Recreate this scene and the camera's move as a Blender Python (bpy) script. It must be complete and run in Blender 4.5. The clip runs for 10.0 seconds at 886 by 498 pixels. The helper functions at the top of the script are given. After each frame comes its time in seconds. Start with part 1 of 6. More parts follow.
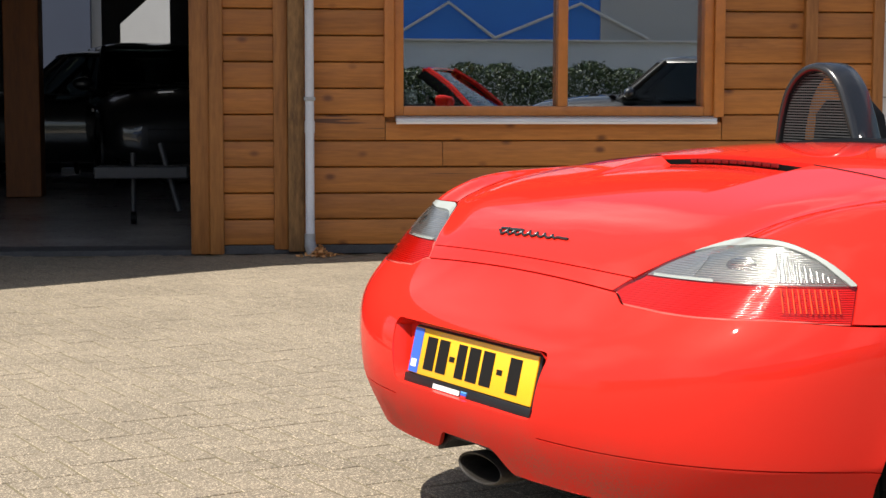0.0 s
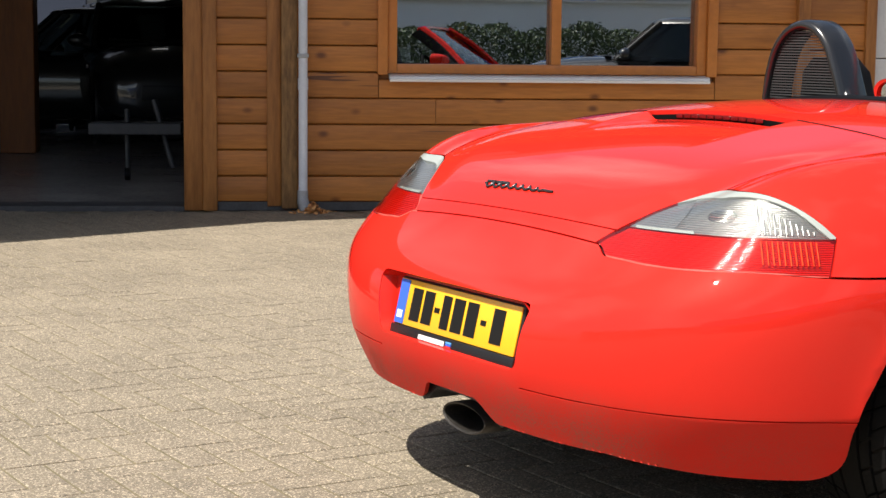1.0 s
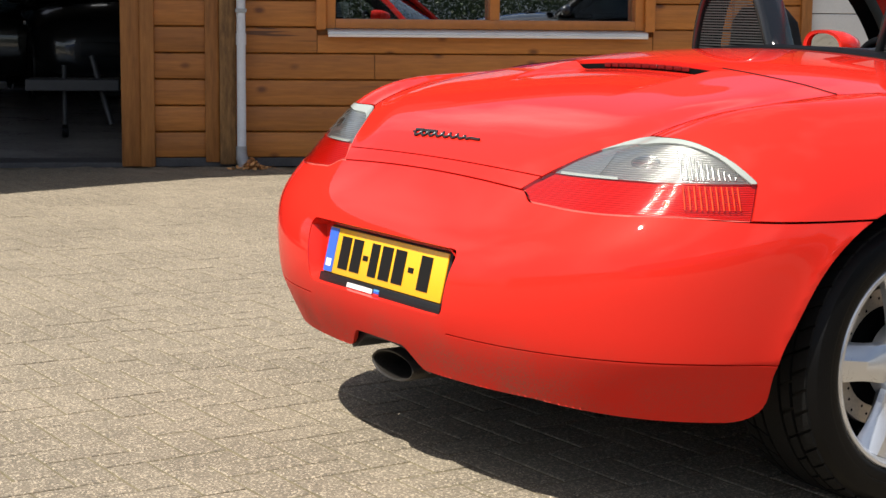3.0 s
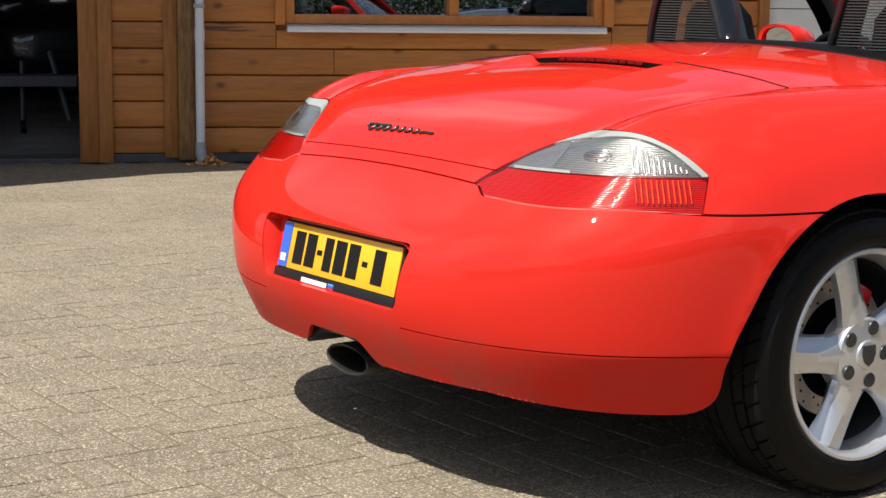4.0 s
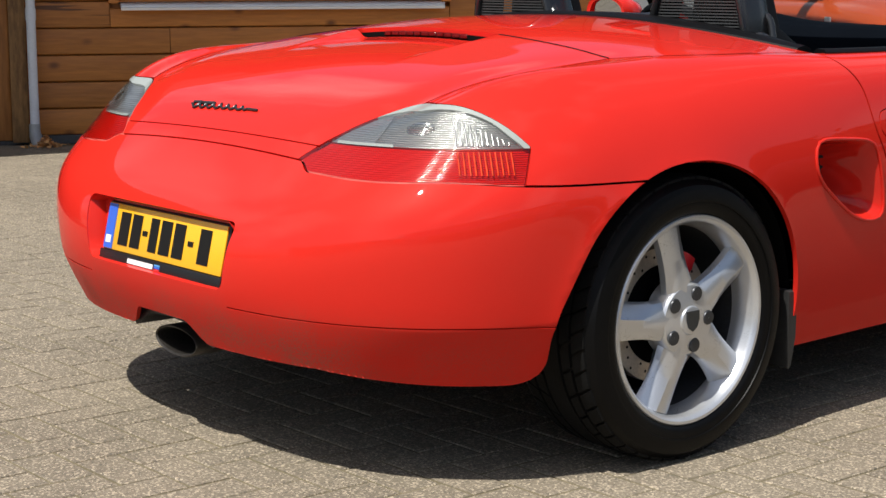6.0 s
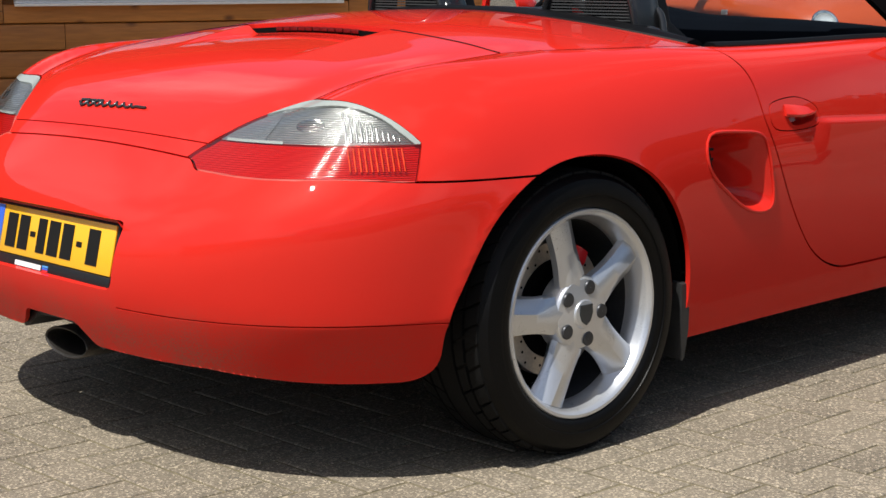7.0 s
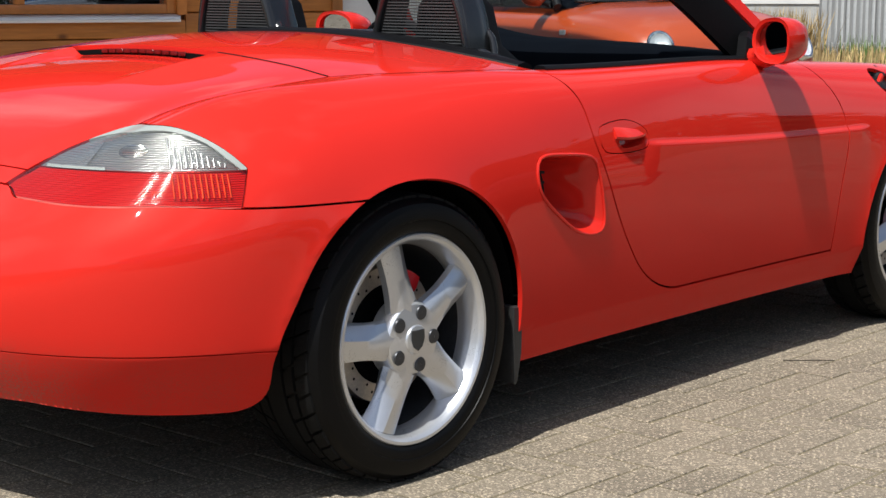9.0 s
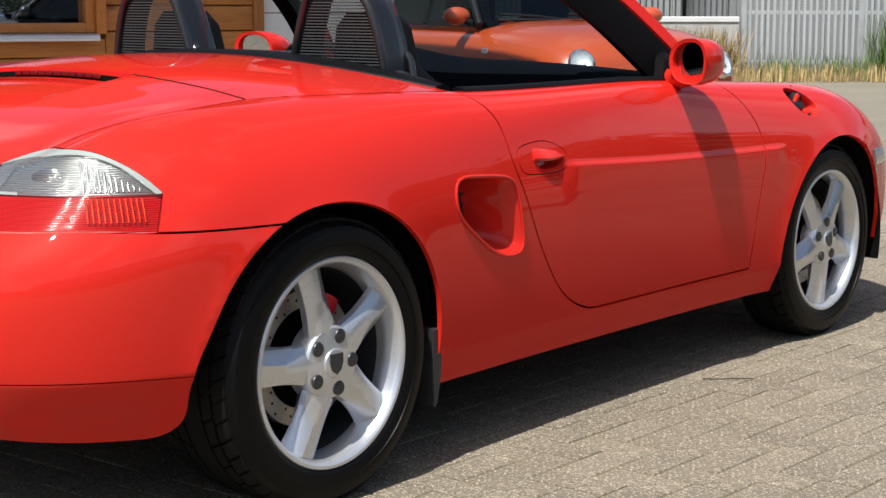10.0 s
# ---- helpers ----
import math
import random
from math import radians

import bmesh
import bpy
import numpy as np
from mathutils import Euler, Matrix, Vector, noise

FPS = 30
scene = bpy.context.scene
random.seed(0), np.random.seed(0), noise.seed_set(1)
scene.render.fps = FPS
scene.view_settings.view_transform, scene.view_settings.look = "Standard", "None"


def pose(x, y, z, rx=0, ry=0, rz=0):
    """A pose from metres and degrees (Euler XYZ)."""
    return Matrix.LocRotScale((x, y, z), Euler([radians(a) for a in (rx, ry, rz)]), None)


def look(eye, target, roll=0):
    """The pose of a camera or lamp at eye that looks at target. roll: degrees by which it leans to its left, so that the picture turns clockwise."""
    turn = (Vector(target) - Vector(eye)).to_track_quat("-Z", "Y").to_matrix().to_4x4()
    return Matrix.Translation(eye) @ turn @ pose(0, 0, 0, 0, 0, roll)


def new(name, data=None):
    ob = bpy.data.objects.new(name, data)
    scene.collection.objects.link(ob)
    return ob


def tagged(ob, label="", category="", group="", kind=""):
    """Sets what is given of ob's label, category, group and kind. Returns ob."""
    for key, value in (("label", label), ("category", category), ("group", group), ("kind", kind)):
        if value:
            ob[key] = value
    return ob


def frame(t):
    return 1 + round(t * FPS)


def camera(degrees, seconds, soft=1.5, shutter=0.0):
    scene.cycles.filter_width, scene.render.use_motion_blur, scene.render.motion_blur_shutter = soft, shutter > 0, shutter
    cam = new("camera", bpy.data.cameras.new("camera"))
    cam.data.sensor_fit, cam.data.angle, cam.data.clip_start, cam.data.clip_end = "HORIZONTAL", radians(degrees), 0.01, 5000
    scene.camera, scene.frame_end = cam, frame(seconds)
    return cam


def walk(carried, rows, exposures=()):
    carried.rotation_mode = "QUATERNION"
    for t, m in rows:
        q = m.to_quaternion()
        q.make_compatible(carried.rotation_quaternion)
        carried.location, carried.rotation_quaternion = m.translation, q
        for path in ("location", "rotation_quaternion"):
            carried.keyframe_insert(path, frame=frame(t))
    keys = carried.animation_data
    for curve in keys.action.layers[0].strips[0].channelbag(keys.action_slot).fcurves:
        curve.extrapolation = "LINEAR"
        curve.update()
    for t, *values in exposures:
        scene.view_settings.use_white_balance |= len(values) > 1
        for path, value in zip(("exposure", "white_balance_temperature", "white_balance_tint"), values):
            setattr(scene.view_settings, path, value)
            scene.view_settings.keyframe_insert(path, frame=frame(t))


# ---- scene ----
cam = camera(29.82, 10.0, soft=1.5)
PATH = [
    (0, look((3.149, -2.765, 1.107), (-0.261, -0.713, 0.709), 0.15)),
    (0.5, look((3.170, -2.763, 1.099), (-0.236, -0.712, 0.661), 0.45)),
    (1, look((3.194, -2.765, 1.090), (-0.202, -0.709, 0.599), 0.57)),
    (1.5, look((3.198, -2.756, 1.082), (-0.189, -0.696, 0.552), 0.67)),
    (2, look((3.207, -2.754, 1.079), (-0.170, -0.680, 0.538), 0.81)),
    (3.5, look((3.241, -2.730, 1.062), (-0.046, -0.531, 0.461), 0.47)),
    (4, look((3.246, -2.723, 1.062), (-0.019, -0.491, 0.467), 0.57)),
    (4.5, look((3.252, -2.712, 1.057), (0.043, -0.402, 0.451), 0.59)),
    (5, look((3.259, -2.700, 1.057), (0.108, -0.317, 0.430), 0.54)),
    (6.5, look((3.274, -2.657, 1.060), (0.298, -0.068, 0.400), -0.32)),
    (7, look((3.277, -2.640, 1.061), (0.382, 0.038, 0.396), -0.29)),
    (7.5, look((3.271, -2.626, 1.063), (0.435, 0.121, 0.419), -0.30)),
    (8, look((3.273, -2.613, 1.063), (0.508, 0.206, 0.421), -0.11)),
    (8.5, look((3.266, -2.597, 1.066), (0.577, 0.295, 0.429), 0.04)),
    (9, look((3.272, -2.585, 1.071), (0.634, 0.357, 0.447), 0.04)),
    (9.5, look((3.276, -2.577, 1.083), (0.695, 0.418, 0.478), 0.00)),
    (10, look((3.277, -2.566, 1.082), (0.770, 0.497, 0.498), 0.06)),
]
walk(cam, PATH, exposures=[(0, 0.88, 6600, 10), (2.0, 0.86, 6600, 9), (4.5, 0.58, 6450, 9), (7.5, 0.42, 6250, 9), (10.0, 0.57, 6150, 9)])

# ---- daylight ----
world = bpy.data.worlds.new("sky")
scene.world = world
world.use_nodes = True
wn = world.node_tree.nodes
sky = wn.new("ShaderNodeTexSky")
sky.sky_type, sky.sun_disc = "NISHITA", False
SUN = Vector((0.135, -0.54, 1.0)).normalized()
sky.sun_elevation = math.asin(SUN.z)
sky.sun_rotation = math.atan2(SUN.x, SUN.y)
sky.air_density, sky.dust_density, sky.ozone_density = 1.0, 2.2, 1.0
wn["Background"].inputs["Strength"].default_value = 0.072
wl = world.node_tree.links
where, clouds, cover_amount, mixed = wn.new("ShaderNodeTexCoord"), wn.new("ShaderNodeTexNoise"), wn.new("ShaderNodeMapRange"), wn.new("ShaderNodeMix")
clouds.inputs["Scale"].default_value, clouds.inputs["Detail"].default_value, clouds.inputs["Roughness"].default_value = 2.6, 6.0, 0.55
wl.new(where.outputs["Generated"], clouds.inputs["Vector"])
cover_amount.inputs["From Min"].default_value, cover_amount.inputs["From Max"].default_value = 0.48, 0.66
cover_amount.inputs["To Max"].default_value = 0.6
wl.new(clouds.outputs["Fac"], cover_amount.inputs["Value"])
mixed.data_type = "RGBA"
mixed.inputs[7].default_value = (12.5, 12.6, 12.9, 1)
wl.new(cover_amount.outputs[0], mixed.inputs[0])
wl.new(sky.outputs["Color"], mixed.inputs[6])
wl.new(mixed.outputs[2], wn["Background"].inputs["Color"])
sun = new("sun", bpy.data.lights.new("sun", "SUN"))
sun.data.energy, sun.data.angle, sun.data.color = 4.7, radians(0.53), (1.0, 0.955, 0.88)
sun.matrix_world = look((0, 0, 12), Vector((0, 0, 12)) - SUN)

# ---- materials ----
def mat(name, color, rough=0.5, metal=0.0, vary=0.12, scale=6.0, fine=60.0, bump=0.0, bump_scale=None, coat=0.0, stretch=(1, 1, 1), second=None,
        coat_rough=0.03, rough_vary=0.1, random_tint=0.0, spec=0.5, per_island=False, coat_ior=1.5, scatter=False, knots=False):
    """Surface with colour that varies at two scales, uneven gloss and fine relief, in metres."""
    m = bpy.data.materials.new(name)
    m.use_nodes = True
    nt = m.node_tree
    n, l = nt.nodes, nt.links
    b = n["Principled BSDF"]
    co = n.new("ShaderNodeTexCoord")
    mp = n.new("ShaderNodeMapping")
    mp.inputs["Scale"].default_value = stretch
    l.new(co.outputs["Object"], mp.inputs["Vector"])
    if scatter:
        oi, sh = n.new("ShaderNodeObjectInfo"), n.new("ShaderNodeVectorMath")
        sh.operation = "SCALE"
        sh.inputs[0].default_value = (37.0, 11.0, 23.0)
        l.new(oi.outputs["Random"], sh.inputs["Scale"])
        l.new(sh.outputs["Vector"], mp.inputs["Location"])

    def noisy(s, detail=4.0, rg=0.6):
        t = n.new("ShaderNodeTexNoise")
        t.inputs["Scale"].default_value, t.inputs["Detail"].default_value, t.inputs["Roughness"].default_value = s, detail, rg
        l.new(mp.outputs["Vector"], t.inputs["Vector"])
        return t
    big, small = noisy(scale), noisy(fine, 3.0, 0.7)
    mix = n.new("ShaderNodeMath")
    mix.operation = "ADD"
    half = n.new("ShaderNodeMath")
    half.operation, half.inputs[1].default_value = "MULTIPLY", 0.5
    l.new(big.outputs["Fac"], mix.inputs[0])
    l.new(small.outputs["Fac"], mix.inputs[1])
    l.new(mix.outputs[0], half.inputs[0])
    ramp = n.new("ShaderNodeValToRGB")
    ramp.color_ramp.elements[0].position, ramp.color_ramp.elements[1].position = 0.32, 0.68
    hi = second or [min(1, c * (1 + vary)) for c in color]
    lo = [c * (1 - vary) for c in color]
    ramp.color_ramp.elements[0].color, ramp.color_ramp.elements[1].color = (*lo, 1), (*hi, 1)
    l.new(half.outputs[0], ramp.inputs["Fac"])
    out = ramp.outputs["Color"]
    if random_tint:
        if per_island:
            rnd = n.new("ShaderNodeNewGeometry").outputs["Random Per Island"]
        else:
            rnd = n.new("ShaderNodeObjectInfo").outputs["Random"]
        mr = n.new("ShaderNodeMapRange")
        mr.inputs["To Min"].default_value, mr.inputs["To Max"].default_value = 1 - random_tint, 1 + random_tint
        l.new(rnd, mr.inputs["Value"])
        hv = n.new("ShaderNodeHueSaturation")
        l.new(mr.outputs[0], hv.inputs["Value"])
        l.new(out, hv.inputs["Color"])
        out = hv.outputs["Color"]
    if knots:
        vo, near, mk = n.new("ShaderNodeTexVoronoi"), n.new("ShaderNodeMapRange"), n.new("ShaderNodeMix")
        kp = n.new("ShaderNodeMapping")
        kp.inputs["Scale"].default_value = (1.0, 1.0, 1.6)
        l.new(co.outputs["Object"], kp.inputs["Vector"])
        l.new(mp.inputs["Location"].links[0].from_socket, kp.inputs["Location"])
        vo.inputs["Scale"].default_value = 3.4
        l.new(kp.outputs["Vector"], vo.inputs["Vector"])
        near.inputs["From Min"].default_value, near.inputs["From Max"].default_value = 0.05, 0.16
        near.inputs["To Min"].default_value, near.inputs["To Max"].default_value = 0.85, 0.0
        l.new(vo.outputs["Distance"], near.inputs["Value"])
        mk.data_type = "RGBA"
        mk.inputs[7].default_value = (color[0] * 0.28, color[1] * 0.22, color[2] * 0.2, 1)
        l.new(near.outputs[0], mk.inputs[0])
        l.new(out, mk.inputs[6])
        out = mk.outputs[2]
        # drying cracks along the grain
        cp, cn, cm, ck = n.new("ShaderNodeMapping"), n.new("ShaderNodeTexNoise"), n.new("ShaderNodeMapRange"), n.new("ShaderNodeMix")
        cp.inputs["Scale"].default_value = (0.7, 1.0, 16.0)
        l.new(co.outputs["Object"], cp.inputs["Vector"])
        l.new(mp.inputs["Location"].links[0].from_socket, cp.inputs["Location"])
        cn.inputs["Scale"].default_value, cn.inputs["Detail"].default_value = 1.6, 1.5
        l.new(cp.outputs["Vector"], cn.inputs["Vector"])
        cm.inputs["From Min"].default_value, cm.inputs["From Max"].default_value = 0.70, 0.735
        cm.inputs["To Max"].default_value = 0.8
        l.new(cn.outputs["Fac"], cm.inputs["Value"])
        ck.data_type = "RGBA"
        ck.inputs[7].default_value = (color[0] * 0.12, color[1] * 0.10, color[2] * 0.10, 1)
        l.new(cm.outputs[0], ck.inputs[0])
        l.new(out, ck.inputs[6])
        out = ck.outputs[2]
    l.new(out, b.inputs["Base Color"])
    b.inputs["Metallic"].default_value = metal
    b.inputs["Specular IOR Level"].default_value = spec
    rr = n.new("ShaderNodeMapRange")
    rr.inputs["To Min"].default_value, rr.inputs["To Max"].default_value = max(0.01, rough * (1 - rough_vary)), min(1, rough * (1 + rough_vary))
    l.new(half.outputs[0], rr.inputs["Value"])
    l.new(rr.outputs[0], b.inputs["Roughness"])
    if coat:
        b.inputs["Coat Weight"].default_value, b.inputs["Coat Roughness"].default_value = coat, coat_rough
        b.inputs["Coat IOR"].default_value = coat_ior
    if bump:
        bt = noisy(bump_scale or fine, 4.0, 0.65)
        bp = n.new("ShaderNodeBump")
        bp.inputs["Strength"].default_value, bp.inputs["Distance"].default_value = 1.0, bump
        l.new(bt.outputs["Fac"], bp.inputs["Height"])
        l.new(bp.outputs["Normal"], b.inputs["Normal"])
    return m


def glassy(name, color, rough=0.02, ior=1.45, wave=0.0):
    """Window or lens glass; light passes straight, with a share of true reflection."""
    m = bpy.data.materials.new(name)
    m.use_nodes = True
    n, l = m.node_tree.nodes, m.node_tree.links
    n.remove(n["Principled BSDF"])
    tr, gl, lw, mx = n.new("ShaderNodeBsdfTransparent"), n.new("ShaderNodeBsdfGlossy"), n.new("ShaderNodeLayerWeight"), n.new("ShaderNodeMixShader")
    tr.inputs["Color"].default_value = (*color, 1)
    gl.inputs["Roughness"].default_value = rough
    lw.inputs["Blend"].default_value = 0.5
    f0 = ((ior - 1) / (ior + 1)) ** 2
    pw, sc = n.new("ShaderNodeMath"), n.new("ShaderNodeMath")
    pw.operation, pw.inputs[1].default_value = "POWER", 4.0
    sc.operation, sc.inputs[1].default_value, sc.inputs[2].default_value = "MULTIPLY_ADD", 1 - f0, f0
    if wave:
        co, wv, bp = n.new("ShaderNodeTexCoord"), n.new("ShaderNodeTexWave"), n.new("ShaderNodeBump")
        wv.bands_direction, wv.inputs["Scale"].default_value = "Z", 90
        bp.inputs["Distance"].default_value, bp.inputs["Strength"].default_value = wave, 1.0
        l.new(co.outputs["Object"], wv.inputs["Vector"])
        l.new(wv.outputs["Fac"], bp.inputs["Height"])
        l.new(bp.outputs["Normal"], gl.inputs["Normal"])
    l.new(lw.outputs["Facing"], pw.inputs[0])
    l.new(pw.outputs[0], sc.inputs[0])
    l.new(sc.outputs[0], mx.inputs[0])
    l.new(tr.outputs[0], mx.inputs[1])
    l.new(gl.outputs[0], mx.inputs[2])
    l.new(mx.outputs[0], n["Material Output"].inputs["Surface"])
    return m


RED = mat("red_car_paint", (0.580, 0.0210, 0.0130), 0.6, coat=1.0, vary=0.05, scale=1.5, fine=900, rough_vary=0.05, coat_rough=0.02, spec=0.0, coat_ior=1.36)
RUBBER = mat("tyre_rubber", (0.0030, 0.0030, 0.0032), 0.38, spec=0.12, vary=0.25, scale=12, fine=200, bump=0.0006, bump_scale=300)
BLACK = mat("black_plastic", (0.009, 0.009, 0.010), 0.42, spec=0.3, vary=0.2, scale=9, fine=300, bump=0.0003, bump_scale=900)
DARK = mat("lining_and_shade_black", (0.004, 0.004, 0.004), 0.95, spec=0.05, vary=0.3, scale=9, fine=80)
SILVER = mat("silver_wheel_paint", (0.60, 0.615, 0.64), 0.28, metal=0.7, vary=0.05, scale=8, fine=400, coat=0.6, coat_rough=0.12)
STEEL = mat("brake_disc_steel", (0.60, 0.53, 0.44), 0.45, metal=0.55, vary=0.25, scale=14, fine=260)
CHROME = mat("polished_metal", (0.72, 0.72, 0.73), 0.14, metal=1.0, vary=0.05, scale=20, fine=200)
EXHAUST = mat("sooty_exhaust_steel", (0.045, 0.04, 0.035), 0.45, metal=0.6, vary=0.5, scale=25, fine=200)
DUSTY = mat("dusty_red_paint", (0.580, 0.0210, 0.0130), 0.6, coat=1.0, vary=0.05, scale=1.5, fine=900, rough_vary=0.05, coat_rough=0.03, spec=0.0, coat_ior=1.36)


def add_dirt(m):
    """Speckled road dirt low on the tail, thickest round the tail pipe."""
    n, l = m.node_tree.nodes, m.node_tree.links
    b = n["Principled BSDF"]
    xyz, pos = n.new("ShaderNodeSeparateXYZ"), n["Texture Coordinate"].outputs["Object"]
    l.new(pos, xyz.inputs[0])
    away = n.new("ShaderNodeMath")
    away.operation = "ABSOLUTE"
    l.new(xyz.outputs["X"], away.inputs[0])

    def ramped(src, a, b0, c, d):
        r = n.new("ShaderNodeMapRange")
        r.interpolation_type = "SMOOTHSTEP"
        for k, v in zip(("From Min", "From Max", "To Min", "To Max"), (a, b0, c, d)):
            r.inputs[k].default_value = v
        l.new(src, r.inputs["Value"])
        return r.outputs[0]

    def noisy(s, lo, hi):
        t = n.new("ShaderNodeTexNoise")
        t.inputs["Scale"].default_value, t.inputs["Detail"].default_value = s, 5.0
        l.new(pos, t.inputs["Vector"])
        return ramped(t.outputs["Fac"], lo, hi, 0.0, 1.0)
    mask = None
    for f in (ramped(xyz.outputs["Z"], 0.27, 0.42, 1, 0), ramped(away.outputs[0], 0.40, 0.90, 1, 0.3), noisy(6, 0.30, 0.70), noisy(260, 0.25, 0.75)):
        if mask is None:
            mask = f
            continue
        q = n.new("ShaderNodeMath")
        q.operation = "MULTIPLY"
        l.new(mask, q.inputs[0])
        l.new(f, q.inputs[1])
        mask = q.outputs[0]
    mx = n.new("ShaderNodeMix")
    mx.data_type = "RGBA"
    mx.inputs[7].default_value = (0.20, 0.085, 0.06, 1)
    l.new(mask, mx.inputs[0])
    l.new(b.inputs["Base Color"].links[0].from_socket, mx.inputs[6])
    l.new(mx.outputs[2], b.inputs["Base Color"])
    inv = n.new("ShaderNodeMath")
    inv.operation, inv.inputs[0].default_value = "SUBTRACT", 1.0
    l.new(mask, inv.inputs[1])
    dull = n.new("ShaderNodeMath")
    dull.operation = "MULTIPLY"
    l.new(inv.outputs[0], dull.inputs[0])
    l.new(b.inputs["Coat Weight"].links[0].from_socket, dull.inputs[1])
    l.new(dull.outputs[0], b.inputs["Coat Weight"])


def add_dust(m):
    """Road dust low down; gloss is cut further to hold back the ground's reflection."""
    n, l = m.node_tree.nodes, m.node_tree.links
    b = n["Principled BSDF"]
    xyz = n.new("ShaderNodeSeparateXYZ")
    l.new(n["Texture Coordinate"].outputs["Object"], xyz.inputs[0])
    for name, lo, hi in (("Coat Roughness", 0.08, 0.015), ("Coat Weight", 0.30, 1.0)):
        r = n.new("ShaderNodeMapRange")
        r.interpolation_type = "SMOOTHSTEP"
        r.inputs["From Min"].default_value, r.inputs["From Max"].default_value = 0.28, 0.58
        r.inputs["To Min"].default_value, r.inputs["To Max"].default_value = lo, hi
        l.new(xyz.outputs["Z"], r.inputs["Value"])
        l.new(r.outputs[0], b.inputs[name])


add_dust(RED)
add_dust(DUSTY)
add_dirt(DUSTY)
CAL = mat("red_brake_caliper", (0.60, 0.012, 0.014), 0.35, vary=0.1, coat=0.5)

# ---- mesh helpers ----
def thing(name, label, category, m=None, group="", kind=""):
    ob = new(name)
    if m is not None:
        ob.matrix_world = m
    return tagged(ob, label, category, group, kind)


def part(name, bm, material, parent=None, label="", smooth=None):
    """Link a bmesh as one mesh object under a thing or a part."""
    if isinstance(bm, bpy.types.Mesh):
        me = bm
    else:
        bmesh.ops.recalc_face_normals(bm, faces=bm.faces)
        me = bpy.data.meshes.new(name)
        bm.to_mesh(me)
        bm.free()
        if smooth is not None:
            me.shade_smooth()
            me.set_sharp_from_angle(angle=radians(smooth))
    if material is not None and not me.materials:
        me.materials.append(material)
    ob = new(name, me)
    if parent is not None:
        ob.parent = parent
    if label:
        ob["label"] = label
    return ob


def box(bm, lo, hi, bevel=0.0, m=None, segments=2):
    lo, hi = Vector(lo), Vector(hi)
    r = bmesh.ops.create_cube(bm, size=1.0)
    vs = r["verts"]
    for v in vs:
        v.co = Vector(((lo.x + hi.x) / 2 + v.co.x * (hi.x - lo.x), (lo.y + hi.y) / 2 + v.co.y * (hi.y - lo.y), (lo.z + hi.z) / 2 + v.co.z * (hi.z - lo.z)))
    if bevel:
        es = list({e for v in vs for e in v.link_edges})
        r = bmesh.ops.bevel(bm, geom=es, offset=bevel, segments=segments, affect="EDGES", profile=0.5)
        vs = list({v for f in r["faces"] for v in f.verts} | {v for v in vs if v.is_valid})
    if m is not None:
        for v in vs:
            v.co = m @ v.co
    return vs


def lathe(bm, profile, steps=64, axis="x", m=None, closed=False):
    """Turn (along, radius) pairs about an axis."""
    rings = []
    for a, r in profile:
        ring = []
        for i in range(steps):
            t = 2 * math.pi * i / steps
            c, s = r * math.cos(t), r * math.sin(t)
            v = Vector((a, c, s)) if axis == "x" else Vector((c, a, s)) if axis == "y" else Vector((c, s, a))
            ring.append(bm.verts.new(m @ v if m is not None else v))
        rings.append(ring)
    pairs = list(zip(rings, rings[1:])) + ([(rings[-1], rings[0])] if closed else [])
    for p, q in pairs:
        for i in range(steps):
            j = (i + 1) % steps
            bm.faces.new((p[i], p[j], q[j], q[i]))
    return rings


def cap(bm, ring):
    bm.faces.new(ring)


def tube(bm, pts, radius, sides=10, closed=False, m=None):
    """A round bar along points; radius may be one number or one per point."""
    pts = [Vector(p) for p in pts]
    rs = radius if isinstance(radius, (list, tuple)) else [radius] * len(pts)
    rings, up = [], None
    for i, p in enumerate(pts):
        a = pts[i - 1] if i or closed else p
        b = pts[(i + 1) % len(pts)] if i < len(pts) - 1 or closed else p
        d = (b - a).normalized()
        if up is None:
            up = d.orthogonal().normalized()
        up = (up - d * up.dot(d)).normalized()
        s = d.cross(up)
        ring = []
        for k in range(sides):
            t = 2 * math.pi * k / sides
            v = p + (up * math.cos(t) + s * math.sin(t)) * rs[i]
            ring.append(bm.verts.new(m @ v if m is not None else v))
        rings.append(ring)
    for p, q in list(zip(rings, rings[1:])) + ([(rings[-1], rings[0])] if closed else []):
        for k in range(sides):
            bm.faces.new((p[k], p[(k + 1) % sides], q[(k + 1) % sides], q[k]))
    if not closed:
        bm.faces.new(rings[0])
        bm.faces.new(rings[-1])
    return rings


def loft(bm, rings, closed_ring=True, ends=True):
    """Skin between rings of points of equal count."""
    vs = [[bm.verts.new(p) for p in r] for r in rings]
    n = len(vs[0])
    for p, q in zip(vs, vs[1:]):
        for k in range(n if closed_ring else n - 1):
            bm.faces.new((p[k], p[(k + 1) % n], q[(k + 1) % n], q[k]))
    if ends and closed_ring:
        bm.faces.new(vs[0])
        bm.faces.new(vs[-1])
    return vs


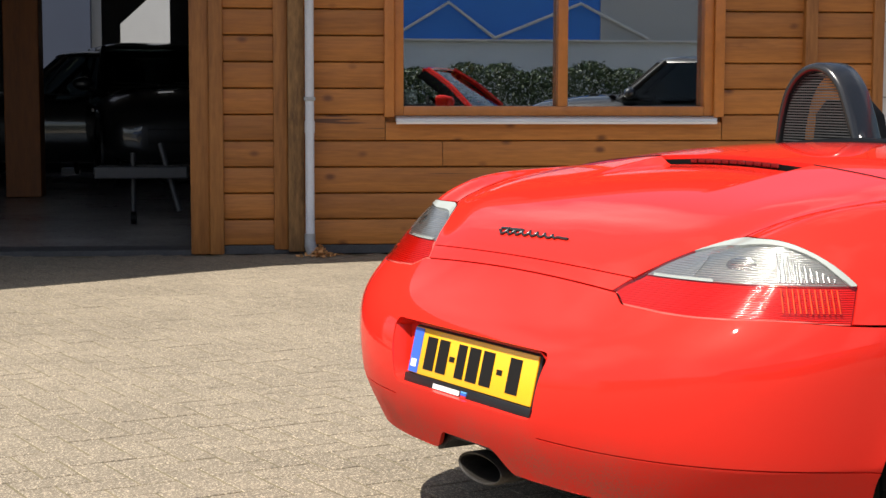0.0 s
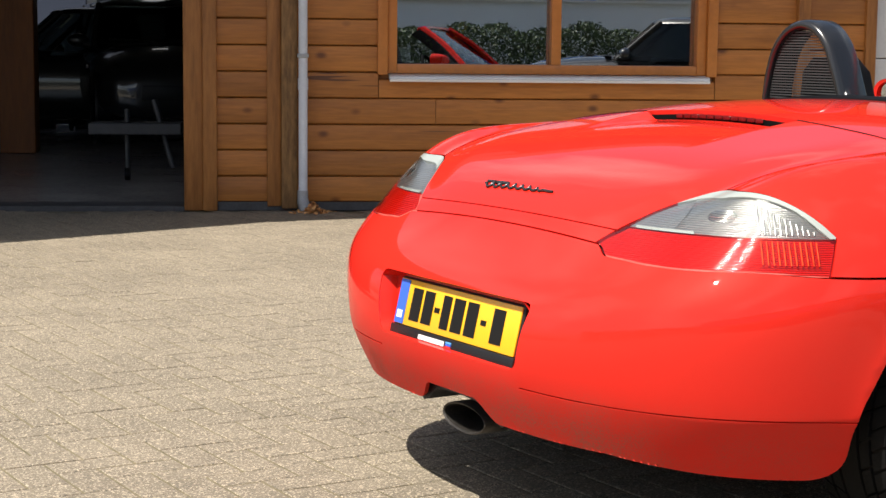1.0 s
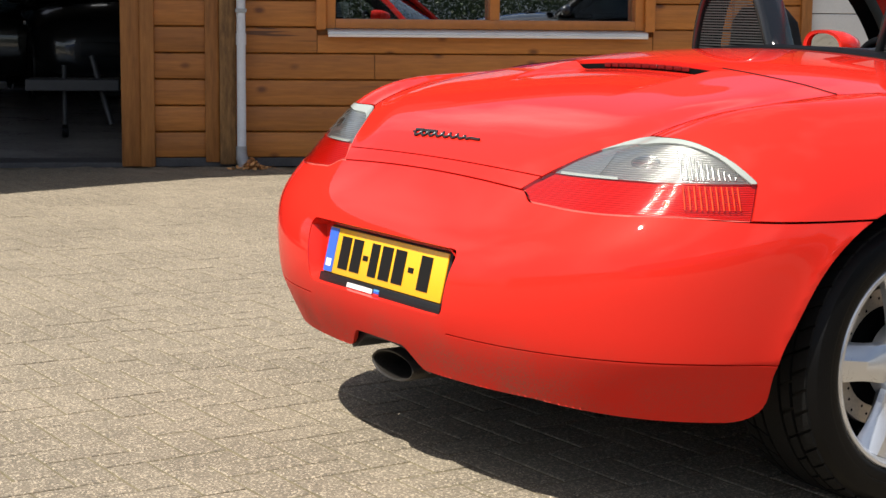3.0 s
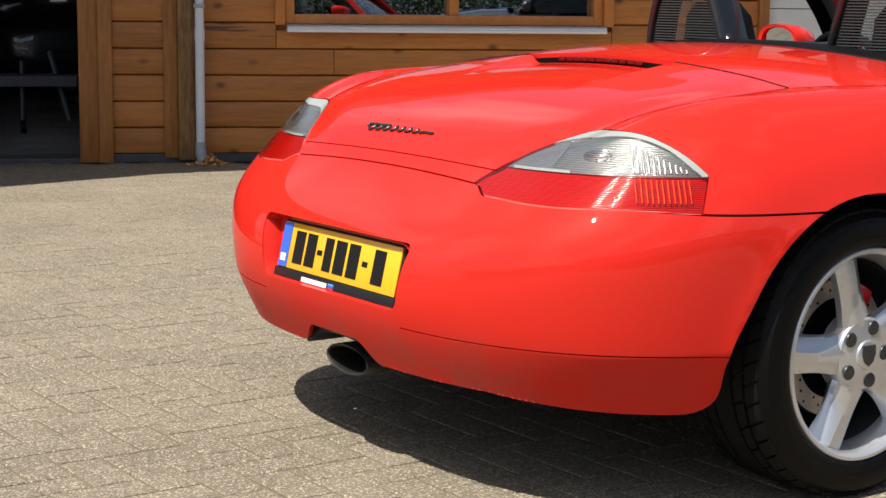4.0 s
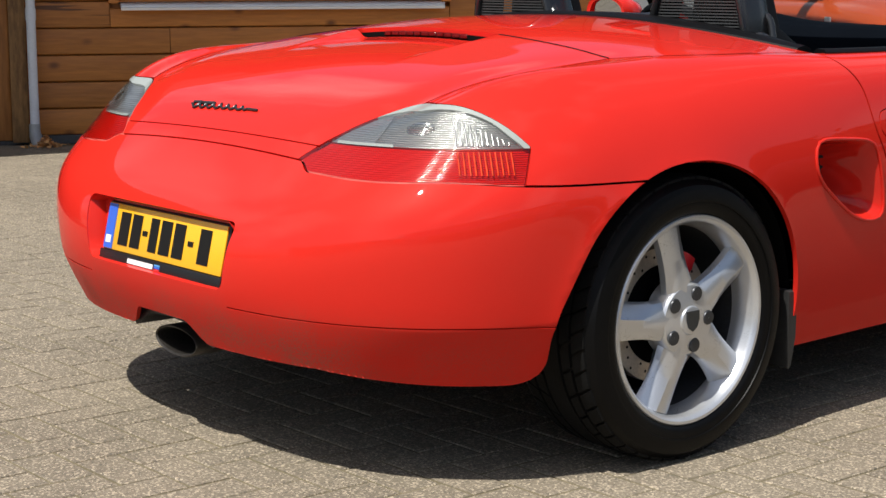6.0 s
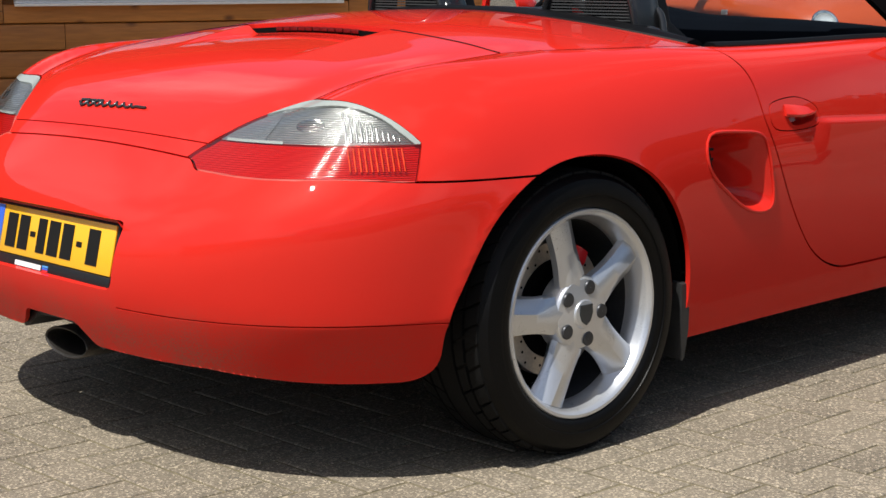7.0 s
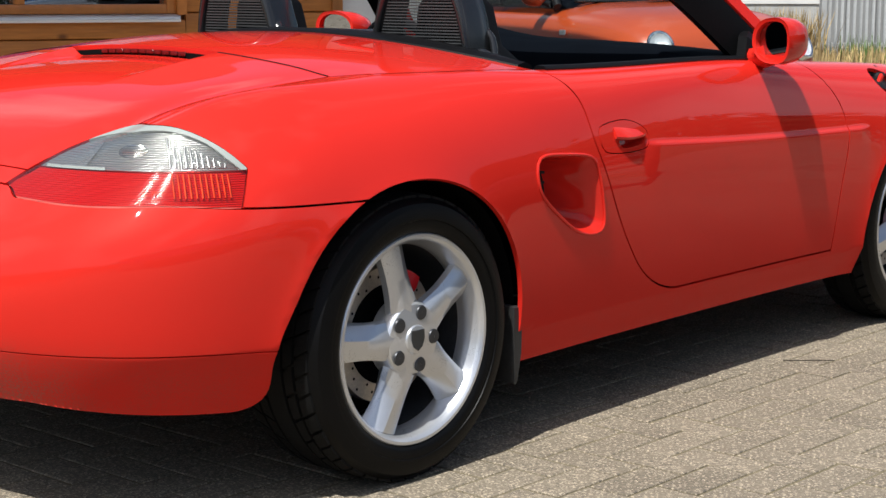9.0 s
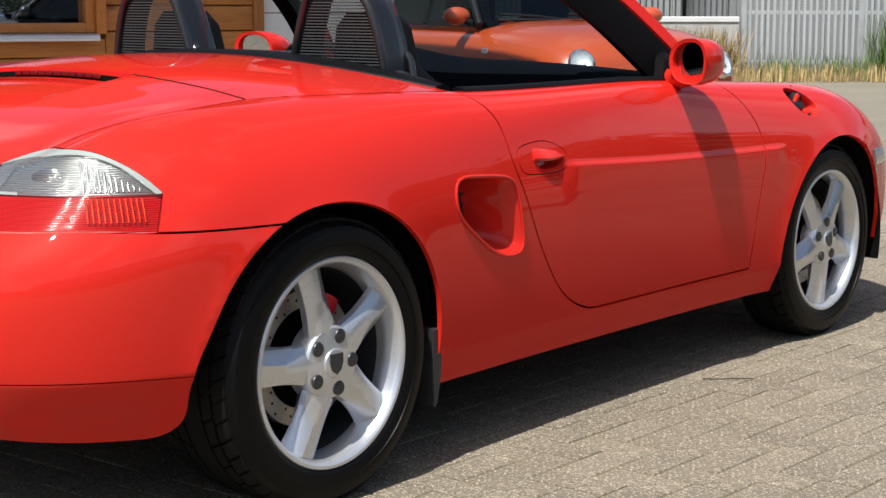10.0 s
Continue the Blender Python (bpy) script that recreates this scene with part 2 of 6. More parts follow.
def smooth_path(pts, n=8, closed=False):
    """Catmull-Rom through a few points."""
    pts = [Vector(p) for p in pts]
    out, c = [], len(pts)
    for i in range(c if closed else c - 1):
        p0 = pts[(i - 1) % c] if closed or i else pts[0]
        p1, p2 = pts[i], pts[(i + 1) % c]
        p3 = pts[(i + 2) % c] if closed or i + 2 < c else pts[-1]
        for k in range(n):
            t = k / n
            out.append(0.5 * (2 * p1 + (p2 - p0) * t + (2 * p0 - 5 * p1 + 4 * p2 - p3) * t * t + (3 * p1 - p0 - 3 * p2 + p3) * t ** 3))
    if not closed:
        out.append(pts[-1])
    return out

# ---- roadster body: one smooth skin, from which the panels are cut ----
def curve(xs, ys):
    """A natural cubic spline through a few stations, straight beyond its ends."""
    xs, ys = np.array(xs, float), np.array(ys, float)
    n, h = len(xs), np.diff(xs)
    a, b = np.eye(n), np.zeros(n)
    for i in range(1, n - 1):
        a[i, i - 1:i + 2] = h[i - 1], 2 * (h[i - 1] + h[i]), h[i]
        b[i] = 6 * ((ys[i + 1] - ys[i]) / h[i] - (ys[i] - ys[i - 1]) / h[i - 1])
    m = np.linalg.solve(a, b)
    s0 = (ys[1] - ys[0]) / h[0] - h[0] * m[1] / 6
    s1 = (ys[-1] - ys[-2]) / h[-1] + h[-1] * m[-2] / 6

    def at(x):
        x = np.asarray(x, float)
        c = np.clip(x, xs[0], xs[-1])
        i = np.clip(np.searchsorted(xs, c) - 1, 0, n - 2)
        d0, d1 = c - xs[i], xs[i + 1] - c
        v = (m[i] * d1 ** 3 + m[i + 1] * d0 ** 3) / (6 * h[i]) + (ys[i] / h[i] - m[i] * h[i] / 6) * d1 + (ys[i + 1] / h[i] - m[i + 1] * h[i] / 6) * d0
        return v + s0 * np.minimum(x - xs[0], 0) + s1 * np.maximum(x - xs[-1], 0)
    return at


half_width = curve([-0.9, -0.5, -0.2, 0.05, 0.35, 0.7, 1.1, 1.6, 2.05, 2.4, 2.8, 3.3],
                   [0.872, 0.882, 0.891, 0.893, 0.888, 0.872, 0.860, 0.852, 0.857, 0.866, 0.85, 0.78])
tail_reach = curve([0.18, 0.28, 0.36, 0.44, 0.52, 0.58, 0.63, 0.68, 0.76, 0.9],
                   [0.655, 0.699, 0.729, 0.741, 0.742, 0.726, 0.686, 0.640, 0.585, 0.50])
nose_reach = curve([0.18, 0.35, 0.45, 0.55, 0.65, 0.75, 0.9], [1.00, 1.06, 1.06, 1.02, 0.90, 0.72, 0.4])
deck_mid = curve([-0.80, -0.72, -0.66, -0.60, -0.50, -0.30, -0.05, 0.15, 0.35, 0.6, 1.2, 1.7, 2.0, 2.4, 2.8, 3.2],
                 [0.570, 0.655, 0.714, 0.762, 0.815, 0.876, 0.927, 0.950, 0.955, 0.948, 0.905, 0.850, 0.805, 0.735, 0.65, 0.52])
tuck_high = curve([-0.8, -0.5, -0.2, 0.2, 0.6, 1.6, 2.2, 3.0], [0.13, 0.125, 0.095, 0.08, 0.058, 0.06, 0.08, 0.1])
deck_side = curve([-0.80, -0.70, -0.60, -0.52, -0.40, -0.20, 0.0, 0.3, 0.6, 1.0, 1.5, 1.8, 2.2, 2.45, 2.8, 3.1],
                  [0.585, 0.670, 0.740, 0.788, 0.834, 0.866, 0.878, 0.880, 0.872, 0.870, 0.868, 0.855, 0.842, 0.826, 0.755, 0.64])
blend_width = curve([-0.8, -0.4, 0.1, 0.5, 0.9, 1.6, 2.1, 3.0], [0.14, 0.15, 0.15, 0.10, 0.07, 0.08, 0.15, 0.18])
crease_line = curve([0.86, 1.4, 2.1], [0.683, 0.660, 0.650])
crease_z = curve([-0.9, -0.4, 0.3, 0.6, 2.0, 2.8], [0.362, 0.352, 0.285, 0.278, 0.275, 0.27])


deck_edge = curve([-0.5, -0.2, -0.05, 0.1, 0.28, 0.6, 1.2], [0.660, 0.660, 0.672, 0.698, 0.722, 0.728, 0.728])
valley = curve([-0.66, -0.585, -0.552, -0.414, -0.245, -0.043, 0.2, 0.5], [0.40, 0.475, 0.515, 0.583, 0.626, 0.654, 0.70, 0.73])


def ease(v, lo, hi):
    v = np.clip((v - lo) / (hi - lo), 0, 1)
    return v * v * (3 - 2 * v)


def deck_height(x, y):
    a, b = deck_mid(y), deck_side(y)
    t = np.abs(x) / deck_edge(np.clip(y, -0.5, 1.2))
    s = np.where(t < 1, 0.5 - 0.5 * np.cos(np.pi * np.minimum(t, 1)), 1)
    arch = 0.45 + 0.55 * ease(y, -0.45, 0.10)
    s = (1 - arch) * s + arch * np.minimum(t, 1.0) ** 2
    z = a + (b - a) * s - 0.8 * np.maximum(t - 1, 0) ** 2 - 0.3 * np.maximum(t - 1, 0) * (a - b)
    # a shallow valley along the lid's edge, and the fender's ridge outside it
    e = np.abs(x) - valley(np.clip(y, -0.66, 0.5))
    u = ease(y, -0.70, -0.50) * ease(-y, -0.12, 0.30)
    return z + u * (0.014 * np.exp(-((e - 0.085) / 0.055) ** 2) - 0.012 * np.exp(-(e / 0.075) ** 2))


def body(p):
    """Below zero inside the car, above zero outside; about metres near the skin."""
    x, y, z = np.abs(p[:, 0]), p[:, 1], p[:, 2]
    low, high, kink = np.maximum(0.58 - z, 0) / 0.38, np.maximum(z - 0.58, 0) / 0.28, np.maximum(crease_z(y) - z, 0)
    w = half_width(y) - 0.032 * low ** 2 - tuck_high(y) * high ** 2 - 0.38 * kink
    w = w + 0.0075 / (1 + np.exp(np.clip((z - crease_line(y)) / 0.0026, -40, 40))) * np.exp(-np.maximum(crease_line(y) - z, 0) / 0.07) * np.clip((y - 0.86) / 0.06, 0, 1) * np.clip((2.07 - y) / 0.06, 0, 1)
    for yc, r0, amount in ((-0.03, 0.366, 0.007), (2.43, 0.362, 0.008)):
        w = w + amount * np.exp(-np.maximum(np.hypot(y - yc, z - 0.30) - r0, 0) / 0.03)
    back = np.maximum(-0.1 - y, 0) / np.maximum(tail_reach(z), 0.1)
    fore = np.maximum(y - 2.35, 0) / np.maximum(nose_reach(z), 0.1)
    n = 3.1
    w = np.maximum(w, 0.05)
    side = ((x / w) ** n + back ** n + fore ** n) ** (1 / n)
    side = (side - 1) * 0.8
    h = 1e-3
    top = z - deck_height(x, y)
    gx, gy = (deck_height(x + h, y) - deck_height(x - h, y)) / (2 * h), (deck_height(x, y + h) - deck_height(x, y - h)) / (2 * h)
    top = top / np.sqrt(1 + gx ** 2 + gy ** 2)
    k = blend_width(y)
    d = np.maximum(k - np.abs(side - top), 0) / k
    return np.maximum(side, top) + d ** 3 * k / 6


def body_normal(p, h=2e-4):
    g = np.stack([body(p + e) - body(p - e) for e in np.eye(3) * h], 1)
    return g / np.linalg.norm(g, axis=1)[:, None]


def skin():
    """The whole skin as vertices, normals and triangles."""
    el = np.radians(np.concatenate([np.linspace(-34, 8, 52), np.linspace(8.3, 14.5, 26), np.linspace(15.2, 18.3, 5), np.linspace(19.0, 60, 64), np.linspace(61.5, 90, 16)]))
    cols = [(-0.1, a) for a in np.radians(np.linspace(-90, 0, 84))]
    cols += [(y, 0.0) for y in np.arange(-0.085, 2.35, 0.015)]
    cols += [(2.35, a) for a in np.radians(np.linspace(0, 90, 50))]
    ys, az = np.array([c[0] for c in cols]), np.array([c[1] for c in cols])
    A, E = np.meshgrid(az, el, indexing="ij")
    Y = np.meshgrid(ys, el, indexing="ij")[0]
    d = np.stack([np.cos(E) * np.cos(A), np.cos(E) * np.sin(A), np.sin(E)], -1).reshape(-1, 3)
    o = np.stack([0 * Y, Y, 0 * Y + 0.5], -1).reshape(-1, 3)
    lo, hi = np.full(len(d), 0.05), np.full(len(d), 1.7)
    for _ in range(34):
        mid = (lo + hi) / 2
        out = body(o + d * mid[:, None]) > 0
        hi, lo = np.where(out, mid, hi), np.where(out, lo, mid)
    V = o + d * ((lo + hi) / 2)[:, None]
    V[np.abs(V[:, 0]) < 1e-4, 0] = 0
    nc, ne = len(cols), len(el)
    i = (np.arange(nc - 1)[:, None] * ne + np.arange(ne - 1)[None]).ravel()
    T = np.concatenate([np.stack([i, i + ne, i + ne + 1], 1), np.stack([i, i + ne + 1, i + 1], 1)])
    n = len(V)
    V2 = V * np.array([-1, 1, 1])
    V, T = np.concatenate([V, V2]), np.concatenate([T, T[:, ::-1] + n])
    key, first, inv = np.unique(np.round(V, 5) + 0.0, axis=0, return_index=True, return_inverse=True)
    V, T = V[first], inv.reshape(-1)[T]
    T = T[(T[:, 0] != T[:, 1]) & (T[:, 1] != T[:, 2]) & (T[:, 0] != T[:, 2])]
    N = body_normal(V)
    fn = np.cross(V[T[:, 1]] - V[T[:, 0]], V[T[:, 2]] - V[T[:, 0]])
    flip = np.einsum("ij,ij->i", fn, N[T[:, 0]]) < 0
    T[flip] = T[flip][:, ::-1]
    return V, N, T


def clip(S, field):
    """Keep the side of a skin where field(points) is above zero."""
    V, N, T = S
    d = field(V)
    s = d > 0
    c = s[T].sum(1)
    keep, news, pos, nor, table = [T[c == 3]], [], [V], [N], {}
    count = [len(V)]

    def cut(a, b):
        k = (a, b) if a < b else (b, a)
        if k not in table:
            f = d[k[0]] / (d[k[0]] - d[k[1]])
            pos.append((V[k[0]] + f * (V[k[1]] - V[k[0]]))[None])
            q = N[k[0]] + f * (N[k[1]] - N[k[0]])
            nor.append((q / np.linalg.norm(q))[None])
            table[k] = count[0]
            count[0] += 1
        return table[k]
    for t in T[(c == 1) | (c == 2)]:
        a, b, e = (int(v) for v in t)
        for _ in range(3):
            if (s[a] and not s[b] and not s[e]) or (not s[a] and s[b] and s[e]):
                break
            a, b, e = b, e, a
        p, q = cut(a, b), cut(a, e)
        news += [(a, p, q)] if s[a] else [(p, b, e), (p, e, q)]
    if news:
        keep.append(np.array(news))
    T = np.concatenate(keep)
    V, N = np.concatenate(pos), np.concatenate(nor)
    used = np.unique(T)
    m = np.full(len(V), -1)
    m[used] = np.arange(len(used))
    return V[used], N[used], m[T]


def cut_all(S, *fields):
    for f in fields:
        S = clip(S, f)
    return S


def shell(name, pieces, flange=0.012, push=0.0):
    """A panel mesh from pieces of skin: true surface normals, and a turned-in edge all round."""
    verts, faces, norms = [], [], []
    for V, N, T in pieces:
        if not len(T):
            continue
        V = V + N * push
        base = sum(len(v) for v in verts)
        e = np.concatenate([T[:, [0, 1]], T[:, [1, 2]], T[:, [2, 0]]])
        key = np.sort(e, 1)
        _, idx, cnt = np.unique(key, axis=0, return_index=True, return_counts=True)
        rim = e[idx[cnt == 1]]
        verts.append(V)
        faces.append(T + base)
        norms.append(N[T].reshape(-1, 3))
        if flange and len(rim):
            ends = np.unique(rim)
            m = np.full(len(V), -1)
            m[ends] = np.arange(len(ends))
            b2 = base + len(V)
            verts += [V[ends], V[ends] - N[ends] * flange]
            a, b = m[rim[:, 0]], m[rim[:, 1]]
            k = len(ends)
            F = np.concatenate([np.stack([b + b2, a + b2, a + b2 + k], 1), np.stack([b + b2, a + b2 + k, b + b2 + k], 1)])
            allv = np.concatenate(verts)
            fn = np.cross(allv[F[:, 1]] - allv[F[:, 0]], allv[F[:, 2]] - allv[F[:, 0]])
            fn /= np.maximum(np.linalg.norm(fn, axis=1), 1e-12)[:, None]
            faces.append(F)
            norms.append(np.repeat(fn, 3, axis=0))
    V, T, L = np.concatenate(verts), np.concatenate(faces), np.concatenate(norms)
    me = bpy.data.meshes.new(name)
    me.from_pydata(V.tolist(), [], T.tolist())
    me.shade_smooth()
    me.normals_split_custom_set(L.tolist())
    return me


def mirrored(S):
    V, N, T = S
    k = np.array([-1.0, 1, 1])
    return V * k, N * k, T[:, ::-1]


GAP = 0.0028
light_top = curve([30.8, 33.0, 36.6, 40, 44.1, 50, 57, 61, 64, 67, 69], [0.640, 0.676, 0.703, 0.727, 0.751, 0.777, 0.797, 0.792, 0.774, 0.743, 0.712])
lid_side = curve([-0.66, -0.585, -0.552, -0.414, -0.245, -0.043, 0.05], [0.40, 0.475, 0.515, 0.583, 0.626, 0.654, 0.66])
cover_side = curve([-0.043, 0.1, 0.28, 0.6, 0.8], [0.654, 0.700, 0.727, 0.728, 0.728])
cockpit_back = curve([0, 0.2, 0.385, 0.568, 0.722, 0.8], [0.43, 0.436, 0.456, 0.502, 0.562, 0.60])
door_back = curve([0.25, 0.295, 0.38, 0.5, 0.641, 0.70, 0.773, 0.82, 0.86], [1.02, 0.945, 0.846, 0.755, 0.681, 0.652, 0.630, 0.609, 0.575])
door_front = curve([0.25, 0.281, 0.502, 0.651, 0.732, 0.818, 0.86], [1.88, 1.884, 1.909, 1.930, 1.903, 1.825, 1.77])
arch_rear = curve([-20, 10, 32, 70, 90, 113, 141, 160, 174, 188, 200], [0.388, 0.393, 0.394, 0.376, 0.366, 0.362, 0.357, 0.356, 0.364, 0.350, 0.380])


def bumper_top(x):
    s = np.clip((x - 0.388) / 0.045, 0, 1)
    s = s * s * (3 - 2 * s)
    return (0.686 - 0.012 * (x / 0.4) ** 2) * (1 - s) + (0.655 - 0.048 * (x - 0.45) + 0.011 * np.exp(-((x - 0.76) / 0.10) ** 2)) * s


def turn(P):
    return np.degrees(np.arctan2(np.abs(P[:, 0]), -(P[:, 1] + 0.1)))


def rear_arch(P, o=0.0):
    a = np.degrees(np.arctan2(P[:, 2] - 0.30, P[:, 1] + 0.03))
    a = np.where(a < -90, a + 360, a)
    r = np.hypot(P[:, 1] + 0.03, P[:, 2] - 0.30) - arch_rear(np.clip(a, -20, 200)) - o
    return np.where(np.abs(P[:, 0]) > 0.45, r, 1.0)


def front_arch(P, o=0.0):
    return np.where(np.abs(P[:, 0]) > 0.45, np.hypot(P[:, 1] - 2.43, P[:, 2] - 0.30) - 0.362 - o, 1.0)


def door_low(P):
    a, b, k = P[:, 1] - door_back(np.clip(P[:, 2], 0.27, 0.9)), P[:, 2] - 0.286, 0.10
    h = np.clip(0.5 + 0.5 * (b - a) / k, 0, 1)
    return b * (1 - h) + a * h - k * h * (1 - h)


def right(P): return P[:, 0]
def light_out(P): return turn(P) - (67.2 + (P[:, 2] - 0.645) * 21)
def is_light(P): return np.minimum(light_top(turn(P)) - P[:, 2], -light_out(P) * 0.014)
def above_bumper(P): return P[:, 2] - bumper_top(np.abs(P[:, 0]))
def lid_in(P): return lid_side(P[:, 1]) - np.abs(P[:, 0])
def cover_in(P): return cover_side(P[:, 1]) - np.abs(P[:, 0])
def seam2(P): return P[:, 2] - (0.712 - 0.05 * np.abs(P[:, 0]) ** 2)
def belt_in(P): return np.abs(P[:, 0]) - 0.742


def skirt(P):
    """Lower edge of the body: higher at the tail, with the notch for the tail pipe in its middle."""
    x, y = np.abs(P[:, 0]), P[:, 1]
    tail = 0.252 - 0.036 * np.clip((x - 0.5) / 0.32, 0, 1)
    u = np.clip((x - 0.095) / 0.075, 0, 1)
    notch = 0.050 * (1 - u * u * (3 - 2 * u))
    return P[:, 2] - np.where(y < -0.2, tail + notch, 0.187)


def bumper_corner(P):
    """Rounds the bumper's lower corner where the skirt meets the wheel arch."""
    a, b, k = skirt(P), rear_arch(P), 0.07
    h = np.clip(0.5 + 0.5 * (b - a) / k, 0, 1)
    return b * (1 - h) + a * h - k * h * (1 - h)


def plate_hole(P):
    """Above zero outside the number plate recess."""
    x, z = np.abs(P[:, 0]), P[:, 2]
    wide = 0.292 + 0.03 * (z - 0.40) / 0.14
    q = np.stack([x - wide + 0.02, np.abs(z - 0.472) - 0.074 + 0.02], 1)
    r = np.hypot(np.maximum(q[:, 0], 0), np.maximum(q[:, 1], 0)) + np.minimum(q.max(1), 0) - 0.02
    return np.where(P[:, 1] < -0.5, r, 1.0)


def rounded(points, r):
    """Signed distance to a convex outline in the side view, with rounded corners; above zero outside."""
    pts = [Vector(p) for p in points]
    mid = sum(pts, Vector((0, 0))) / len(pts)
    lines = []
    for a, b in zip(pts, pts[1:] + pts[:1]):
        nrm = Vector((b.y - a.y, a.x - b.x)).normalized()
        if nrm.dot(mid - a) > 0:
            nrm = -nrm
        lines.append((nrm.x, nrm.y, nrm.dot(a)))

    def at(P):
        d = np.stack([P[:, 1] * l[0] + P[:, 2] * l[1] - l[2] for l in lines], 1) / r
        return r * np.log(np.exp(np.clip(d, -60, 60)).sum(1))
    return at


duct_edge = rounded([(0.400, 0.690), (0.655, 0.672), (0.700, 0.470), (0.585, 0.468), (0.395, 0.600)], 0.020)
handle_edge = rounded([(0.665, 0.735), (0.80, 0.752), (0.890, 0.715), (0.890, 0.668), (0.78, 0.655), (0.68, 0.668)], 0.012)
filler_edge = rounded([(2.135, 0.825), (2.225, 0.835), (2.320, 0.790), (2.345, 0.735), (2.26, 0.712), (2.165, 0.755)], 0.022)
SKIN = skin()
car = thing("roadster", "red open-top two-seat roadster parked on block paving", "car")
rear = clip(SKIN, lambda P: 0.9 - P[:, 1])
back = cut_all(rear, lambda P: -P[:, 1] + 0.1, skirt)
bump = cut_all(back, lambda P: -above_bumper(P) - 0.0018, bumper_corner)
lower = lambda P: crease_z(P[:, 1]) - P[:, 2]
hole = clip(bump, plate_hole)
rear_bumper = part("rear_bumper", shell("rear_bumper", [
    clip(hole, lambda P: 0.3 - np.abs(P[:, 0])),
    cut_all(hole, lambda P: np.abs(P[:, 0]) - 0.3, lambda P: -lower(P) - 0.0016)]), DUSTY, car)
for sgn in (1, -1):
    part("bumper_skirt", shell("bumper_skirt", [cut_all(hole, lambda P: sgn * P[:, 0] - 0.3, lambda P: lower(P) - 0.0016)]), DUSTY, rear_bumper)
upper = cut_all(back, lambda P: above_bumper(P) - 0.0014)
lamp = cut_all(upper, lambda P: is_light(P) - 0.0012, right)
lid_all = cut_all(upper, lambda P: lid_in(P) - GAP, lambda P: -is_light(P), lambda P: -0.035 - P[:, 1] - 0.0045)
lip = part("lid_lip", shell("lid_lip", [cut_all(lid_all, lambda P: -seam2(P) - 0.0012)]), RED, car)
V, N, T = clip(lid_all, lambda P: seam2(P) - 0.0012)
ax = np.abs(V[:, 0])
ramp_y = np.clip((V[:, 1] + 0.42) / 0.36, 0, 1)
edge_x = np.clip((0.285 - ax) / 0.05, 0, 1)
dip = 0.024 * ramp_y ** 2 * edge_x ** 2 * (3 - 2 * edge_x)
V = V - np.array([0, 0, 1.0]) * dip[:, None]
me = bpy.data.meshes.new("tmp")
me.from_pydata(V.tolist(), [], T.tolist())
me.update()
NN = np.array([v.normal[:] for v in me.vertices])
use = (ax < 0.30) & (V[:, 1] > -0.45)
near = np.clip(dip / 0.004, 0, 1)[:, None]
N = np.where(use[:, None], NN * near + N * (1 - near), N)
N /= np.linalg.norm(N, axis=1)[:, None]
engine_lid = part("engine_lid", shell("engine_lid", [(V, N, T)]), RED, car)
cover = cut_all(rear, lambda P: P[:, 2] - 0.75, lambda P: P[:, 1] + 0.035 - 0.0015, lambda P: cover_in(P) - GAP, lambda P: cockpit_back(np.abs(P[:, 0])) - P[:, 1])
part("top_cover", shell("top_cover", [cover], flange=0.02), RED, car)
quarter = cut_all(clip(SKIN, lambda P: 2.2 - P[:, 1]), skirt, rear_arch, front_arch, right, lambda P: np.maximum(above_bumper(P) - GAP, P[:, 1] + 0.1),
                  lambda P: np.where(P[:, 1] < 0.02, np.maximum(light_out(P) * 0.014, P[:, 2] - light_top(turn(P))) - 0.001, 1.0),
                  lambda P: np.where(P[:, 1] < -0.038, -lid_in(P) - GAP, np.where(P[:, 2] > 0.7, -cover_in(P) - GAP, 1.0)),
                  lambda P: np.where(P[:, 2] > 0.7, np.maximum(belt_in(P), 0.60 - P[:, 1]), 1.0),
                  lambda P: -door_low(P) - 0.0030)
quarter_plain, quarter = quarter, clip(quarter, duct_edge)
side = cut_all(clip(SKIN, lambda P: np.minimum(P[:, 1] - 0.55, 2.1 - P[:, 1])), right)
door = cut_all(side, lambda P: door_low(P) - 0.0030, lambda P: door_front(P[:, 2]) - P[:, 1] - GAP, belt_in)
door_plain, door = door, clip(door, lambda P: handle_edge(P) - 0.0012)
fender = cut_all(clip(SKIN, lambda P: P[:, 1] - 1.7), right, lambda P: P[:, 1] - door_front(P[:, 2]) - GAP, front_arch, lambda P: P[:, 2] - 0.283,
                 lambda P: np.where(P[:, 2] > 0.6, np.abs(P[:, 0]) - 0.60, 1.0), lambda P: np.maximum(2.80 - P[:, 1], P[:, 2] - 0.57) - 0.001)
hood = cut_all(SKIN, lambda P: P[:, 1] - 1.74, lambda P: P[:, 2] - 0.55, lambda P: 0.60 - np.abs(P[:, 0]) - GAP, lambda P: 3.05 - P[:, 1])
nose = cut_all(SKIN, lambda P: P[:, 1] - 2.6, front_arch, lambda P: np.minimum(P[:, 1] - 2.80 - 0.002, 1), lambda P: np.where(np.abs(P[:, 0]) < 0.60, np.maximum(P[:, 1] - 3.05, 0.55 - P[:, 2]), 0.57 - P[:, 2]) - GAP, lambda P: P[:, 2] - 0.19)
fender_plain, fender = fender, clip(fender, filler_edge)
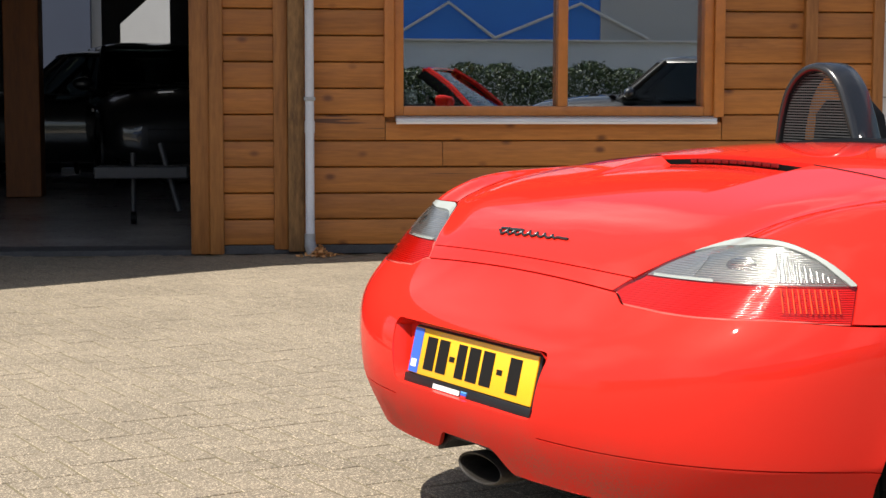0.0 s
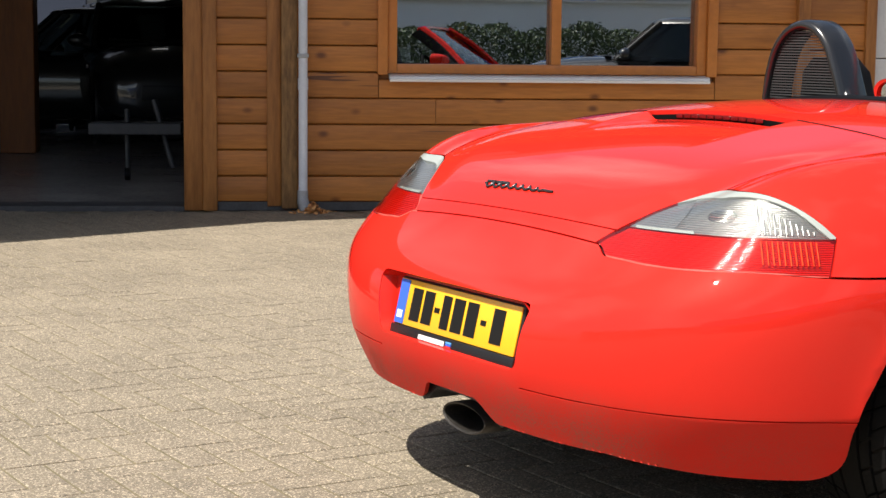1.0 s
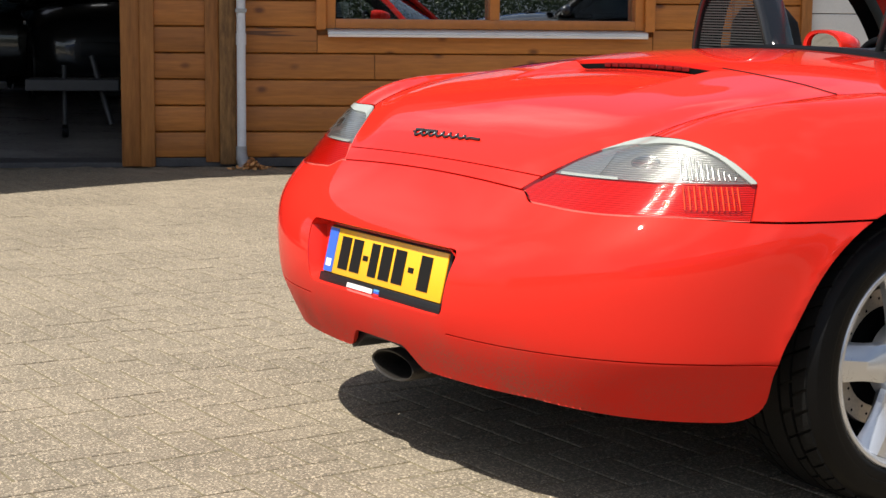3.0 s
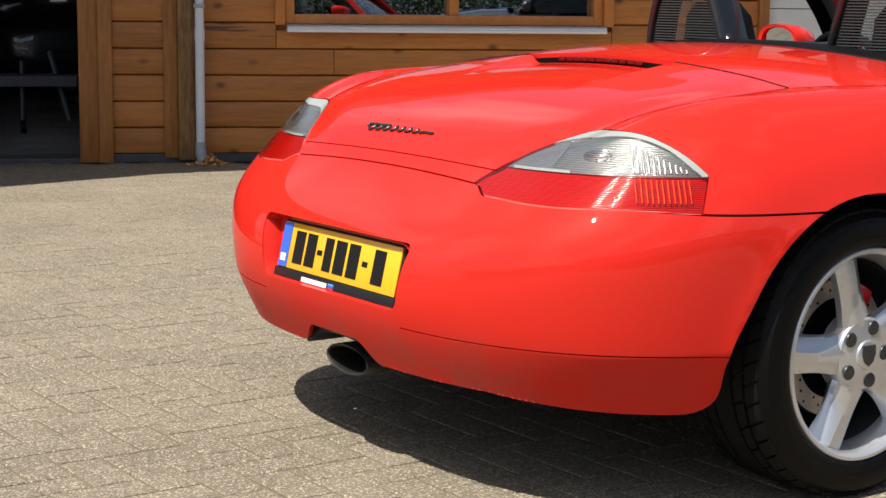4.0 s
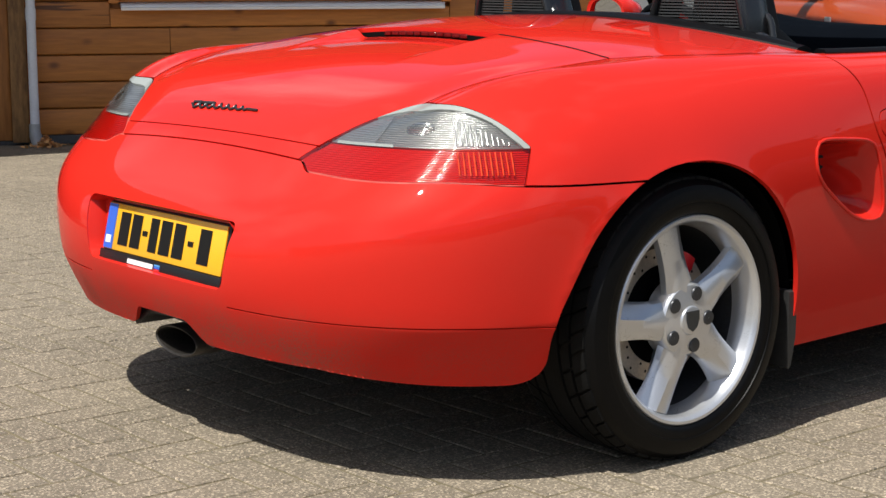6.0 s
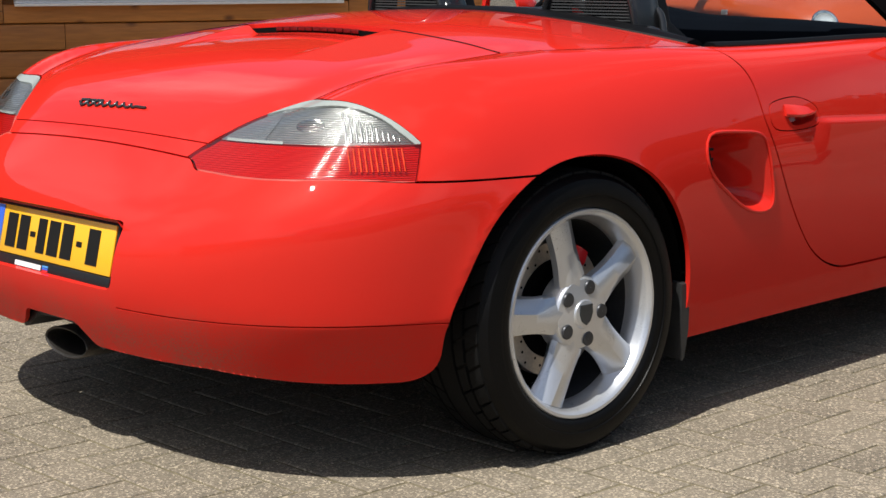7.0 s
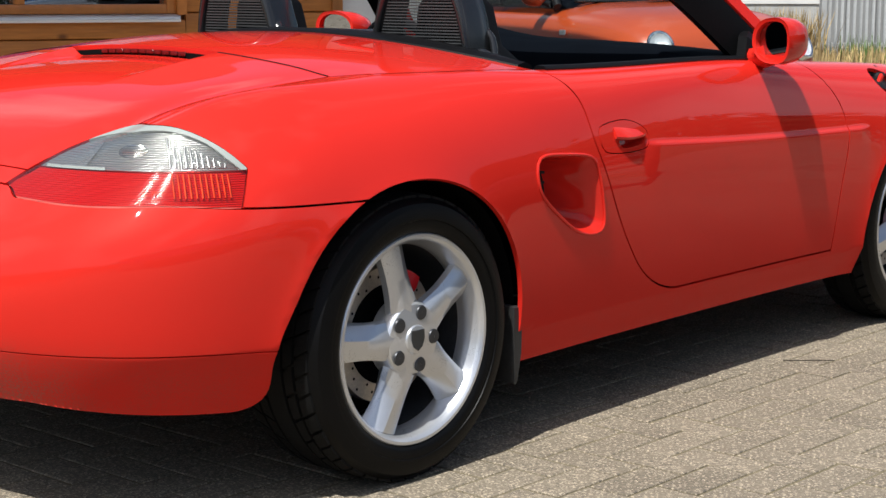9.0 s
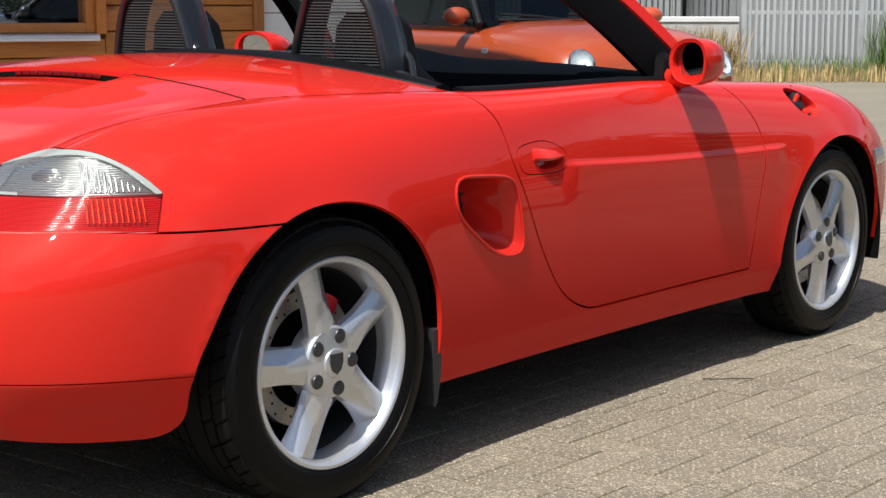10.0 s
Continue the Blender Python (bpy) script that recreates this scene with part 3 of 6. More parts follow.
for flip in (False, True):
    f = mirrored if flip else (lambda S: S)
    part("rear_quarter_panel", shell("rear_quarter_panel", [f(quarter)]), RED, car)
    part("door", shell("door", [f(door)]), RED, car)
    part("front_fender", shell("front_fender", [f(fender_plain if flip else fender)]), RED, car)
part("hood", shell("hood", [hood]), RED, car)
part("front_bumper", shell("front_bumper", [nose]), RED, car)


def surface(axis, a, b, lo, hi):
    """Where the skin lies along an axis, for the other two coordinates; numbers or arrays."""
    a, b = np.broadcast_arrays(np.asarray(a, float), np.asarray(b, float))
    shape = a.shape
    a, b = a.ravel(), b.ravel()
    lo, hi = np.full(len(a), float(lo)), np.full(len(a), float(hi))
    for _ in range(24):
        m = (lo + hi) / 2
        cols = {"x": (m, a, b), "y": (a, m, b), "z": (a, b, m)}[axis]
        out = body(np.stack(cols, 1)) > 0
        hi, lo = np.where(out, m, hi), np.where(out, lo, m)
    return m.reshape(shape) if shape else float(m[0])


def on_tail(x, z): return surface("y", x, z, -0.3, -1.2)
def on_deck(x, y): return surface("z", x, y, 0.3, 1.2)
def on_side(y, z): return surface("x", y, z, 0.3, 1.2)


# ---- tail lights ----
def lens_paint(name, color, metal, rough, ribs, along):
    """Pressed reflector with fine ribs."""
    m = bpy.data.materials.new(name)
    m.use_nodes = True
    n, l = m.node_tree.nodes, m.node_tree.links
    b = n["Principled BSDF"]
    b.inputs["Base Color"].default_value, b.inputs["Metallic"].default_value, b.inputs["Roughness"].default_value = (*color, 1), metal, rough
    co, wv, bp = n.new("ShaderNodeTexCoord"), n.new("ShaderNodeTexWave"), n.new("ShaderNodeBump")
    wv.bands_direction, wv.inputs["Scale"].default_value, wv.inputs["Distortion"].default_value = along, ribs, 0.4
    bp.inputs["Distance"].default_value, bp.inputs["Strength"].default_value = 0.003, 0.9
    l.new(co.outputs["Object"], wv.inputs["Vector"])
    l.new(wv.outputs["Fac"], bp.inputs["Height"])
    l.new(bp.outputs["Normal"], b.inputs["Normal"])
    return m


CLEAR_LENS = glassy("clear_lens", (0.90, 0.91, 0.90), 0.10, 1.6, wave=0.0006)
RED_LENS = glassy("red_lens", (0.90, 0.055, 0.035), 0.10, 1.6, wave=0.0006)
REFLECTOR = lens_paint("ribbed_reflector", (0.58, 0.58, 0.57), 0.92, 0.28, 75, "Z")
SMOKY = lens_paint("dark_ribbed_reflector", (0.42, 0.24, 0.20), 0.35, 0.35, 75, "Z")
RED_REFLECTOR = lens_paint("red_side_reflector", (0.55, 0.13, 0.11), 0.1, 0.35, 75, "Z")
PALE_REFLECTOR = lens_paint("pale_ribbed_reflector", (0.42, 0.43, 0.44), 0.8, 0.35, 75, "Z")
BOWL = lens_paint("polished_lamp_bowl", (0.72, 0.70, 0.66), 1.0, 0.18, 75, "Z")
BARS = mat("pressed_lamp_bar", (0.34, 0.34, 0.33), 0.25, metal=0.5, vary=0.06)
AMBER_BAR = mat("orange_lamp_bar", (0.60, 0.05, 0.012), 0.5, vary=0.5, scale=60, fine=200, spec=0.1)
AMBER_GLINT = mat("amber_glint", (0.85, 0.28, 0.02), 0.25, vary=0.1, coat=0.6)
LAMP_EDGE = mat("pale_lamp_frame", (0.29, 0.31, 0.285), 0.35, vary=0.04, coat=0.6)
split_z = lambda P: P[:, 2] - 0.714
edge_band = lambda P: light_top(turn(P)) - P[:, 2] - 0.0100 * np.clip((turn(P) - 46) / 8, 0.0, 1) - 0.35 * np.clip((turn(P) - 64.5) * 0.014 * (P[:, 2] > 0.714), 0, 0.02)
for flip in (False, True):
    f = mirrored if flip else (lambda S: S)
    tail = part("tail_light", shell("tail_light", [f(lamp)], flange=0, push=-0.007), RED_REFLECTOR, car, "smoked clear and red tail light")
    up = clip(lamp, lambda P: split_z(P) - 0.0006)
    part("lamp_frame", shell("lamp_frame", [f(clip(up, lambda P: -edge_band(P)))], flange=0.01, push=0.001), LAMP_EDGE, tail)
    o = part("clear_lens", shell("clear_lens", [f(clip(up, edge_band))], flange=0), CLEAR_LENS, tail)
    o.visible_shadow = False
    o = part("red_lens", shell("red_lens", [f(clip(lamp, lambda P: -split_z(P) - 0.0006))], flange=0), RED_LENS, tail)
    o.visible_shadow = False
    sg = -1 if flip else 1
    part("divider", shell("divider", [f(cut_all(lamp, lambda P: split_z(P) - 0.001, lambda P: 0.006 - split_z(P), lambda P: 50 - turn(P), lambda P: turn(P) - 40))], flange=0.0, push=-0.003), LAMP_EDGE, tail)
    part("reflector", shell("reflector", [f(clip(up, lambda P: turn(P) - 0))], flange=0.0, push=-0.0058), REFLECTOR, tail)
    part("inner_reflector", shell("inner_reflector", [f(clip(up, lambda P: 47.5 - turn(P) + (P[:, 2] - 0.73) * 60))], flange=0.0, push=-0.0050), PALE_REFLECTOR, tail)
    # low polished dome in place of the bowl, shaped to catch a sun glint
    for a, z, w, h in ((54.0, 0.752, 0.036, 0.020),):
        e = Vector((sg * math.sin(radians(a)), -math.cos(radians(a)), 0))
        r0, r1 = 0.3, 1.2
        for _ in range(24):
            r = (r0 + r1) / 2
            r0, r1 = (r0, r) if body(np.array([[e.x * r, -0.1 + e.y * r, z]]))[0] > 0 else (r, r1)
        nrm = Vector(body_normal(np.array([[e.x * r, -0.1 + e.y * r, z]]))[0])
        at = Matrix.Translation(Vector((e.x * r, -0.1 + e.y * r, z)) - nrm * 0.0095) @ nrm.to_track_quat("Z", "Y").to_matrix().to_4x4()
        bm = bmesh.new()
        bmesh.ops.create_icosphere(bm, subdivisions=3, radius=1.0, matrix=at @ Matrix.Diagonal((w, h, 0.0075, 1)))
        part("bowl", bm, BOWL, tail, smooth=60)
    for k in range(11):
        a = radians(58.9 + 0.70 * k)
        for lo, hi in ((0.664, 0.708), (0.720, 0.774 - 0.0048 * k)):
            zs, r0, r1 = np.linspace(lo, hi, 6), np.full(6, 0.3), np.full(6, 1.2)
            for _ in range(24):
                r = (r0 + r1) / 2
                out = body(np.stack([r * math.sin(a), -0.1 - r * math.cos(a), zs], 1)) > 0
                r1, r0 = np.where(out, r, r1), np.where(out, r0, r)
            r = r - (0.0045 if lo > 0.7 else 0.0018)
            ring = [(sg * q * math.sin(a), -0.1 - q * math.cos(a), z) for q, z in zip(r, zs)]
            bm = bmesh.new()
            tube(bm, ring, 0.0022, 6)
            part("lamp_bar", bm, BARS if lo > 0.7 else AMBER_BAR, tail, smooth=60)
    # two orange glints in the lamp, put in as amber-coloured beads
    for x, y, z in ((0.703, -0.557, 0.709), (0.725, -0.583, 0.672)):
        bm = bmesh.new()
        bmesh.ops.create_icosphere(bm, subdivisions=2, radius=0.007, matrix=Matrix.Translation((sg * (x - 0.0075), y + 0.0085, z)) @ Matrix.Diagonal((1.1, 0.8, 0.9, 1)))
        part("bulb", bm, AMBER_GLINT, tail, "amber bead for an orange glint", smooth=60)

# ---- number plate recess, plate and holder ----
YELLOW = mat("yellow_plate", (0.78, 0.40, 0.010), 0.35, vary=0.04, scale=8, fine=300, coat=0.3)
PLATE_BLUE = mat("blue_plate_band", (0.03, 0.11, 0.55), 0.35, vary=0.05)
INK = mat("black_plate_ink", (0.007, 0.0065, 0.006), 0.55, spec=0.2, vary=0.1)
WHITE = mat("white_print", (0.78, 0.78, 0.77), 0.45, vary=0.04)
SKYBLUE = mat("pale_blue_print", (0.08, 0.30, 0.65), 0.45, vary=0.04)


def ring_points(n=72, grow=0.0):
    """Outline of the recess in the tail."""
    a = np.linspace(0, 2 * math.pi, n, endpoint=False)
    lo, hi = np.zeros(n), np.full(n, 0.6)
    for _ in range(26):
        r = (lo + hi) / 2
        out = plate_hole(np.stack([r * np.cos(a), 0 * r - 0.8, 0.472 + r * np.sin(a)], 1)) > grow
        hi, lo = np.where(out, r, hi), np.where(out, lo, r)
    return list(zip((r * np.cos(a)).tolist(), (0.472 + r * np.sin(a)).tolist()))


bm = bmesh.new()
outer = ring_points(grow=0.001)
tail_y = on_tail([p[0] for p in outer], [p[1] for p in outer])
r0 = [(x, y + 0.0015, z) for (x, z), y in zip(outer, tail_y)]
r1 = [(x * 0.985, y + 0.008, z * 0.985 + 0.0071) for (x, z), y in zip(outer, tail_y)]
r2 = [(x * 0.955, -0.775 - (0.527 - z) * 0.1, 0.472 + (z - 0.472) * 0.93) for x, z in outer]
vs = loft(bm, [r0, r1, r2], ends=False)
bm.faces.new(vs[-1])
part("plate_recess", bm, RED, rear_bumper, smooth=50)
tilt = Matrix.Translation((0, -0.795, 0.472)) @ Matrix.Rotation(radians(-13), 4, "X")
bm = bmesh.new()
box(bm, (-0.268, 0.0, -0.080), (0.268, 0.014, 0.062), 0.006, m=tilt)
holder = part("plate_holder", bm, BLACK, rear_bumper, "black plastic number plate holder", smooth=40)
bm = bmesh.new()
box(bm, (-0.260, -0.004, -0.053), (0.260, 0.001, 0.057), 0.002, m=tilt)
plate = part("number_plate", bm, YELLOW, holder, "yellow number plate with a blue band", smooth=40)
bm = bmesh.new()
box(bm, (-0.268, -0.007, -0.080), (0.268, 0.001, -0.0545), 0.003, m=tilt)
part("holder_strip", bm, BLACK, holder, smooth=40)


def flat_bar(name, x0, x1, z0, z1, y, material, parent, m=tilt, slant=0.0):
    bm = bmesh.new()
    vs = box(bm, (x0, y - 0.0008, z0), (x1, y + 0.0004, z1), 0.0)
    for v in vs:
        v.co.x += slant * (v.co.z - z0)
        v.co = m @ v.co
    part(name, bm, material, parent)


flat_bar("blue_band", -0.258, -0.218, -0.051, 0.055, -0.0046, PLATE_BLUE, plate)
flat_bar("mark_bar", -0.250, -0.227, -0.038, -0.020, -0.0056, WHITE, plate)
for x0, w in ((-0.195, 0.044), (-0.140, 0.044), (-0.056, 0.036), (-0.008, 0.046), (0.050, 0.046), (0.158, 0.046)):
    flat_bar("mark_bar", x0, x0 + w, -0.038, 0.040, -0.0046, INK, plate)
for x0 in (-0.088, 0.112):
    flat_bar("mark_bar", x0, x0 + 0.022, -0.005, 0.007, -0.0046, INK, plate)
flat_bar("print_bar", -0.130, -0.015, -0.0745, -0.0635, -0.0076, WHITE, holder)
for k, mt in enumerate((SKYBLUE, PLATE_BLUE, CAL)):
    flat_bar("print_bar", -0.008, 0.016, -0.066 - 0.005 * k, -0.062 - 0.005 * k, -0.0076, mt, holder)

# ---- badge on the lid: a plain flowing stroke ----
bt = np.linspace(0, 1, 121)
bx = -0.178 + 0.285 * bt
by = -0.608 + 0.0062 * np.sin(bt * 2 * math.pi * 9.2) * np.where((bt > 0.06) & (bt < 0.84), 1, 0.10) * (1.5 - bt)
badge_pts = list(zip((bx + 0.007 * np.cos(bt * 2 * math.pi * 9.2 + 0.6)).tolist(), by.tolist(), (on_deck(bx, by) + 0.004).tolist()))
BADGE = mat("dark_metal_badge", (0.05, 0.055, 0.06), 0.3, metal=0.6, vary=0.1)
bm = bmesh.new()
tube(bm, badge_pts, 0.0032, 6)
part("badge", bm, BADGE, engine_lid, "dark flowing metal badge", smooth=60)
bm = bmesh.new()
tube(bm, [(-0.172 + 0.012 * k, -0.602 + 0.004 * math.sin(k), on_deck(-0.172 + 0.012 * k, -0.602) + 0.004) for k in range(8)], 0.0040, 6)
part("badge_bar", bm, BADGE, engine_lid, smooth=60)

# ---- raised brake light in its slot ----
LAMP_RED = lens_paint("red_brake_lens", (0.16, 0.006, 0.006), 0.0, 0.2, 60, "X")
bm = bmesh.new()
rows = []
slot_x = np.linspace(-0.275, 0.275, 24)
for x, z0 in zip(slot_x, on_deck(slot_x, -0.03)):
    y0 = -0.028
    rows.append([(x, y0, z0 - 0.003), (x, y0 - 0.004, z0 - 0.012), (x, y0 - 0.004, z0 - 0.026), (x, y0 + 0.02, z0 - 0.030), (x, y0 + 0.02, z0 - 0.003)])
loft(bm, rows)
part("slot_backing", bm, DARK, engine_lid, smooth=30)
for k in range(11):
    x = -0.15 + 0.03 * k
    bm = bmesh.new()
    z0 = on_deck(x, -0.034)
    box(bm, (x - 0.0125, -0.037, z0 - 0.021), (x + 0.0135, -0.033, z0 - 0.010), 0.002)
    part("brake_lamp_cell", bm, LAMP_RED, engine_lid, "red brake lamp cell", smooth=30)

# ---- tail pipe, underbody, wheel wells ----
bm = bmesh.new()
oval = lambda y, a, b, z=0.232, x0=0.0: [(x0 + a * math.cos(t), y, z + b * math.sin(t)) for t in np.linspace(0, 2 * math.pi, 40, endpoint=False)]
loft(bm, [oval(-0.10, 0.06, 0.03), oval(-0.62, 0.07, 0.03), oval(-0.70, 0.088, 0.036), oval(-0.770, 0.092, 0.035), oval(-0.773, 0.090, 0.033), oval(-0.770, 0.086, 0.029), oval(-0.50, 0.080, 0.025)])
part("tail_pipe", bm, EXHAUST, car, "sooty oval steel tail pipe", smooth=35)
bm = bmesh.new()
box(bm, (-0.76, 0.42, 0.20), (0.76, 1.96, 0.30), 0.01)
box(bm, (-0.50, -0.62, 0.255), (0.50, 2.9, 0.55), 0.02)
# next two boxes are added, unseen, to stop sun leaking through panel gaps
box(bm, (-0.75, -0.58, 0.28), (0.75, -0.43, 0.63), 0.02)
box(bm, (-0.76, 1.80, 0.26), (0.76, 2.02, 0.72), 0.02)
part("underbody", bm, DARK, car)
bm = bmesh.new()
arc = [(0.172, 0.244), (0.150, 0.250), (0.126, 0.268), (0.100, 0.284), (0.0, 0.290)]
rim = [(0.190, 0.262), (0.168, 0.272), (0.142, 0.292), (0.108, 0.310), (0.0, 0.316)]
ring = [Vector((-x, 0, z)) for x, z in arc] + [Vector((x, 0, z)) for x, z in arc[3::-1]] + [Vector((x, 0, z)) for x, z in rim] + [Vector((-x, 0, z)) for x, z in rim[3::-1]]
loft(bm, [[(p.x, -0.784 + 0.25 * p.x ** 2, p.z) for p in ring], [(p.x, -0.60, p.z) for p in ring]])
part("notch_trim", bm, BLACK, rear_bumper, smooth=40)


def well(y0, z0, radius, x_in, x_out, squash=None, back=180):
    for sg in (1, -1):
        bm = bmesh.new()
        rings = []
        for x in (x_in, x_out):
            ring = []
            for a in np.radians(np.linspace(-14, back, 48)):
                r = radius if squash is None else float(squash(np.degrees(a))) + 0.004
                ring.append((sg * x, y0 + r * math.cos(a), z0 + r * math.sin(a)))
            rings.append(ring)
        vs = loft(bm, rings, closed_ring=False)
        bm.faces.new(vs[0])
        part("wheel_well", bm, DARK, car)


well(-0.03, 0.30, 0.36, 0.50, 0.850, arch_rear, 176)
well(2.43, 0.30, 0.366, 0.48, 0.840)

# mud flap behind each rear wheel arch edge
FLAP = mat("worn_grey_rubber", (0.020, 0.020, 0.020), 0.55, vary=0.45, scale=18, fine=160)
for sg in (1, -1):
    bm = bmesh.new()
    prof = [(0.340, 0.338), (0.360, 0.338), (0.370, 0.325), (0.368, 0.23), (0.354, 0.165), (0.346, 0.155), (0.342, 0.20)]
    loft(bm, [[(sg * 0.800, y, z) for y, z in prof], [(sg * 0.862, y, z) for y, z in prof], [(sg * 0.868, y + 0.003, z - 0.004) for y, z in prof]])
    part("mud_flap", bm, FLAP, car, "black rubber mud flap", smooth=40)


# ---- wheels ----
HOLE_SHADE = mat("dull_grey_bolt", (0.055, 0.057, 0.062), 0.4, metal=0.6, vary=0.2)
BARREL = mat("shaded_barrel_grey", (0.045, 0.046, 0.05), 0.5, metal=0.4, vary=0.3, scale=10, fine=120)
TREAD = mat("tyre_tread_rubber", (0.0065, 0.0065, 0.0065), 0.75, spec=0.15, vary=0.3, scale=20, fine=250, bump=0.001, bump_scale=200)


def wheel_meshes(width, spoke_in):
    """Meshes of one wheel, its outer face towards +x, shared by the wheels of an axle."""
    h = width / 2
    out = {}
    bm = bmesh.new()
    lathe(bm, [(-h + 0.02, 0.225), (-h + 0.004, 0.238), (-h, 0.268), (-h + 0.010, 0.295), (-h + 0.028, 0.309),
               (h - 0.028, 0.309), (h - 0.010, 0.296), (h - 0.001, 0.268), (h - 0.002, 0.262), (h - 0.0045, 0.261), (h - 0.004, 0.245), (h - 0.009, 0.236), (h - 0.022, 0.226)], 96)
    out["tyre"] = (bm, RUBBER, 32)
    bm = bmesh.new()
    ribs = [(-h + 0.026, -h + 0.060), (-h + 0.068, -0.034), (-0.026, 0.026), (0.034, h - 0.068), (h - 0.060, h - 0.026)]
    for k, (a, b) in enumerate(ribs):
        crown = lambda x: 0.3175 - 0.009 * (abs(x) / h) ** 3.2
        steps = 132
        for i in range(steps):
            if k in (0, 4) and i % 3 == 2 or k in (1, 3) and i % 4 == 3:
                gap = 0.55
            else:
                gap = 1.0
            t0, t1 = 2 * math.pi * i / steps, 2 * math.pi * (i + gap) / steps
            lean = 0.10 * (1 if k < 2 else -1 if k > 2 else 0)
            pts = []
            for x, t in ((a, t0), (b, t0 + lean * (b - a) / 0.06), (b, t1 + lean * (b - a) / 0.06), (a, t1)):
                pts.append((x, t))
            top = [bm.verts.new((x, crown(x) * math.cos(t), crown(x) * math.sin(t))) for x, t in pts]
            low = [bm.verts.new((x, (crown(x) - 0.009) * math.cos(t), (crown(x) - 0.009) * math.sin(t))) for x, t in pts]
            bm.faces.new(top)
            for q in range(4):
                bm.faces.new((top[q], top[(q + 1) % 4], low[(q + 1) % 4], low[q]))
    out["tread"] = (bm, TREAD, None)
    lip = h - 0.009
    bm = bmesh.new()
    lathe(bm, [(lip - 0.012, 0.2325), (lip - 0.003, 0.2325), (lip, 0.230), (lip, 0.2235), (lip - 0.004, 0.219), (lip - 0.012, 0.214), (lip - 0.030, 0.2105), (lip - 0.036, 0.206), (lip - 0.062, 0.203), (lip - 0.062, 0.208), (lip - 0.036, 0.214), (lip - 0.025, 0.222)], 96, closed=True)
    out["rim"] = (bm, SILVER, 35)
    # barrel darker than the rim: shade behind the spokes put into its colour
    bm = bmesh.new()
    lathe(bm, [(lip - 0.034, 0.210), (lip - 0.075, 0.203), (-h + 0.03, 0.196), (-h + 0.03, 0.206), (lip - 0.06, 0.212), (lip - 0.035, 0.2145)], 96, closed=True)
    out["barrel"] = (bm, BARREL, 35)
    bm = bmesh.new()
    n = 16
    breadth = curve([0.04, 0.085, 0.11, 0.14, 0.17, 0.214], [0.030, 0.048, 0.0435, 0.041, 0.042, 0.047])
    for s in range(5):
        base = radians(31.5 + 72 * s)
        rows = []
        for i in range(n):
            t = i / (n - 1)
            r = 0.040 + t * 0.172
            w0 = float(breadth(r))
            off = -0.035 * (t - 0.5)
            x_face = lip - spoke_in - 0.008 * t ** 2
            twist = 0.020 * t
            row = []
            for q, (u, d) in enumerate(((-1.0, 0.020 + twist), (-0.86, 0.009 + twist * 0.8), (-0.15, 0.0), (0.55, 0.003), (0.93, 0.012), (1.0, 0.026), (0.6, 0.040), (-0.7, 0.046))):
                ang = base + off + u * w0 / r
                row.append((x_face - d, r * math.cos(ang), r * math.sin(ang)))
            rows.append(row)
        loft(bm, rows)
    lathe(bm, [(lip - spoke_in - 0.05, 0.088), (lip - spoke_in - 0.012, 0.085), (lip - spoke_in - 0.002, 0.076), (lip - spoke_in + 0.002, 0.045), (lip - spoke_in + 0.004, 0.034), (lip - spoke_in + 0.004, 0.0005)], 48)
    out["spokes"] = (bm, SILVER, 38)
    bm = bmesh.new()
    f = lip - spoke_in
    g = f - 0.026
    lathe(bm, [(f + 0.0035, 0.033), (f + 0.008, 0.030), (f + 0.010, 0.020), (f + 0.0105, 0.0005)], 40)
    out["hub_cap"] = (bm, SILVER, 40)
    bm = bmesh.new()
    shield = [(-0.019, 0.022), (0.019, 0.022), (0.020, 0.002), (0.013, -0.015), (0.0, -0.024), (-0.013, -0.015), (-0.020, 0.002)]
    loft(bm, [[(f + 0.0095, y, z) for y, z in shield], [(f + 0.0125, y, z) for y, z in shield]])
    out["crest"] = (bm, BADGE, None)
    # bolt holes are proud discs; the shade in the recess is their dark colour
    for k in range(5):
        a = radians(70 + 72 * k)
        c = Vector((f + 0.0035, 0.060 * math.cos(a), 0.060 * math.sin(a)))
        bm = bmesh.new()
        lathe(bm, [(-0.002, 0.0165), (0.0006, 0.0150), (0.0010, 0.0135), (0.0004, 0.0005)], 20, m=Matrix.Translation(c))
        out["bolt_hole." + str(k)] = (bm, HOLE_SHADE, 40)
    bm = bmesh.new()
    lathe(bm, [(g - 0.085, 0.152), (g - 0.061, 0.152), (g - 0.060, 0.151), (g - 0.060, 0.112), (g - 0.064, 0.110)], 72)
    out["brake_disc"] = (bm, STEEL, 35)
    # hat in near-black: the shade on the disc's middle put in as colour
    bm = bmesh.new()
    lathe(bm, [(g - 0.063, 0.1115), (g - 0.061, 0.108), (g - 0.058, 0.085), (g - 0.050, 0.080), (g - 0.050, 0.02)], 48)
    out["disc_hat"] = (bm, DARK, 35)
    bm = bmesh.new()
    for j in range(36):
        a = 2 * math.pi * j / 36
        r = (0.120, 0.131, 0.142)[j % 3]
        bmesh.ops.create_circle(bm, cap_ends=True, segments=8, radius=0.0034, matrix=Matrix.Translation((g - 0.0595, r * math.cos(a), r * math.sin(a))) @ Matrix.Rotation(radians(90), 4, "Y"))
    out["disc_holes"] = (bm, DARK, None)
    # flat disc closes the wheel; its near-black colour is the shade inside
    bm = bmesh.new()
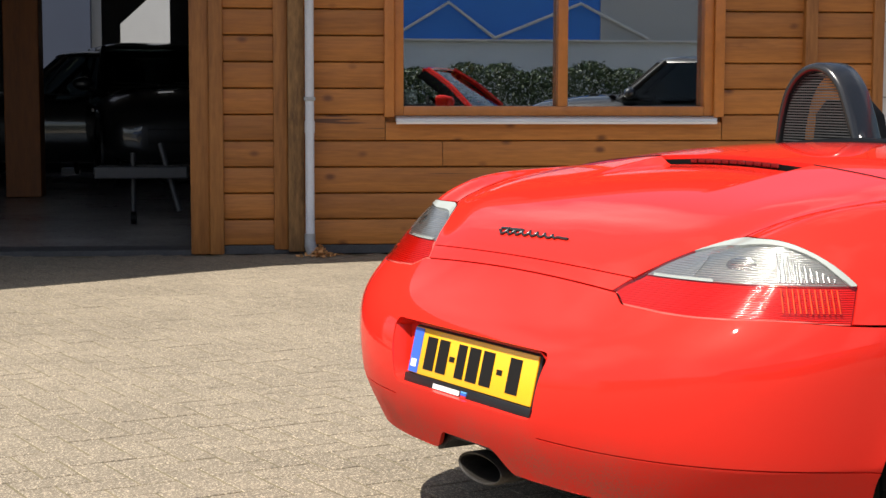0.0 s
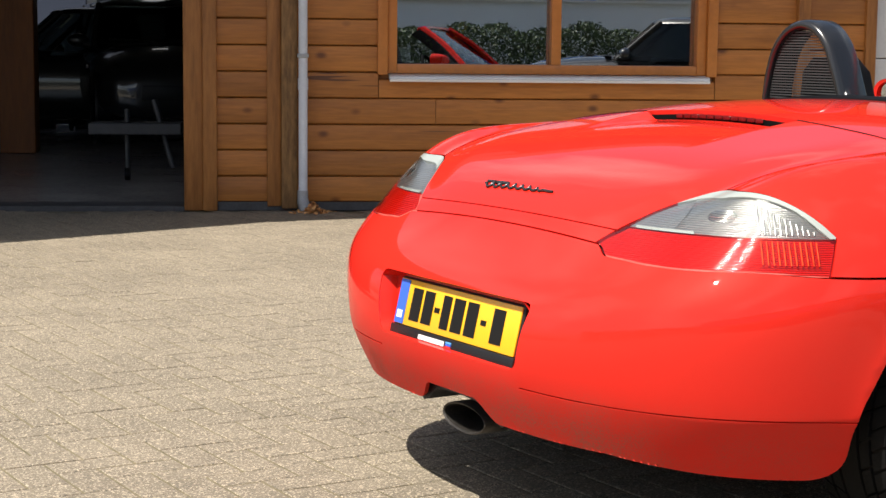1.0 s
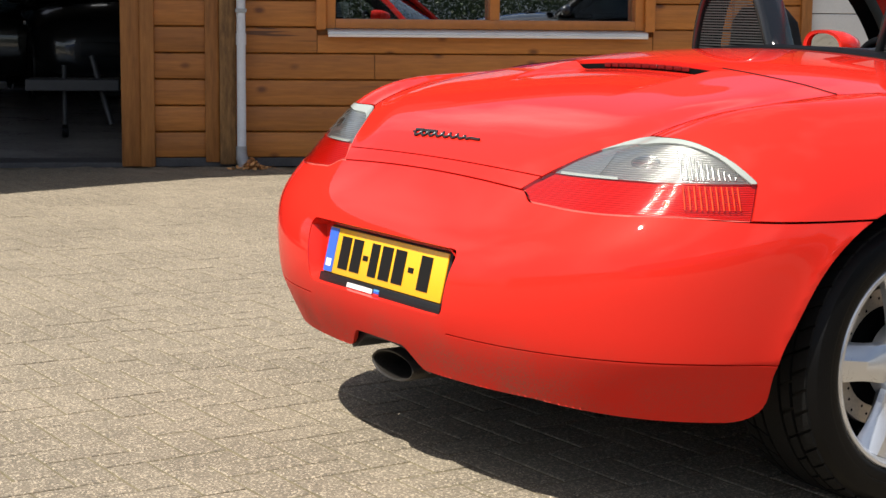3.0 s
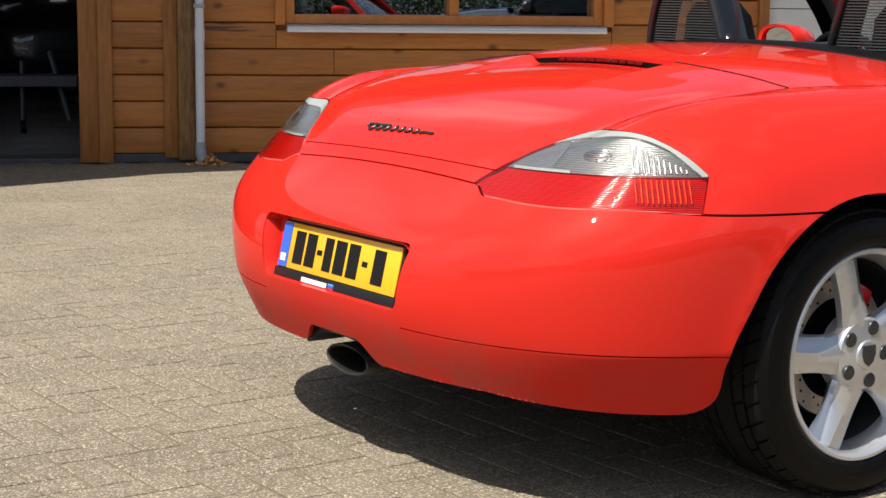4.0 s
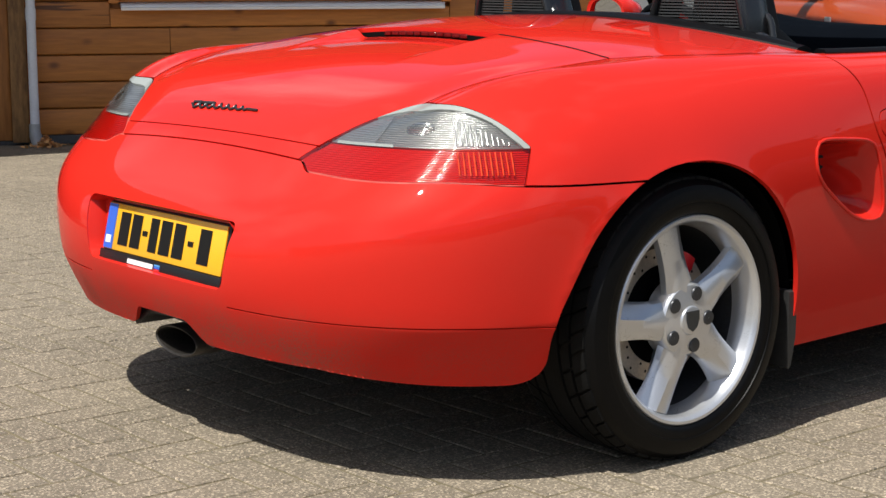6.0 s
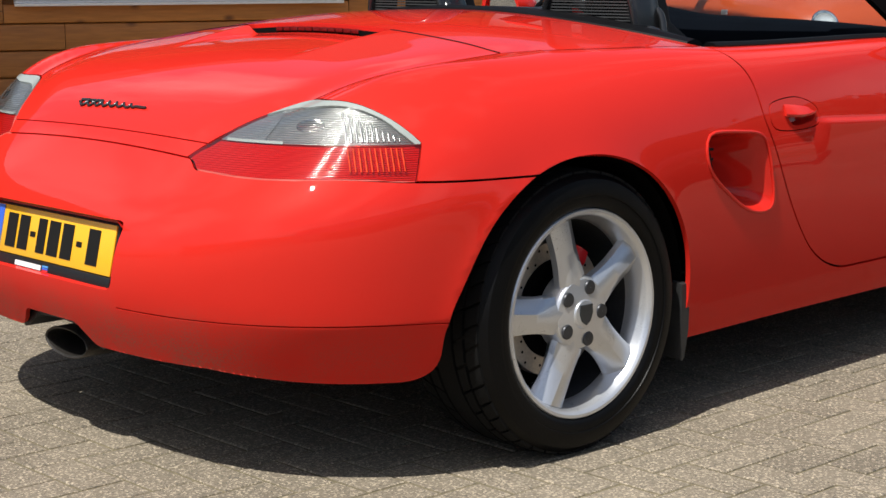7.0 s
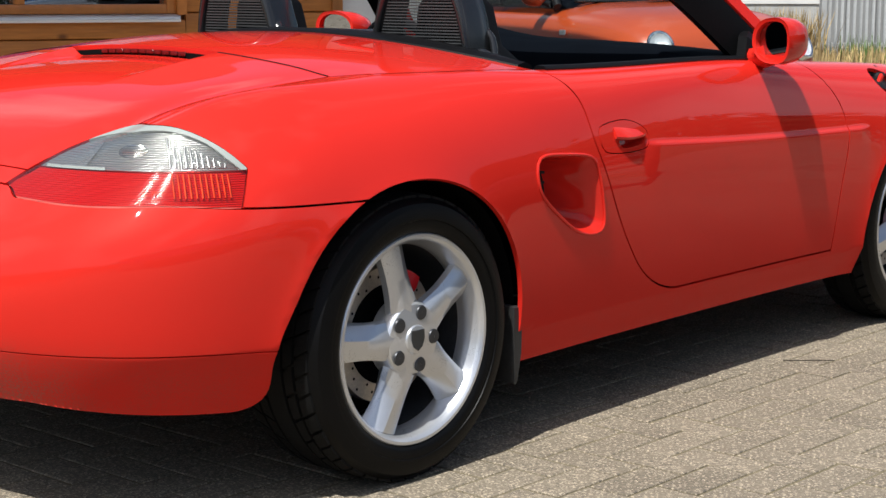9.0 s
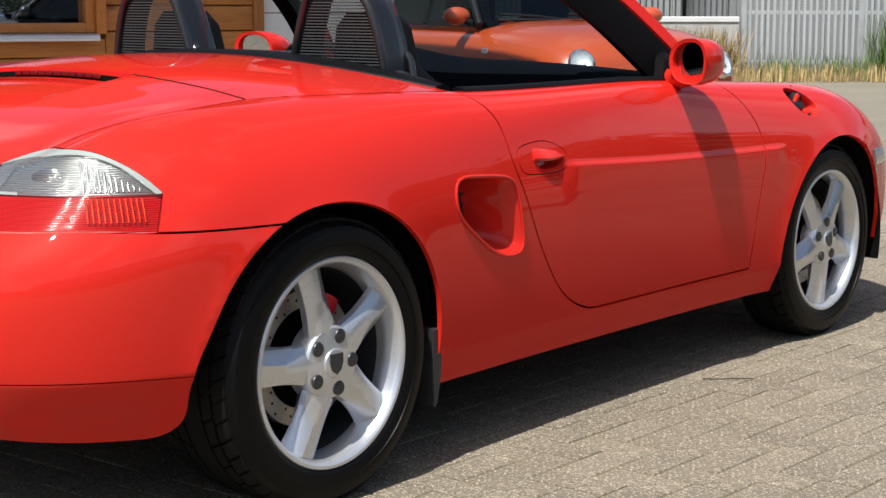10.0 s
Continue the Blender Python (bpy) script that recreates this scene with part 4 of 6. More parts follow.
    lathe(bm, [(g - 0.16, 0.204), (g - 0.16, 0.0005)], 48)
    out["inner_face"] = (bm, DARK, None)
    done = {}
    for name, (b, mt, sm) in out.items():
        bmesh.ops.recalc_face_normals(b, faces=b.faces)
        me = bpy.data.meshes.new(name.split(".")[0])
        b.to_mesh(me)
        b.free()
        if sm:
            me.shade_smooth()
            me.set_sharp_from_angle(angle=radians(sm))
        me.materials.append(mt)
        done[name] = me
    return done


def wheel(m, meshes, caliper_at, f):
    w = new("wheel")
    w.parent, w.matrix_local = car, m
    w["label"] = "five-spoke silver alloy wheel with black tyre"
    for name, me in meshes.items():
        o = new(name.split(".")[0], me)
        o.parent = w
        if name == "disc_holes":
            o["kind"] = "stuff"
    bm = bmesh.new()
    rows = []
    for a in np.radians(np.linspace(-12, 12, 9)):
        a = a + caliper_at
        rows.append([(f - d, r * math.cos(a), r * math.sin(a)) for d, r in ((0.095, 0.105), (0.052, 0.103), (0.048, 0.122), (0.054, 0.148), (0.095, 0.150))])
    loft(bm, rows)
    part("caliper", bm, CAL, w, "red brake caliper", smooth=40)


rear_set, front_set = wheel_meshes(0.255, 0.008), wheel_meshes(0.205, 0.006)
for sg in (1, -1):
    rz = 0 if sg > 0 else 180
    wheel(pose(sg * 0.7605, 0, 0.316, 0, 0, rz), rear_set, radians(64 if sg > 0 else 116), 0.0960)
    wheel(pose(sg * 0.739, 2.415, 0.316, 22, 0, rz), front_set, radians(146 if sg > 0 else -7), 0.0830)

# ---- side air duct, door handle, filler ----
def outline(edge, y, z, n=56):
    a = np.linspace(0, 2 * math.pi, n, endpoint=False)
    lo, hi = np.zeros(n), np.full(n, 0.3)
    for _ in range(24):
        r = (lo + hi) / 2
        out = edge(np.stack([0 * r, y + r * np.cos(a), z + r * np.sin(a)], 1)) > 0
        hi, lo = np.where(out, r, hi), np.where(out, lo, r)
    return list(zip((y + r * np.cos(a)).tolist(), (z + r * np.sin(a)).tolist()))


def tub(name, edge, y, z, steps, sg, material, parent, smooth=50, cap_end=True):
    """A recess: rings (inwards, shift y, shift z, scale) from the outline."""
    pts = outline(edge, y, z)
    face = on_side([p[0] for p in pts], [p[1] for p in pts])
    rings = []
    for d, dy, dz, s in steps:
        rings.append([(sg * (px - d), y + (py - y) * s + dy, z + (pz - z) * s + dz) for (py, pz), px in zip(pts, face)])
    bm = bmesh.new()
    vs = loft(bm, rings, ends=False)
    if cap_end:
        bm.faces.new(vs[-1])
    return part(name, bm, material, parent, smooth=smooth)


GRILLE = mat("black_grille", (0.006, 0.006, 0.007), 0.7, vary=0.2, spec=0.2)
for sg in (1, -1):
    tub("air_duct", duct_edge, 0.55, 0.575, [(-0.0005, 0, 0, 1.0), (0.003, 0, 0, 0.98), (0.010, -0.004, 0.002, 0.90), (0.040, -0.012, 0.006, 0.82), (0.080, -0.030, 0.008, 0.75), (0.112, -0.050, 0.008, 0.66)], sg, RED, car, cap_end=False)
    tub("duct_core", duct_edge, 0.55, 0.575, [(0.1115, -0.050, 0.008, 0.67), (0.114, -0.050, 0.008, 0.3)], sg, GRILLE, car)
    bm = bmesh.new()
    for k in range(6):
        z = 0.515 + 0.024 * k
        box(bm, (min(sg * 0.79, sg * 0.845), 0.445 - 0.004 * (5 - k) + 0.03 * max(0, 2 - k) * 0.5, z), (max(sg * 0.79, sg * 0.845), 0.480, z + 0.006), 0.0)
    part("duct_grille", bm, GRILLE, car)
    lip_pts = outline(duct_edge, 0.55, 0.575)
    lip_x = on_side([p[0] for p in lip_pts], [p[1] for p in lip_pts])
    bm = bmesh.new()
    tube(bm, [(sg * (px + 0.0012), 0.55 + (py - 0.55) * 0.975, 0.575 + (pz - 0.575) * 0.975) for (py, pz), px in zip(lip_pts, lip_x)], 0.0042, 8, closed=True)
    part("duct_lip", bm, RED, car, smooth=60)
    hp = clip(door_plain, lambda P: -handle_edge(P) - 0.0012)
    bowl = rounded([(0.742, 0.712), (0.79, 0.722), (0.872, 0.704), (0.872, 0.683), (0.83, 0.672), (0.76, 0.672)], 0.008)
    hp = clip(hp, bowl)
    base = part("door_handle", shell("door_handle", [hp if sg > 0 else mirrored(hp)], flange=0.006, push=0.0006), RED, car, "red pull door handle")
    tub("handle_bowl", bowl, 0.805, 0.693, [(0.0, 0, 0, 1.0), (0.012, 0, 0, 0.95), (0.028, 0, 0, 0.7)], sg, RED, base)
    bm = bmesh.new()
    rows = []
    for t in np.linspace(0, 1, 10):
        y = 0.735 + 0.135 * t
        zt = 0.733 - 0.016 * t - 0.05 * max(0, t - 0.8)
        zl = 0.700 - 0.004 * math.sin(math.pi * t)
        o = 0.004 + 0.012 * math.sin(math.pi * min(1, 0.1 + 0.9 * t))
        rows.append([(sg * (on_side(y, zt) - 0.002), y, zt), (sg * (on_side(y, zt) + o * 0.6), y, zt - 0.008), (sg * (on_side(y, zl) + o), y, zl + 0.006), (sg * (on_side(y, zl) + o * 0.7), y, zl), (sg * (on_side(y, zl) - 0.006), y, zl + 0.004)])
    loft(bm, rows)
    part("flap", bm, RED, base, smooth=50)
hole = tub("filler_recess", filler_edge, 2.235, 0.772, [(-0.0005, 0, 0, 1.0), (0.005, 0, 0, 0.97), (0.03, 0, 0, 0.92), (0.05, 0, 0, 0.85)], 1, RED, car)
tub("filler_pocket", filler_edge, 2.235, 0.772, [(0.026, -0.020, 0.012, 0.72), (0.032, -0.020, 0.012, 0.3)], 1, BLACK, hole)
bm = bmesh.new()
rot = Matrix.Translation((0.765, 2.265, 0.785)) @ Matrix.Rotation(radians(35), 4, "Y")
lathe(bm, [(-0.03, 0.028), (0.012, 0.028), (0.018, 0.023), (0.018, 0.010), (0.026, 0.010), (0.026, 0.0005)], 28, m=rot)
part("filler_cap", bm, BLACK, hole, smooth=40)
bm = bmesh.new()
box(bm, (-0.006, -0.010, -0.028), (0.006, 0.010, 0.028), 0.004, m=Matrix.Translation((0.79, 2.235, 0.775)) @ Matrix.Rotation(radians(-40), 4, "X"))
part("filler_arm", bm, RED, hole, smooth=40)
bm = bmesh.new()
tube(bm, smooth_path([(0.79, 2.16, 0.79), (0.815, 2.20, 0.745), (0.825, 2.24, 0.722), (0.815, 2.29, 0.735)], 5), 0.006, 8)
part("filler_seal", bm, BLACK, hole, smooth=60)

# ---- side marker on the front bumper ----
MARKER = mat("grey_side_marker", (0.10, 0.10, 0.10), 0.2, vary=0.1, coat=1.0)
for sg in (1, -1):
    rows = []
    for y in np.linspace(2.70, 2.84, 6):
        rows.append([(sg * (on_side(y, z) + d), y, z) for z, d in ((0.600, -0.004), (0.592, 0.006), (0.560, 0.008), (0.545, 0.006), (0.538, -0.004))])
    bm = bmesh.new()
    loft(bm, rows)
    part("side_marker", bm, MARKER, car, "grey bumper side marker", smooth=50)

# ---- cockpit, roll hoops, windscreen, mirrors ----
LEATHER = mat("black_leather", (0.0045, 0.005, 0.006), 0.6, spec=0.05, vary=0.25, scale=10, fine=220, bump=0.0006, bump_scale=260)
NAVY = mat("dark_dashboard_vinyl", (0.0022, 0.0032, 0.0052), 0.75, spec=0.02, vary=0.2, scale=8, fine=300)
HOOP = mat("grey_black_hoop_lacquer", (0.011, 0.0112, 0.012), 0.24, vary=0.15, scale=9, fine=300, coat=0.3, coat_rough=0.2)
MESHWIRE = mat("grey_net_wire", (0.045, 0.045, 0.045), 0.45, vary=0.1)
SEAL = mat("black_rubber_seal", (0.004, 0.004, 0.0045), 0.5, spec=0.08, vary=0.2)
GLASS = glassy("windscreen_glass", (0.86, 0.93, 0.90), 0.0, 1.5)
MIRROR = mat("mirror_glass", (0.45, 0.46, 0.47), 0.02, metal=1.0, vary=0.0, rough_vary=0.0)

# floor tub and inner walls
bm = bmesh.new()
edge = [(0.0, 0.50), (0.30, 0.505), (0.52, 0.54), (0.70, 0.62), (0.725, 0.80), (0.725, 1.60), (0.70, 1.72), (0.4, 1.80), (0.0, 1.82)]
loop = [(x, y) for x, y in edge] + [(-x, y) for x, y in edge[-2:0:-1]]
loft(bm, [[(x, y, 0.845) for x, y in loop], [(x * 0.98, 1.15 + (y - 1.15) * 0.97, 0.50) for x, y in loop], [(x * 0.95, 1.15 + (y - 1.15) * 0.95, 0.30) for x, y in loop]])
bmesh.ops.delete(bm, geom=[f for f in bm.faces if len(f.verts) > 4 and f.calc_center_median().z > 0.7], context="FACES")
part("cabin_tub", bm, LEATHER, car)
# black strip in the joint between lid and cover: the gap's shade as colour
for sg in (1, -1):
    xs = np.linspace(0.285, 0.648, 24)
    bm = bmesh.new()
    tube(bm, [(sg * x, -0.0368, z - 0.0006) for x, z in zip(xs, on_deck(xs, -0.0368))], 0.0026, 6)
    part("lid_seal", bm, SEAL, car, smooth=60)
# black shelf between the cover and the hoops
bm = bmesh.new()
xs = np.linspace(-0.70, 0.70, 41)
yb = cockpit_back(np.abs(xs))
zb = on_deck(xs, yb)
rows = []
for x, y, z in zip(xs, yb, zb):
    rows.append([(x, y - 0.006, z - 0.012), (x, y + 0.004, z + 0.004), (x, y + 0.03, z + 0.010), (x, max(y + 0.05, 0.60), z + 0.004), (x, max(y + 0.06, 0.64), z - 0.03), (x, y + 0.03, z - 0.10)])
loft(bm, rows)
part("rear_shelf", bm, SEAL, car, smooth=40)
# belt seals along the doors
for sg in (1, -1):
    bm = bmesh.new()
    ys = np.linspace(0.60, 1.70, 40)
    zs = on_deck(0.738, ys)
    rows = [[(sg * 0.752, y, z + 0.001), (sg * 0.744, y, z + 0.009), (sg * 0.722, y, z + 0.010), (sg * 0.712, y, z + 0.002), (sg * 0.712, y, z - 0.04), (sg * 0.74, y, z - 0.04)] for y, z in zip(ys, zs)]
    loft(bm, rows)
    part("door_seal", bm, SEAL, car, smooth=50)


def hoop(sg):
    """One roll hoop with its net, over the seat."""
    path = [(0.511, 0.905), (0.503, 0.96), (0.488, 1.02), (0.462, 1.080), (0.416, 1.128), (0.357, 1.150), (0.302, 1.138), (0.259, 1.096), (0.231, 1.03), (0.209, 0.965), (0.194, 0.92)]
    pts = smooth_path([(sg * x, 0.585 + 0.06 * (1.146 - z), z) for x, z in path], 8)
    rows = []
    c = Vector((sg * 0.36, 0, 0.98))
    for p in pts:
        o = Vector((p.x - c.x, 0, p.z - c.z)).normalized()
        rows.append([p + o * a + Vector((0, b, 0)) for a, b in ((0.006, -0.030), (0.013, -0.024), (0.016, -0.010), (0.017, 0.03), (0.016, 0.066), (0.008, 0.076), (-0.006, 0.074), (-0.012, 0.05), (-0.013, -0.012), (-0.009, -0.024), (-0.002, -0.030))])
    bm = bmesh.new()
    loft(bm, rows)
    h = part("roll_hoop", bm, HOOP, car, "dark lacquered roll hoop with net", smooth=45)
    inner = [(p.x, p.y, p.z) for p in pts]
    top = max(p[2] for p in inner)
    left = sorted(inner[:len(inner) // 2], key=lambda p: p[2])
    rite = sorted(inner[len(inner) // 2:], key=lambda p: p[2])
    bm = bmesh.new()
    z = 0.905
    while z < top - 0.012:
        a = np.interp(z, [p[2] for p in left], [p[0] for p in left])
        b = np.interp(z, [p[2] for p in rite], [p[0] for p in rite])
        y = 0.587 + 0.06 * (1.146 - z)
        tube(bm, [(a, y - 0.016, z), (b, y - 0.016, z)], 0.0024, 4)
        z += 0.0078
    x0, x1 = min(p[0] for p in inner), max(p[0] for p in inner)
    x = x0 + 0.01
    while x < x1 - 0.01:
        zt = np.interp(x, *zip(*sorted((p[0], p[2]) for p in inner)))
        tube(bm, [(x, 0.575 + 0.06 * 0.24, 0.905), (x, 0.575, zt)], 0.0007, 3)
        x += 0.0085
    net = part("net", bm, MESHWIRE, h)
    net["kind"] = "stuff"
    bm = bmesh.new()
    tube(bm, smooth_path([(sg * 0.522, 0.572, 0.896), (sg * 0.542, 0.580, 0.899), (sg * 0.562, 0.594, 0.896), (sg * 0.570, 0.624, 0.872)], 5), [0.010] * 4 + [0.013] * 3 + [0.019] * 6 + [0.015] * 3, 10)
    part("hoop_foot", bm, HOOP, h, smooth=60)
    bm = bmesh.new()
    tube(bm, smooth_path([(sg * 0.500, 0.655, 0.965), (sg * 0.525, 0.664, 0.940), (sg * 0.540, 0.660, 0.88)], 5), 0.010, 8)
    part("hoop_stay", bm, HOOP, h, smooth=60)
    # seat behind the net
    seat = part("seat", bmesh.new(), None, car, "black leather seat")
    rows = []
    for z, w, y0, y1 in ((0.36, 0.22, 0.74, 1.20), (0.46, 0.24, 0.74, 1.22), (0.52, 0.24, 0.73, 1.20), (0.54, 0.22, 0.72, 0.86), (0.72, 0.235, 0.68, 0.81), (0.86, 0.21, 0.675, 0.79), (0.92, 0.13, 0.67, 0.77), (1.02, 0.11, 0.665, 0.755), (1.06, 0.07, 0.67, 0.74)):
        ring = []
        for a in np.linspace(0, 2 * math.pi, 24, endpoint=False):
            ca, sa = math.cos(a), math.sin(a)
            ring.append((sg * 0.36 + w * math.copysign(abs(ca) ** 0.5, ca), (y0 + y1) / 2 + (y1 - y0) / 2 * math.copysign(abs(sa) ** 0.5, sa), z))
        rows.append(ring)
    bm = bmesh.new()
    loft(bm, rows)
    part("backrest", bm, LEATHER, seat, smooth=60)


hoop(1)
hoop(-1)
bm = bmesh.new()
tube(bm, smooth_path([(-0.222, 0.595, 1.0), (-0.202, 0.595, 0.958), (-0.165, 0.592, 0.944), (0, 0.59, 0.944), (0.165, 0.592, 0.944), (0.202, 0.595, 0.958), (0.222, 0.595, 1.0)], 6), 0.016, 10)
part("hoop_crossbar", bm, HOOP, car, smooth=60)

# dashboard with its hood, steering column cowl
bm = bmesh.new()
rows = []
for x in np.linspace(-0.71, 0.71, 33):
    bulge = 0.045 * math.exp(-((x + 0.36) / 0.2) ** 2)
    rows.append([(x, 1.80, 0.70), (x, 1.80, 0.868 - 0.05 * (x / 0.7) ** 2), (x, 1.62, 0.908 + bulge - 0.03 * (x / 0.7) ** 2), (x, 1.48, 0.898 + bulge - 0.03 * (x / 0.7) ** 2), (x, 1.43, 0.835 + bulge * 0.8), (x, 1.44, 0.74), (x, 1.55, 0.60)])
loft(bm, rows)
part("dashboard", bm, NAVY, car, smooth=60)
for sg in (-1,):
    bm = bmesh.new()
    rows = []
    for y in np.linspace(0.70, 1.66, 20):
        rows.append([(sg * 0.752, y, 0.872), (sg * 0.735, y, 0.890), (sg * 0.69, y, 0.892), (sg * 0.665, y, 0.86), (sg * 0.66, y, 0.70), (sg * 0.64, y, 0.62), (sg * 0.66, y, 0.40), (sg * 0.72, y, 0.40), (sg * 0.735, y, 0.84)])
    loft(bm, rows)
    part("door_card", bm, NAVY, car, smooth=50)
bm = bmesh.new()
tube(bm, [(-0.36 + 0.18 * math.cos(a), 1.30 - 0.07 * math.sin(a), 0.80 + 0.165 * math.sin(a)) for a in np.linspace(0, 2 * math.pi, 40, endpoint=False)], 0.015, 8, closed=True)
box(bm, (-0.43, 1.30, 0.76), (-0.29, 1.42, 0.84), 0.02)
part("steering_wheel", bm, LEATHER, car, "black leather steering wheel", smooth=60)

# windscreen frame
for sg in (1, -1):
    base, mid, top = Vector((sg * 0.735, 1.725, 0.845)), Vector((sg * 0.628, 1.480, 1.066)), Vector((sg * 0.540, 1.235, 1.225))
    path = smooth_path([base, mid, top], 8)
    bm = bmesh.new()
    rows = [[p + Vector((sg * a, b, c)) for a, b, c in ((0.020, 0.004, 0.008), (0.022, 0.032, 0.028), (0.0, 0.042, 0.036), (-0.02, 0.03, 0.02), (0.0, 0.0, 0.0))] for p in path]
    loft(bm, rows)
    pillar = part("windscreen_pillar", bm, RED, car, smooth=50)
    bm = bmesh.new()
    rows = [[p + Vector((sg * a, b, c)) for a, b, c in ((0.018, 0.0, 0.002), (0.0, -0.002, -0.004), (-0.045, -0.036, -0.016), (-0.058, -0.080, -0.042), (-0.012, -0.092, -0.056), (0.014, -0.04, -0.020))] for p in path]
    loft(bm, rows)
    part("pillar_seal", bm, SEAL, pillar, smooth=50)
    bm = bmesh.new()
    rows = [[(sg * 0.748, 1.72, 0.846), (sg * 0.752, 1.50, 0.850), (sg * 0.735, 1.54, 0.93), (sg * 0.715, 1.58, 0.945)], [(sg * 0.722, 1.72, 0.846), (sg * 0.722, 1.50, 0.850), (sg * 0.705, 1.54, 0.93), (sg * 0.69, 1.58, 0.945)]]
    loft(bm, rows)
    part("mirror_sail", bm, SEAL, car, smooth=30)
bm = bmesh.new()
rows = []
for x in np.linspace(-0.55, 0.55, 25):
    y, z = 1.235 - 0.03 * (1 - (x / 0.55) ** 2), 1.235 + 0.02 * (1 - (x / 0.55) ** 2)
    rows.append([(x, y - 0.03, z - 0.02), (x, y - 0.02, z + 0.012), (x, y + 0.04, z + 0.008), (x, y + 0.05, z - 0.015), (x, y, z - 0.025)])
loft(bm, rows)
part("windscreen_header", bm, RED, car, smooth=50)
bm = bmesh.new()
rows = []
for t in np.linspace(0, 1, 12):
    row = []
    for u in np.linspace(-1, 1, 16):
        a = Vector((0.70 * u, 1.74 + 0.10 * (1 - u * u), 0.855)).lerp(Vector((0.52 * u, 1.255 - 0.03 * (1 - u * u), 1.228 + 0.015 * (1 - u * u))), t)
        row.append(a)
    rows.append(row)
loft(bm, rows, closed_ring=False)
glass = part("windscreen", bm, GLASS, car, smooth=60)
glass.visible_shadow = False


def door_mirror(sg):
    c = Vector((sg * 0.860, 1.514, 0.923))
    swing = Matrix.Translation(c) @ Matrix.Rotation(radians(-16 * sg), 4, "Z") @ Matrix.Translation(-c)
    rows = []
    for y, s in ((-0.050, 0.93), (-0.052, 1.0), (-0.030, 1.03), (0.02, 0.98), (0.06, 0.80), (0.085, 0.52), (0.094, 0.2)):
        ring = []
        for a in np.linspace(0, 2 * math.pi, 36, endpoint=False):
            ca, sa = math.cos(a), math.sin(a)
            ring.append(swing @ (c + Vector((sg * (0.074 * s * math.copysign(abs(ca) ** 0.8, ca)) - sg * y * 0.25, y, 0.063 * s * math.copysign(abs(sa) ** 0.85, sa) * (1 + 0.12 * ca)))))
        rows.append(ring)
    inner = [c + (p - c) * 0.91 + Vector((0, -0.004, 0)) for p in rows[0]]
    deep = [p + Vector((0, 0.022, 0)) for p in inner]
    bm = bmesh.new()
    loft(bm, [deep, inner] + rows)
    m = part("door_mirror", bm, RED, car, "red oval door mirror", smooth=50)
    bm = bmesh.new()
    loft(bm, [[p + Vector((0, 0.004 - 0.022 + 0.020, 0)) for p in [c + (q - c) * 0.97 for q in deep]], [p + Vector((0, -0.004, 0)) for p in [c + (q - c) * 0.965 for q in deep]]])
    for v in bm.verts:
        v.co.y -= 0.075 * (v.co.z - c.z)
    part("mirror_glass", bm, MIRROR, m)
    bm = bmesh.new()
    tube(bm, smooth_path([(sg * 0.72, 1.56, 0.868), (sg * 0.78, 1.54, 0.872), (sg * 0.83, 1.51, 0.885)], 5), [0.030] * 6 + [0.034] * 5, 10)
    part("mirror_foot", bm, RED, m, smooth=60)


door_mirror(1)
door_mirror(-1)

# ---- timber building: local x runs along the front, y into the building ----
WALL = Matrix(((0.4305, -0.9026, 0, -6.0926), (0.9026, 0.4305, 0, 2.9059), (0, 0, 1, 0), (0, 0, 0, 1)))
WOOD = mat("brown_stained_boards", (0.37, 0.126, 0.017), 0.5, vary=0.30, scale=5, fine=38, stretch=(0.12, 1, 1.6), second=(0.52, 0.192, 0.034), bump=0.0022, bump_scale=42, random_tint=0.16, scatter=True, knots=True)
POST = mat("weathered_stained_post", (0.32, 0.108, 0.016), 0.55, vary=0.5, scale=6, fine=40, stretch=(1, 1, 0.12), second=(0.42, 0.17, 0.04), bump=0.002, bump_scale=40, random_tint=0.08)
OLDWOOD = mat("greying_log_end", (0.17, 0.075, 0.02), 0.65, vary=0.6, scale=9, fine=50, stretch=(1, 1, 0.2), second=(0.36, 0.19, 0.065), bump=0.003, bump_scale=45)
FRAME = mat("stained_window_frame", (0.48, 0.165, 0.030), 0.4, vary=0.2, scale=6, fine=50, stretch=(0.3, 1, 0.3), coat=0.15, coat_rough=0.3)
ALU = mat("pale_aluminium_sill", (0.80, 0.81, 0.83), 0.4, metal=0.5, vary=0.08, scale=5, fine=120)
PIPE = mat("grey_plastic_pipe", (0.62, 0.645, 0.69), 0.45, vary=0.12, scale=6, fine=80)
PLASTER = mat("pale_plaster", (0.62, 0.62, 0.60), 0.8, vary=0.07, scale=2.5, fine=60, bump=0.001)
# interior walls are coloured dark: the dimness indoors is put into them
DARKWALL = mat("indoor_shade_dark", (0.06, 0.06, 0.065), 0.8, vary=0.2, scale=2, fine=40)
TILE = mat("grey_workshop_floor", (0.30, 0.285, 0.275), 0.25, vary=0.25, scale=2, fine=30)
BASE_DARK = mat("dark_plinth", (0.055, 0.054, 0.055), 0.7, vary=0.4, scale=8, fine=60, bump=0.002)
CONCRETE = mat("grey_concrete", (0.33, 0.32, 0.30), 0.85, vary=0.25, scale=3, fine=90, bump=0.002)
PANE = glassy("window_glass", (0.74, 0.82, 0.84), 0.0, 5.0)
ROOFING = mat("dark_roofing", (0.05, 0.05, 0.05), 0.8, vary=0.2)


